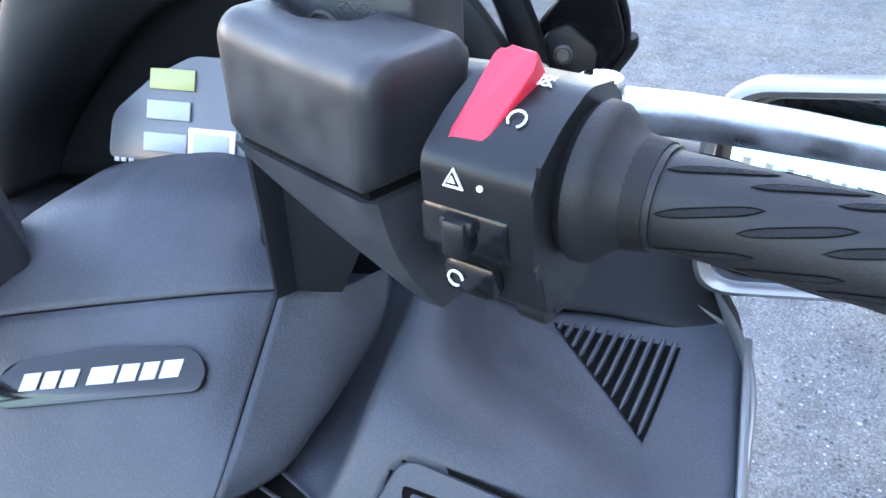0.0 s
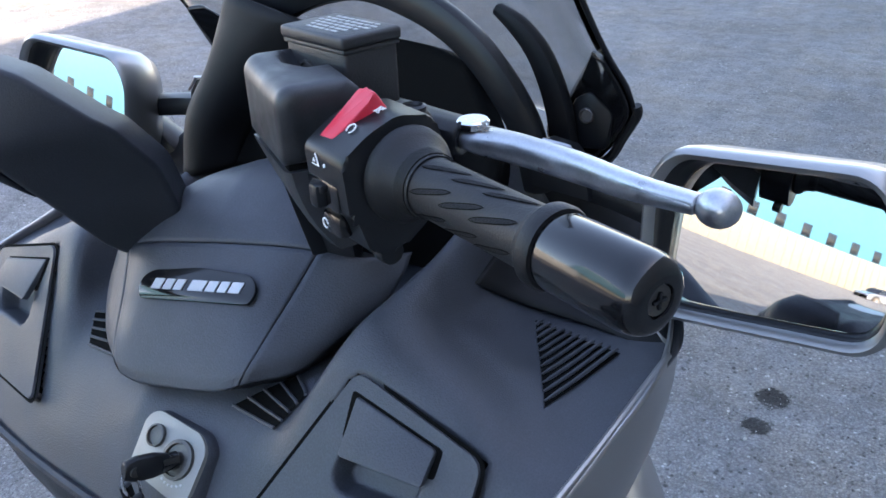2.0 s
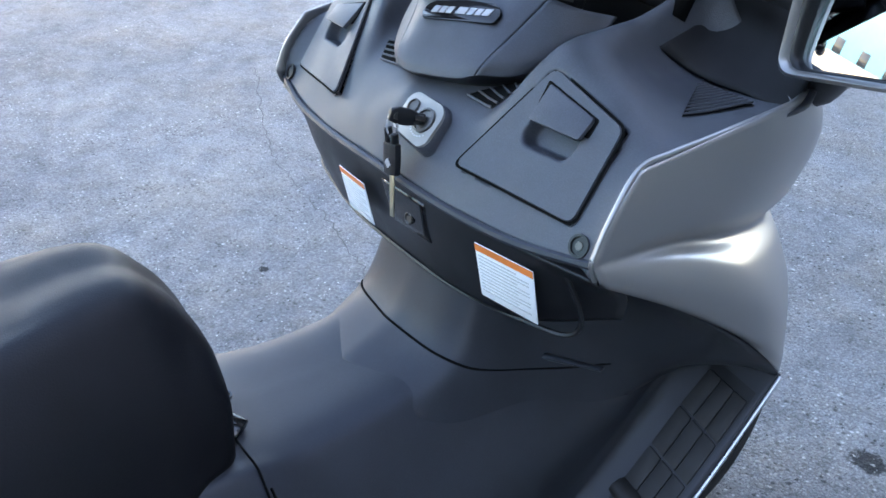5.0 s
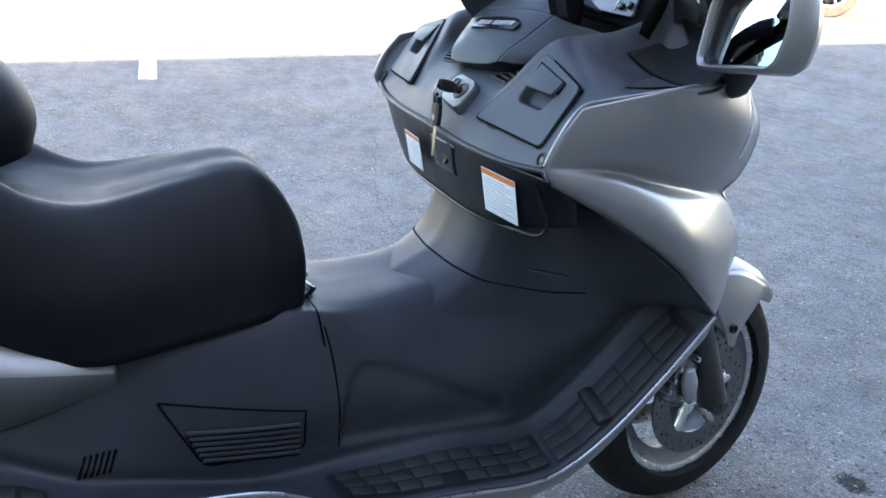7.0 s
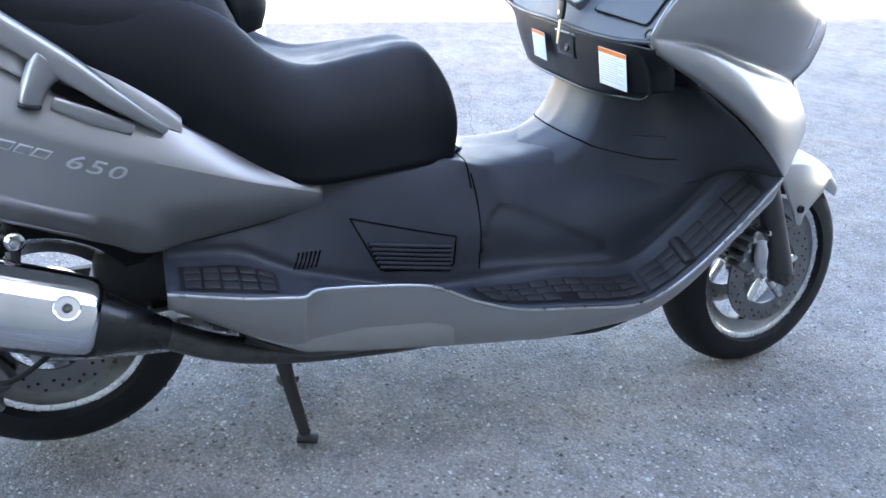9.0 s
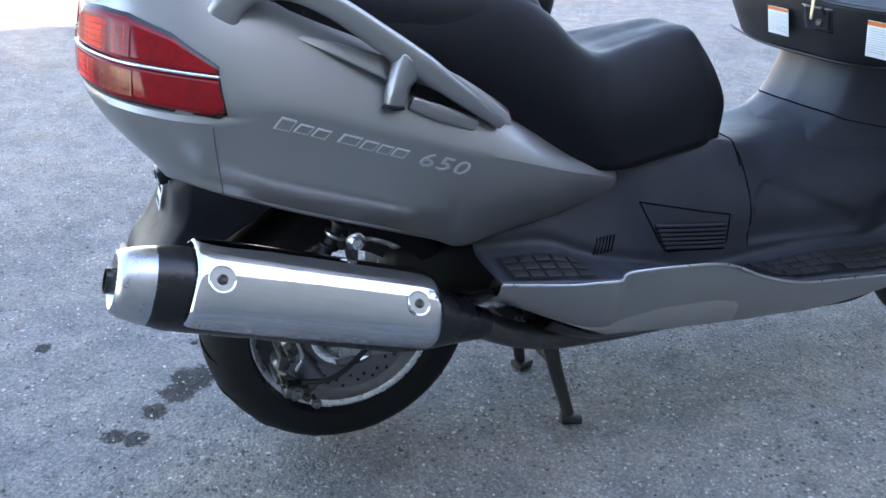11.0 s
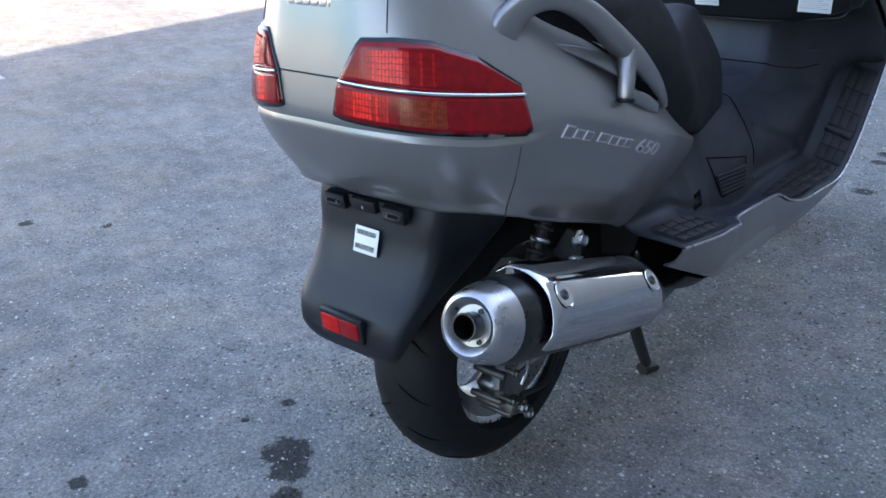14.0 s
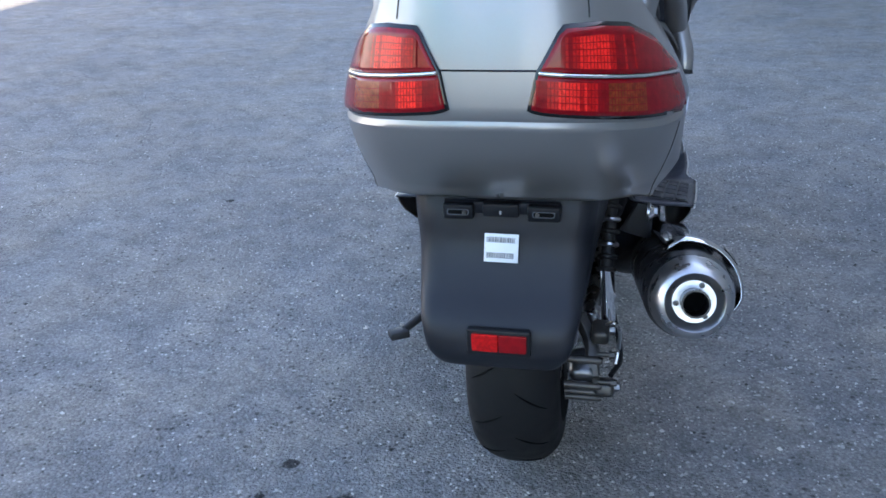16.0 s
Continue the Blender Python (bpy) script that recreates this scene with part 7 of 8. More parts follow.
rows = []
for x, r in ((0.096, 0.072), (0.104, 0.0765), (0.140, 0.078), (0.27, 0.079), (0.43, 0.077), (0.482, 0.074), (0.497, 0.066)):
    lo, hi = (-22, 116)
    skew = 0.02 if x < 0.106 else 0.0
    rows.append([shield_pt(x + skew * (0.5 - abs((d - lo) / (hi - lo) - 0.5)) * 0.6, d, r - (0.006 if d in (lo, hi) else 0)) for d in np.linspace(lo, hi, 9)])
hs = bike("heat_shield", sheet(rows, 40, 40), mat("shield_chrome", (0.60, 0.60, 0.62), 0.07, metal=1.0, vary=0.05, wear=0.05, wear_size=0.03, grain=0.00003, grain_size=0.02), "polished chrome heat shield", thick=0.002, smooth=60)
for x in (0.134, 0.447):
    c = shield_pt(x, 38, 0.0795)
    n = (c - shield_pt(x, 38, 0.0)).normalized()
    m = basis(c, n, EX1 - EX0)
    bike("screw_dish", lathe([(0.0006, 0.0205), (0.0016, 0.0195), (-0.0015, 0.012), (-0.003, 0.0), (-0.004, 0.0), (-0.004, 0.0205)], m, 28, closed=False), CHROME, "dished screw seat", hs)
    bike("screw", lathe([(-0.002, 0.0), (-0.002, 0.0085), (0.003, 0.0075), (0.004, 0.0055), (0.002, 0.0035), (0.002, 0.0)], m, 20, closed=False), STEEL, "steel button-head screw", hs)
bike("exhaust_pipe", tube([EM @ Vector((0.60, 0, 0)), (0.20, 0.42, 0.285), (0.15, 0.55, 0.235), (0.12, 0.75, 0.215), (0.10, 0.95, 0.215)], 0.025, 14, 26), STEEL, "dark exhaust pipe")

# -- rear suspension, brake and frame --
DARK = mat("grimy_black_steel", (0.016, 0.015, 0.015), 0.6, vary=0.35, grain=0.0003, grain_size=0.003, wear=0.1, wear_size=0.03)
bike("inner_rear_guard", sheet([[(0.0, 0.42, 0.34), (0.13, 0.42, 0.35), (0.175, 0.40, 0.44), (0.16, 0.36, 0.52)], [(0.0, 0.40, 0.50), (0.12, 0.38, 0.50), (0.15, 0.34, 0.53), (0.15, 0.28, 0.56)], [(0.0, 0.20, 0.585), (0.10, 0.20, 0.585), (0.14, 0.18, 0.59), (0.15, 0.16, 0.60)], [(0.0, -0.05, 0.60), (0.10, -0.05, 0.60), (0.14, -0.05, 0.605), (0.15, -0.05, 0.61)]], 18, 20, mirror=True, flip=True), DARK, "black inner rear mudguard", thick=-0.003)
for sgn in (1, -1):
    g = sweep([(0.115, 0.10, 0.285), (0.125, 0.28, 0.29), (0.11, 0.50, 0.30)], [(0.016, 0.035), (0.02, 0.04), (0.02, 0.05)], 16, 14, 4)
    bike("swing_arm", g if sgn > 0 else flipped(g), CAST if sgn > 0 else DARK, "cast alloy swing arm")
    g = tube([(0.150, 0.108, 0.545), (0.148, 0.090, 0.51), (0.146, 0.065, 0.46), (0.145, 0.05, 0.43)], 0.011, 12)
    sh = bike("shock_absorber", g if sgn > 0 else flipped(g), DARK, "rear shock absorber with a chrome tube")
    for k in range(7):
        f = k / 6
        c = Vector((0.150, 0.108, 0.545)).lerp(Vector((0.145, 0.050, 0.43)), f)
        g = lathe([(-0.0045, 0.014), (-0.002, 0.0175), (0.002, 0.0175), (0.0045, 0.014)], basis(c, (-0.02, -0.45, -0.89), (1, 0, 0)), 18)
        # dark spring; coils 2 and 4 are bright metal as painted highlights
        bike("spring_coil", g if sgn > 0 else flipped(g), ALU if k in (2, 4) else DARK, parent=sh)
    g = tube([(0.146, 0.05, 0.435), (0.152, 0.047, 0.335)], 0.0125, 16)
    bike("damper_tube", g if sgn > 0 else flipped(g), CHROME, "chrome damper tube", parent=sh)
bike("mount_plate", sweep([(0.190, 0.105, 0.475), (0.205, 0.107, 0.53)], [(0.006, 0.028), (0.006, 0.014)], 5, 12, 4, up=(1, 0, 0)), DARK, "black mounting plate")
mb = bike("mount_bolt", lathe([(0, 0), (0, 0.016), (0.004, 0.016), (0.007, 0.012), (0.012, 0.009), (0.012, 0)], Matrix.Translation((0.208, 0.108, 0.516)), 24, closed=False), CAST, "large steel mounting bolt")
bike("bolt_hex", lathe([(0.011, 0), (0.011, 0.009), (0.019, 0.009), (0.020, 0.006), (0.016, 0.005), (0.016, 0)], Matrix.Translation((0.206, 0.108, 0.516)), 6, closed=False), ALU, parent=mb)


def brake_disc(m, r0, r1, x, name="brake_disc", holes=30):
    d = bike(name, lathe([(x - 0.0025, r0), (x - 0.0025, r1), (x + 0.0025, r1), (x + 0.0025, r0)], m, 56), DISC, "drilled steel brake disc")
    for ring, rr in enumerate((0.80, 0.90)):
        for k in range(holes):
            a = 2 * math.pi * (k + 0.5 * ring) / holes
            rad = r1 * (rr + 0.03 * (k % 3))
            b = lathe([(x - 0.0029, 0), (x - 0.0029, 0.0034), (x + 0.0029, 0.0034), (x + 0.0029, 0)], m @ Matrix.Translation((0, rad * math.cos(a), rad * math.sin(a))), 8, closed=False)
            bike("disc_hole", b, GLOSS, parent=d, smooth=0)
    return d


RW, FW = Matrix.Translation((0, 0.128, 0.285)), WSM @ Matrix.Translation((0, 1.745, 0.262))
brake_disc(RW, 0.075, 0.122, 0.082, holes=24)
for x in (0.068, -0.068):
    d = brake_disc(FW, 0.085, 0.132, x, holes=26)
    for k in range(5):
        a = 2 * math.pi * k / 5
        bike("disc_carrier", tube([FW @ Vector((x * 0.95, 0.03 * math.cos(a), 0.03 * math.sin(a))), FW @ Vector((x, 0.088 * math.cos(a + 0.3), 0.088 * math.sin(a + 0.3)))], 0.009, 8, 4), CAST, parent=d)


DARKCAST = mat("grey_cast_alloy", (0.20, 0.20, 0.205), 0.36, metal=1.0, vary=0.25, grain=0.0002, grain_size=0.0015, wear=0.1, wear_size=0.02)


def caliper(m, name, label, body=None, pin=None):
    c = bike(name, merge(rbox(0.045, 0.055, 0.10, 0.012, m, 3), rbox(0.05, 0.03, 0.05, 0.008, m @ pose(0.0, -0.02, 0.0), 2)), body or CAST, label)
    for dy, dz, r in ((-0.034, 0.022, 0.0065), (-0.034, -0.004, 0.0065), (-0.034, -0.028, 0.0065), (0.0, 0.054, 0.0070)):
        bike("caliper_pin", lathe([(-0.03, 0), (-0.03, r), (0.03, r), (0.034, r * 0.7), (0.034, 0)], m @ Matrix.Translation((0, dy, dz)), 14, closed=False), pin or ALU, parent=c)
    return c


caliper(FW @ pose(0.095, -0.112, 0.075, -28), "front_caliper", "grey twin-piston front brake caliper", DARKCAST)
caliper(FW @ pose(-0.095, -0.112, 0.075, -28), "front_caliper", "grey twin-piston front brake caliper", DARKCAST)
bike("caliper_cover", sweep([FW @ Vector((0.128, -0.112, 0.108)), FW @ Vector((0.130, -0.108, 0.078)), FW @ Vector((0.130, -0.101, 0.042))], [(0.012, 0.008), (0.019, 0.010), (0.013, 0.008)], 12, 18, 2.4, up=(1, 0, 0)), mat("pale_grey_alloy", (0.40, 0.41, 0.43), 0.4, metal=0.5, vary=0.08), "pale grey oval caliper body")
rc = caliper(RW @ pose(0.112, -0.105, -0.045, 35), "rear_caliper", "cast alloy rear brake caliper with bolts", DARKCAST, STEEL)
rb = bike("rear_caliper_bracket", merge(sweep([(0.10, 0.06, 0.335), (0.125, 0.02, 0.30), (0.13, -0.01, 0.25), (0.135, 0.03, 0.205)], [(0.012, 0.012)] * 4, 14, 10, 3), rbox(0.030, 0.040, 0.030, 0.008, pose(0.140, 0.020, 0.325, 20), 3), rbox(0.034, 0.046, 0.026, 0.008, pose(0.150, 0.010, 0.222, -15), 3)), STEEL, "dark cast bracket of the rear brake")
for x, y, z, r in ((0.158, 0.030, 0.325, 0.0085), (0.160, 0.004, 0.290, 0.0065), (0.170, 0.010, 0.224, 0.0085), (0.172, 0.026, 0.214, 0.0060), (0.165, -0.012, 0.245, 0.0060), (0.160, 0.045, 0.190, 0.0075)):
    bike("brake_bolt", merge(lathe([(-0.026, 0), (-0.026, r * 0.62), (-0.004, r * 0.62), (-0.004, r * 1.25), (0, r * 1.25), (0, 0)], Matrix.Translation((x, y, z)), 14, closed=False), lathe([(0, 0), (0, r), (0.006, r), (0.007, r * 0.7), (0.004, r * 0.5), (0.004, 0)], Matrix.Translation((x, y, z)), 6, closed=False)), STEEL if r < 0.007 else SPOKE, "hexagon bolt", rb)
bike("brake_pipe", tube([(0.150, 0.020, 0.340), (0.160, 0.005, 0.352), (0.172, 0.010, 0.335), (0.172, 0.020, 0.300), (0.168, 0.010, 0.270)], 0.0032, 8, 26), ALU, "bent bright brake pipe", rb)
bike("brake_hose", tube([(0.16, 0.02, 0.24), (0.175, 0.08, 0.25), (0.15, 0.18, 0.31), (0.12, 0.3, 0.34)], 0.005, 8), RUBBER, "black brake hose")
bike("rear_hub", lathe([(-0.09, 0), (-0.09, 0.05), (-0.05, 0.075), (0.06, 0.075), (0.09, 0.055), (0.105, 0.03), (0.105, 0)], RW, 32, closed=False), CAST, "cast alloy rear hub")
eng = bike("engine_block", merge(rbox(0.26, 0.42, 0.16, 0.04, pose(-0.01, 0.62, 0.28), 3), rbox(0.20, 0.3, 0.12, 0.03, pose(-0.02, 0.36, 0.37), 3)), DARK, "dark engine and gearbox under the step board")
# radiator side: closes the dark space behind the front wheel
bike("front_bulkhead", sheet([[(0, 1.36, 0.30), (0.15, 1.36, 0.30), (0.24, 1.34, 0.33)], [(0, 1.46, 0.45), (0.15, 1.45, 0.45), (0.25, 1.43, 0.47)], [(0, 1.55, 0.60), (0.15, 1.54, 0.60), (0.25, 1.52, 0.60)], [(0, 1.60, 0.72), (0.12, 1.60, 0.72), (0.22, 1.58, 0.72)]], 14, 14, mirror=True), DARK, "black bulkhead behind the front wheel", thick=0.004)

# -- centre stand --
for sgn in (1, -1):
    g = sweep([(0.075, 0.545, 0.215), (0.095, 0.565, 0.12), (0.118, 0.592, 0.018)], [(0.013, 0.017), (0.012, 0.014), (0.011, 0.012)], 14, 14, 3, up=(0, 1, 0))
    cs = bike("centre_stand_leg", g if sgn > 0 else flipped(g), DARK, "black steel centre stand leg")
    g = sweep([(0.112, 0.578, 0.011), (0.126, 0.618, 0.009)], [(0.018, 0.010), (0.016, 0.008)], 6, 12, 4)
    bike("stand_foot", g if sgn > 0 else flipped(g), DARK, "worn flat stand foot", cs)
bike("stand_bar", tube([(-0.09, 0.56, 0.14), (0.09, 0.56, 0.14)], 0.012, 12), DARK, "cross bar of the centre stand")
bike("side_stand", tube([(-0.13, 0.72, 0.20), (-0.25, 0.60, 0.10), (-0.345, 0.49, 0.045)], [0.013, 0.012, 0.010], 12), DARK, "black side stand, folded up")
bike("side_stand_foot", rbox(0.05, 0.035, 0.02, 0.006, pose(-0.357, 0.475, 0.040, 0, 0, 30)), DARK, "side stand foot")

# -- passenger and rider foot rubbers --
def floor_at(y, u):
    rows = FLOOR if y < 1.08 else FLOOR2
    ys = [r[0] for r in rows]
    f = lambda c: float(np.interp(y, ys, [r[c] for r in rows]))
    xi, zi, xo, zo = f(6) + 0.012, f(7), f(8), f(9)
    x = xi + (xo - xi) * u
    hit, _, _, _ = STEP_T.ray_cast(Vector((x, y, zi + 0.12)), Vector((0, 0, -1)))
    return hit or Vector((x, y, zi + (zo - zi) * u))


def block(y0, y1, u0, u1, lift, name="tread_block", sgn=1):
    c = [floor_at(y0, u0), floor_at(y0, u1), floor_at(y1, u1), floor_at(y1, u0)]
    m = basis(sum(c, Vector()) / 4, c[1] - c[0] + c[2] - c[3], c[3] - c[0] + c[2] - c[1])
    q = [tuple((m.inverted() @ p).xy) for p in c]
    g = prism(rounded(q, 0.003, 2), 0.006, m @ pose(0, 0, lift), 0.0015, 2)
    return g if sgn > 0 else flipped(g)


def strip(y0, y1, u0, u1, lift, sgn=1, n=14):
    bm = bmesh.new()
    V = [[bm.verts.new(floor_at(y0 + (y1 - y0) * i / n, u0 + (u1 - u0) * j / 4) + Vector((0, 0, lift))) for j in range(5)] for i in range(n + 1)]
    for i in range(n):
        for j in range(4):
            bm.faces.new((V[i][j], V[i][j + 1], V[i + 1][j + 1], V[i + 1][j]))
    return bm if sgn > 0 else flipped(bm)


MATR = mat("foot_rubber", (0.0065, 0.0068, 0.0078), 0.6, vary=0.3, grain=0.0002, grain_size=0.0015, wear=0.1, wear_size=0.02)
for sgn in (1, -1):
    pad = bike("pillion_foot_rubber", strip(0.352, 0.512, 0.18, 0.90, 0.0016, sgn), SATIN, "black rubber foot pad with raised blocks")
    for i in range(5):
        for j in range(3):
            bike("tread_block", block(0.360 + 0.030 * i, 0.386 + 0.030 * i, 0.22 + 0.22 * j, 0.41 + 0.22 * j, 0.0045, sgn=sgn), MATR, parent=pad)
    mat1 = bike("foot_rubber", strip(0.885, 1.08, 0.14, 0.86, 0.0016, sgn), SATIN, "black rubber foot mat with raised blocks")
    mat2 = bike("foot_rubber", strip(1.08, 1.235, 0.14, 0.86, 0.0016, sgn), SATIN, "black rubber foot mat with raised blocks")
    for i in range(9):
        for j in range(3):
            y0 = 0.895 + 0.037 * i + 0.006 * j
            if y0 + 0.031 < 1.235 and not (y0 < 1.08 < y0 + 0.031):
                bike("tread_block", block(y0, y0 + 0.035, 0.16 + 0.22 * j, 0.37 + 0.22 * j, 0.0042, sgn=sgn), MATR, parent=mat1 if y0 < 1.08 else mat2)
    mat3 = bike("toe_rubber", strip(1.245, 1.475, 0.16, 0.88, 0.0020, sgn), SATIN, "black rubber toe mat with raised blocks")
    for i in range(5):
        for j in range(3):
            y0 = 1.248 + 0.044 * i
            bike("tread_block", block(y0, y0 + 0.042, 0.17 + 0.23 * j, 0.395 + 0.23 * j, 0.0042, sgn=sgn), MATR, parent=mat3)
    g = sweep([floor_at(1.330, 0.14) + Vector((0, 0, 0.004)), floor_at(1.330, 0.86) + Vector((0, 0, 0.004))], [(0.015, 0.011)] * 2, 6, 18, 2.4)
    g = g if sgn > 0 else flipped(g)
    bike("toe_ridge", g, MATR, "raised rubber ridge", mat3)

# -- side panel vents and joints --
VC = [(0.655, 0.516), (0.862, 0.470), (0.860, 0.416), (0.850, 0.409), (0.722, 0.414), (0.707, 0.424)]
VCL = [(a[0] + (b[0] - a[0]) * k / 9, a[1] + (b[1] - a[1]) * k / 9) for a, b in zip(VC, VC[1:] + VC[:1]) for k in range(9)]
seam(STEP_T, VCL + [VCL[0]], 0.0016, 110, JOINT, "vent_outline")
for i in range(6):
    z0 = 0.468 - 0.0088 * i
    y0 = 0.690 + 0.0042 * i
    pts = [hug(STEP_T, y0 + (0.852 - y0) * k / 7, z0 - 0.028 * (k / 7) * 0.55, 0.0)[0] for k in range(8)]
    for sgn in (1, -1):
        bike("louvre", tube([(sgn * (p.x + 0.003), p.y, p.z) for p in pts], 0.0034, 8, smooth=False), PLASTIC, "side panel louvre")
        bike("louvre_gap", tube([(sgn * (p.x + 0.0015), p.y, p.z - 0.0050) for p in pts], 0.0024, 6, smooth=False), JOINT)
for i in range(6):
    y0 = 0.560 + 0.0078 * i
    p, n = hug(STEP_T, y0, 0.464, 0.0)
    q, _ = hug(STEP_T, y0 - 0.011, 0.436, 0.0)
    for sgn in (1, -1):
        bike("small_slot", tube([(sgn * p.x, p.y, p.z), (sgn * q.x, q.y, q.z)], 0.0024, 6, 4), JOINT)
seam(STEP_T, [(0.905, 0.575), (0.909, 0.55), (0.912, 0.52), (0.915, 0.45), (0.915, 0.40)], 0.0015)
over = []
for x in np.linspace(0.158, -0.158, 41):
    hit, _, _, _ = STEP_T.ray_cast(Vector((x, 0.893 + 0.10 * max(0.0, abs(x) - 0.08), 0.8)), Vector((0, 0, -1)))
    over.append(hit + Vector((0, 0, 0.0042)))
bike("panel_joint", tube(over, 0.0014, 5, smooth=False), JOINT)
bike("fuel_lid_hole", lathe([(-0.002, 0), (-0.002, 0.009), (0.0015, 0.009), (0.0015, 0.007), (-0.001, 0.006), (-0.001, 0)], basis((0.005, 0.908, 0.606), (0, 0, 1), (1, 0, 0)), 18, closed=False), GLOSS, "dark round hole in the tunnel lid")
bike("seat_latch", sweep([(0.035, 0.878, 0.612), (0.065, 0.905, 0.600)], [(0.02, 0.008), (0.016, 0.006)], 5, 10, 4), GLOSS, "black latch below the seat nose")
bike("hook_peg", sweep([(0.190, 1.222, 0.657), (0.258, 1.246, 0.671)], [(0.006, 0.003), (0.004, 0.002)], 5, 10, 3), PLASTIC, "black luggage hook")
BELLY_T = surface_of(named("belly_panel")[0])
ACCENT = mat("lighter_silver_paint", (0.38, 0.37, 0.35), 0.4, metal=0.65, vary=0.05, coat=0.4)
for sgn in (1, -1):
    bm = bmesh.new()
    grid = []
    for i in range(31):
        y = 0.475 + 0.372 * i / 30
        low = float(np.interp(y, [0.33, 0.38, 0.46, 0.56, 0.68, 0.92], [0.402, 0.380, 0.340, 0.295, 0.284, 0.268])) + 0.003
        top = float(np.interp(y, [0.475, 0.56, 0.66, 0.78, 0.832, 0.847], [low + 0.003, 0.326, 0.345, 0.344, 0.334, low + 0.006]))
        row = []
        for j in range(6):
            p, n = hug(BELLY_T, y, low + (max(top, low + 0.002) - low) * j / 5, 0.0022 if 0 < j < 5 else 0.0004)
            row.append(bm.verts.new((sgn * p.x, p.y, p.z)))
        grid.append(row)
    for r0, r1 in zip(grid, grid[1:]):
        for j in range(5):
            bm.faces.new((r0[j], r1[j], r1[j + 1], r0[j + 1]))
    bmesh.ops.recalc_face_normals(bm, faces=bm.faces)
    bike("belly_accent", bm, ACCENT, "lighter silver accent on the belly panel", smooth=50)

# -- front fork, fender, nose --
for sgn in (1, -1):
    top, low = WSM @ Vector((sgn * 0.100, 1.600, 0.62)), WSM @ Vector((sgn * 0.100, 1.752, 0.262))
    fk = bike("fork_leg", tube([top, top.lerp(low, 0.5), low], [0.022, 0.028, 0.030], 18), mat("dark_grey_fork", (0.05, 0.05, 0.052), 0.42, metal=0.3, vary=0.1) if sgn > 0 else bpy.data.materials["dark_grey_fork"], "dark grey front fork leg")
    bike("axle_clamp", lathe([(-0.022, 0), (-0.022, 0.024), (0.022, 0.024), (0.026, 0.018), (0.026, 0)], Matrix.Translation(low) @ WSM.to_3x3().to_4x4(), 22, closed=False), bpy.data.materials["dark_grey_fork"], "dark axle clamp", fk)
    bike("axle_bolt", lathe([(0, 0), (0, 0.011), (0.006 * sgn, 0.011), (0.006 * sgn, 0)], Matrix.Translation(low) @ WSM.to_3x3().to_4x4() @ Matrix.Translation((0.026 * sgn, 0, 0)), 6, closed=False), STEEL, parent=fk)
fc = Vector((0, 1.745, 0.262))
rows = []
for deg, r, w, drop in ((38, 0.280, 0.040, 0.010), (44, 0.284, 0.060, 0.030), (52, 0.287, 0.070, 0.045), (64, 0.291, 0.078, 0.055), (82, 0.294, 0.082, 0.065), (105, 0.294, 0.080, 0.065), (135, 0.292, 0.070, 0.05)):
    a = radians(deg)
    c = fc + Vector((0, math.cos(a), math.sin(a))) * r
    inw = fc + Vector((0, math.cos(a), math.sin(a))) * (r - drop)
    inw2 = fc + Vector((0, math.cos(a), math.sin(a))) * (r - 0.3 * drop)
    rows.append([(0, c.y, c.z + 0.004), (w * 0.6, c.y, c.z), (w * 0.97, inw2.y, inw2.z), (w * 1.05, inw.y, inw.z)])
g = sheet(rows, 20, 36, mirror=True, flip=True)
g.transform(WSM)
fen = bike("front_mudguard", g, PAINT, "silver-grey painted front mudguard", thick=-0.003)
for sgn in (1, -1):
    g = sheet([[(0.080, 1.90, 0.485), (0.092, 1.79, 0.540), (0.098, 1.67, 0.545)], [(0.102, 1.845, 0.465), (0.116, 1.765, 0.490), (0.114, 1.69, 0.495)], [(0.128, 1.765, 0.425), (0.131, 1.745, 0.425), (0.129, 1.722, 0.43)], [(0.134, 1.748, 0.40), (0.135, 1.738, 0.398), (0.134, 1.730, 0.402)]], 12, 16)
    if sgn < 0:
        g = flipped(g)
    g.transform(WSM)
    bike("mudguard_ear", g, PAINT, "mudguard mounting ear", fen, thick=0.003)
    bike("ear_bolt", lathe([(-0.002, 0), (-0.002, 0.010), (0.003, 0.009), (0.003, 0.006), (0.0, 0.005), (0.0, 0)], WSM @ Matrix.Translation((sgn * 0.131, 1.742, 0.437)) @ Matrix.Diagonal((sgn, 1, 1, 1)), 18, closed=False), SATIN, "dark mudguard bolt", fen)
HEAD = glassy("headlight_glass", (0.75, 0.80, 0.85), 0.05, 0.6, 1.4)
g = sheet([[(0.205, 1.585, 0.930), (0.15, 1.625, 0.935), (0.08, 1.655, 0.94), (0, 1.665, 0.945)], [(0.205, 1.615, 0.872), (0.15, 1.655, 0.88), (0.08, 1.685, 0.885), (0, 1.695, 0.885)], [(0.195, 1.605, 0.80), (0.15, 1.645, 0.795), (0.08, 1.68, 0.79), (0, 1.695, 0.79)], [(0.18, 1.585, 0.762), (0.14, 1.625, 0.758), (0.08, 1.66, 0.755), (0, 1.675, 0.755)]], 20, 16, mirror=True, flip=True)
bike("headlight", g, HEAD, "clear headlight across the nose", thick=-0.004)
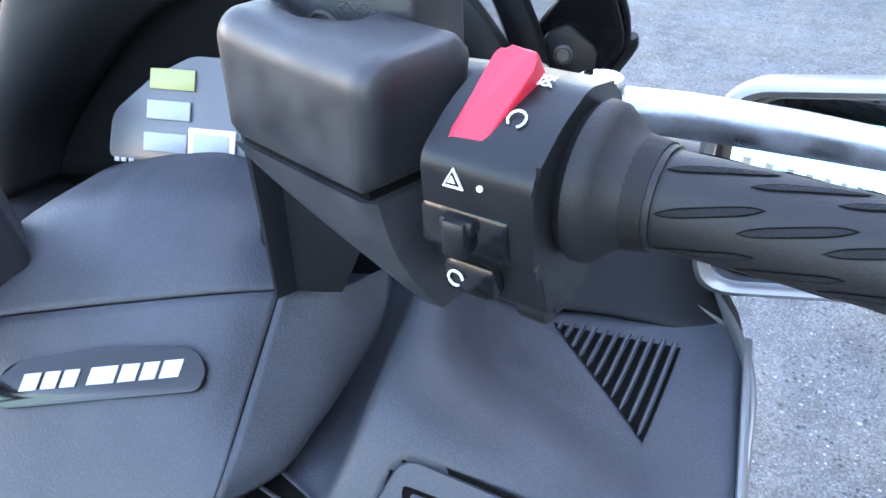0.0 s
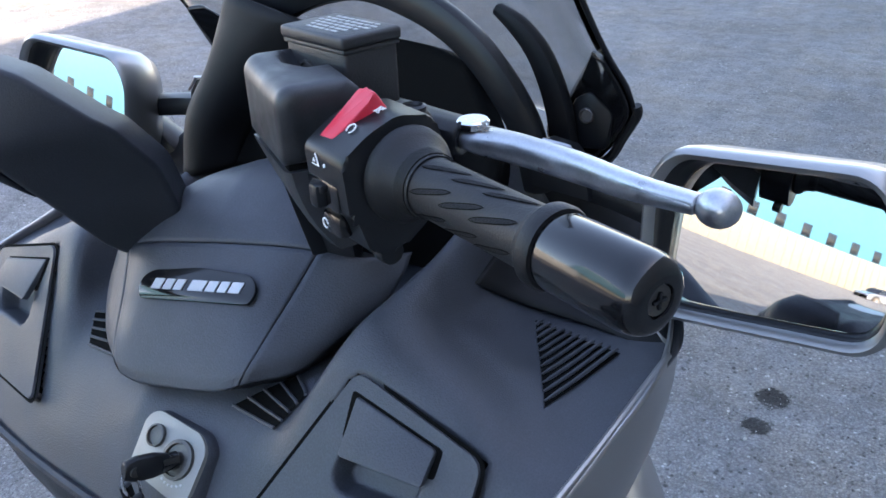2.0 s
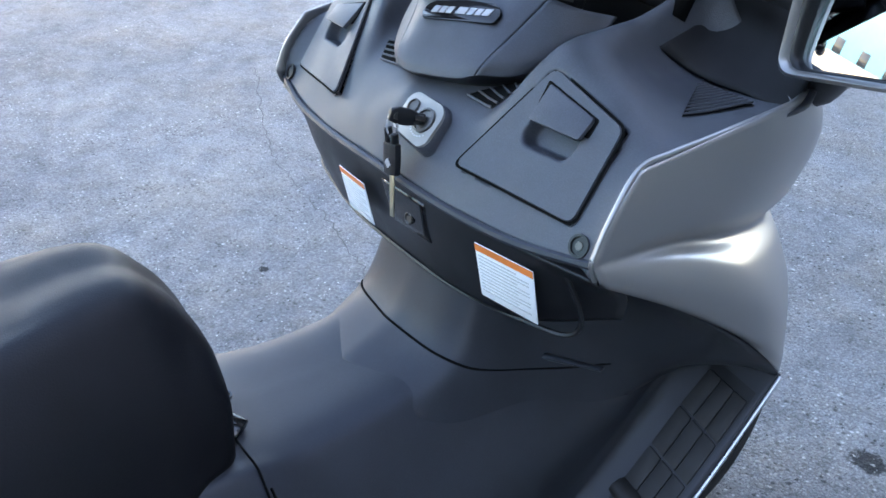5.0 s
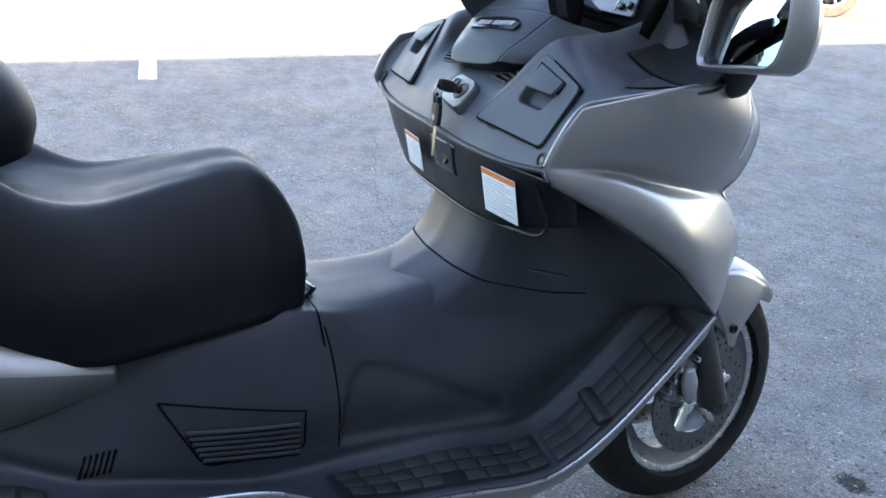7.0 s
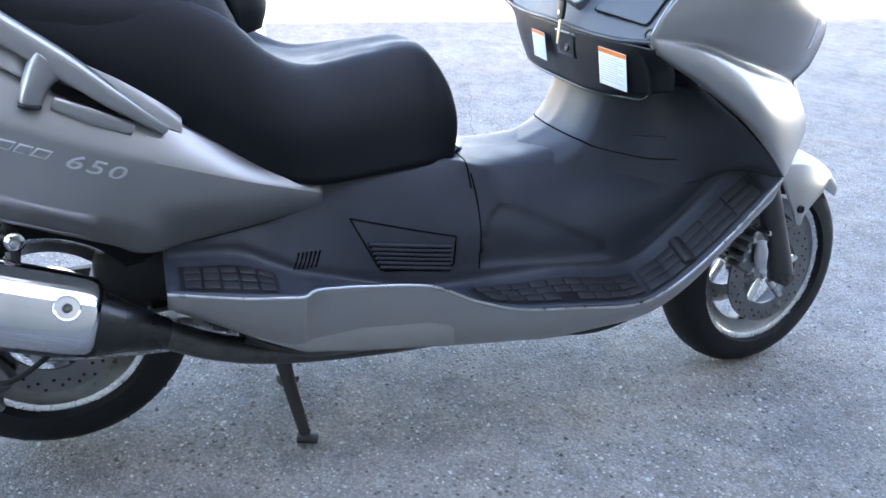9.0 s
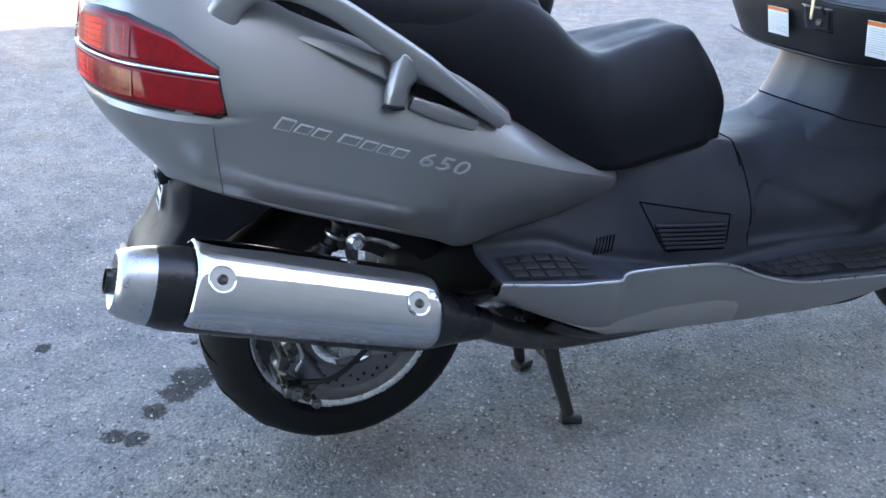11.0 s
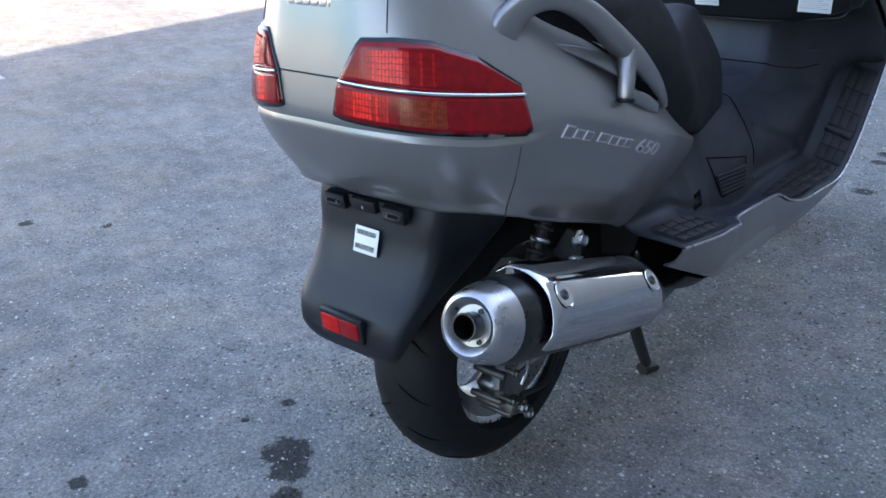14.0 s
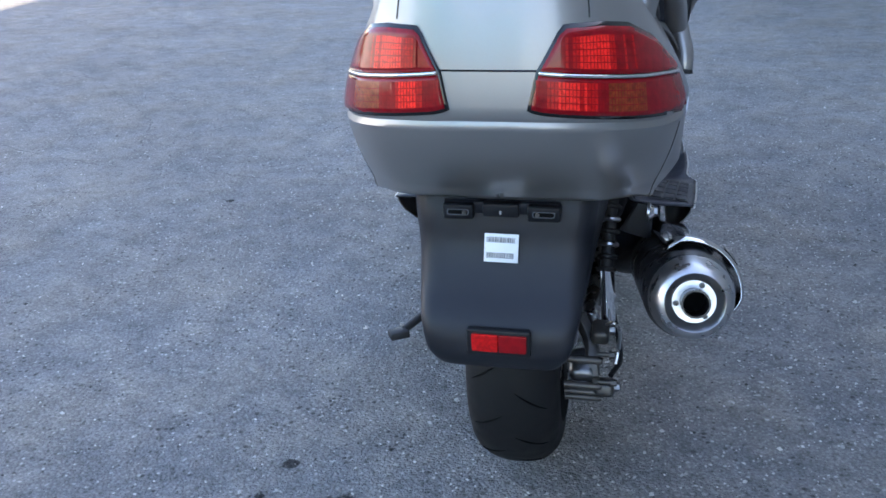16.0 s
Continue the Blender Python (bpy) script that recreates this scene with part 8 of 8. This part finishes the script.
bike("headlight_bowl", sheet([[(0.19, 1.54, 0.92), (0.1, 1.58, 0.93), (0, 1.60, 0.93)], [(0.185, 1.54, 0.84), (0.1, 1.58, 0.84), (0, 1.60, 0.84)], [(0.17, 1.53, 0.765), (0.1, 1.58, 0.76), (0, 1.60, 0.76)]], 12, 10, mirror=True, flip=True), ALU, "bright headlight bowl")
g = sheet([[(0.18, 1.585, 0.762), (0.14, 1.62, 0.757), (0.08, 1.655, 0.75), (0, 1.665, 0.75)], [(0.18, 1.64, 0.68), (0.14, 1.665, 0.68), (0.08, 1.68, 0.68), (0, 1.685, 0.68)], [(0.18, 1.64, 0.61), (0.14, 1.65, 0.61), (0.08, 1.655, 0.615), (0, 1.655, 0.62)], [(0.195, 1.59, 0.555), (0.14, 1.60, 0.565), (0.08, 1.605, 0.59), (0, 1.61, 0.60)]], 20, 16, mirror=True, flip=True)
bike("nose_panel", g, PAINT, "silver-grey painted nose below the headlight", thick=-0.003)
g = sheet([[(0.325, 1.385, 0.962), (0.15, 1.50, 1.005), (0, 1.52, 1.015)], [(0.283, 1.480, 0.966), (0.15, 1.54, 0.992), (0, 1.58, 1.00)], [(0.205, 1.585, 0.930), (0.12, 1.64, 0.937), (0, 1.665, 0.945)]], 16, 16, mirror=True)
bike("nose_top", g, PAINT, "silver-grey painted top of the nose", thick=0.003)

# tread grooves of the rear tyre
for k in range(16):
    a = 2 * math.pi * k / 16
    for sgn in (1, -1):
        pts = []
        for i in range(6):
            f = i / 5
            x = sgn * (0.010 + 0.052 * f)
            h = 0.079
            rr = 0.1828 + 0.078 * max(0.0, math.cos(math.asin(min(0.99, abs(x) / h)))) ** 0.62
            aa = a + 0.16 * f + (0.19 if sgn < 0 else 0)
            pts.append(RW @ Vector((x, (rr + 0.0004) * math.cos(aa), (rr + 0.0004) * math.sin(aa))))
        bike("tread_groove", tube(pts, [0.0010, 0.0030, 0.0036, 0.0036, 0.0030, 0.0010], 6, 12, squash=0.5), JOINT)

# -- front corner lamps --
NOSE_T = surface_of(named("front_fairing")[0])
CLENS = mat("smoky_clear_lens", (0.24, 0.25, 0.26), 0.08, vary=0.25, wear_size=0.02, coat=1.0)
for sgn in (1, -1):
    bm = bmesh.new()
    rows = []
    for i in range(13):
        f = i / 12
        z = 0.944 - 0.112 * f
        w = 0.030 * math.sin(math.pi * (0.10 + 0.80 * f)) ** 0.7
        y0 = 1.530 + 0.006 * f
        rows.append([bm.verts.new(hug(NOSE_T, y0 + 0.045 * j / 6 * w / 0.030, z, 0.0035 if 0 < j < 6 and 0 < i < 12 else 0.0003)[0]) for j in range(7)])
    for a, c in zip(rows, rows[1:]):
        for j in range(6):
            bm.faces.new((a[j], c[j], c[j + 1], a[j + 1]))
    bmesh.ops.recalc_face_normals(bm, faces=bm.faces)
    bike("corner_lamp", bm if sgn > 0 else flipped(bm), CLENS, "smoky clear front corner lamp lens", thick=0.002)

# ==== parked cars ====
def car(label, paint, place, length=4.6, h=1.68):
    c = thing("parked_car", label, "car")
    c.matrix_world = place
    prof = [(-2.25, 0.42, 0.75, 0.80), (-2.15, 0.38, 1.0, 0.86), (-1.5, 0.33, 1.08, 0.90), (-0.5, 0.30, 1.08, 0.92), (0.8, 0.30, 1.06, 0.92), (1.5, 0.34, 1.00, 0.88), (2.1, 0.40, 0.85, 0.82), (2.3, 0.45, 0.70, 0.72)]
    part("body", sheet([[(0, y, zl), (w * 0.9, y, zl), (w, y, zl + 0.15), (w, y, zh - 0.25), (w * 0.96, y, zh), (0, y, zh + 0.02)] for y, zl, zh, w in prof], 30, 40, mirror=True), paint, c, smooth=50)
    top = [(-2.0, 1.02, 0.80), (-1.75, 1.50, 0.70), (-1.2, h, 0.66), (0.2, h, 0.66), (0.75, 1.45, 0.70), (1.25, 1.05, 0.80)]
    part("cabin", sheet([[(0, y, z), (w * 0.9, y, z - 0.02), (w * 1.12, y, 1.04)] for y, z, w in top], 14, 24, mirror=True), PANE, c, "dark glass cabin", smooth=40)
    part("roof", sheet([[(0, y, z + 0.012), (w * 0.9, y, z - 0.004)] for y, z, w in top[1:5]], 8, 12, mirror=True), paint, c, thick=0.01)
    for y in (-1.4, 1.4):
        for sgn in (1, -1):
            at = Matrix.Translation((sgn * 0.82, y, 0.36)) @ Matrix.Diagonal((sgn, 1, 1, 1))
            b = lathe([(-0.12, 0.24), (-0.12, 0.34), (-0.09, 0.36), (0.09, 0.36), (0.115, 0.34), (0.12, 0.24)], at, 40)
            bmesh.ops.recalc_face_normals(b, faces=b.faces)
            wh = part("wheel", b, DUSTY, c, "dusty tyre")
            b = lathe([(0.02, 0.0), (0.03, 0.05), (0.06, 0.22), (0.11, 0.245), (0.06, 0.245), (-0.02, 0.2), (-0.02, 0)], at, 40, closed=False)
            part("rim", lathe([(0.105, 0.215), (0.118, 0.245), (0.05, 0.245), (0.02, 0.215)], at, 40), ALLOY, wh, "silver alloy rim")
            part("wheel_back", lathe([(0.0, 0), (0.0, 0.235), (-0.03, 0.235), (-0.03, 0)], at, 30, closed=False), DARK, wh)
            for k in range(10):
                a = 2 * math.pi * k / 10 + 0.1 * (-1) ** k
                part("spoke", tube([at @ Vector((0.085, 0.03 * math.cos(a), 0.03 * math.sin(a))), at @ Vector((0.10, 0.225 * math.cos(a), 0.225 * math.sin(a)))], [0.022, 0.016], 6, 4), ALLOY, wh)
            arch = sheet([[(sgn * 0.925, y + 0.40 * math.cos(a), 0.36 + 0.40 * math.sin(a)), (sgn * 0.935, y + 0.46 * math.cos(a), 0.36 + 0.46 * math.sin(a)), (sgn * 0.90, y + 0.50 * math.cos(a), 0.36 + 0.50 * math.sin(a))] for a in np.linspace(-0.2, math.pi + 0.2, 9)], 6, 24)
            part("wheel_arch", arch, DARK, c, thick=0.03)
    for sgn in (1, -1):
        part("sill", rbox(0.06, 1.9, 0.12, 0.02, pose(sgn * 0.91, 0, 0.36)), DARK, c)
        part("sill_trim", rbox(0.02, 1.9, 0.03, 0.006, pose(sgn * 0.935, 0, 0.45)), CHROME, c, "bright sill strip")
        for y in (-0.55, 0.5):
            part("door_handle", rbox(0.03, 0.2, 0.035, 0.01, pose(sgn * 0.935, y, 0.88)), paint, c)
        for y in (-1.02, 0.0, 0.98):
            part("door_joint", rbox(0.004, 0.008, 0.60, 0, pose(sgn * 0.921, y, 0.74)), GLOSS, c)
    return c


DUSTY = mat("dusty_tyre", (0.20, 0.16, 0.12), 0.9, vary=0.3, wear_size=0.05)
ALLOY = mat("car_alloy", (0.55, 0.55, 0.55), 0.3, metal=0.9, vary=0.05)
car("dark brown estate car parked in the sun by the fence", mat("dark_brown_paint", (0.045, 0.032, 0.027), 0.25, metal=0.3, vary=0.05, coat=1.0), Matrix.Translation((-9.74, 9.67, rise(-8.2) - 0.03)) @ Matrix.Rotation(radians(-30), 4, "Z") @ Matrix.Scale(1.22, 4))
car("silver car parked before the cream wall", mat("silver_car_paint", (0.45, 0.46, 0.47), 0.25, metal=0.6, vary=0.05, coat=1.0), Matrix.Translation((-10.6, -36.0, 0)) @ Matrix.Rotation(radians(26), 4, "Z"), h=1.5)
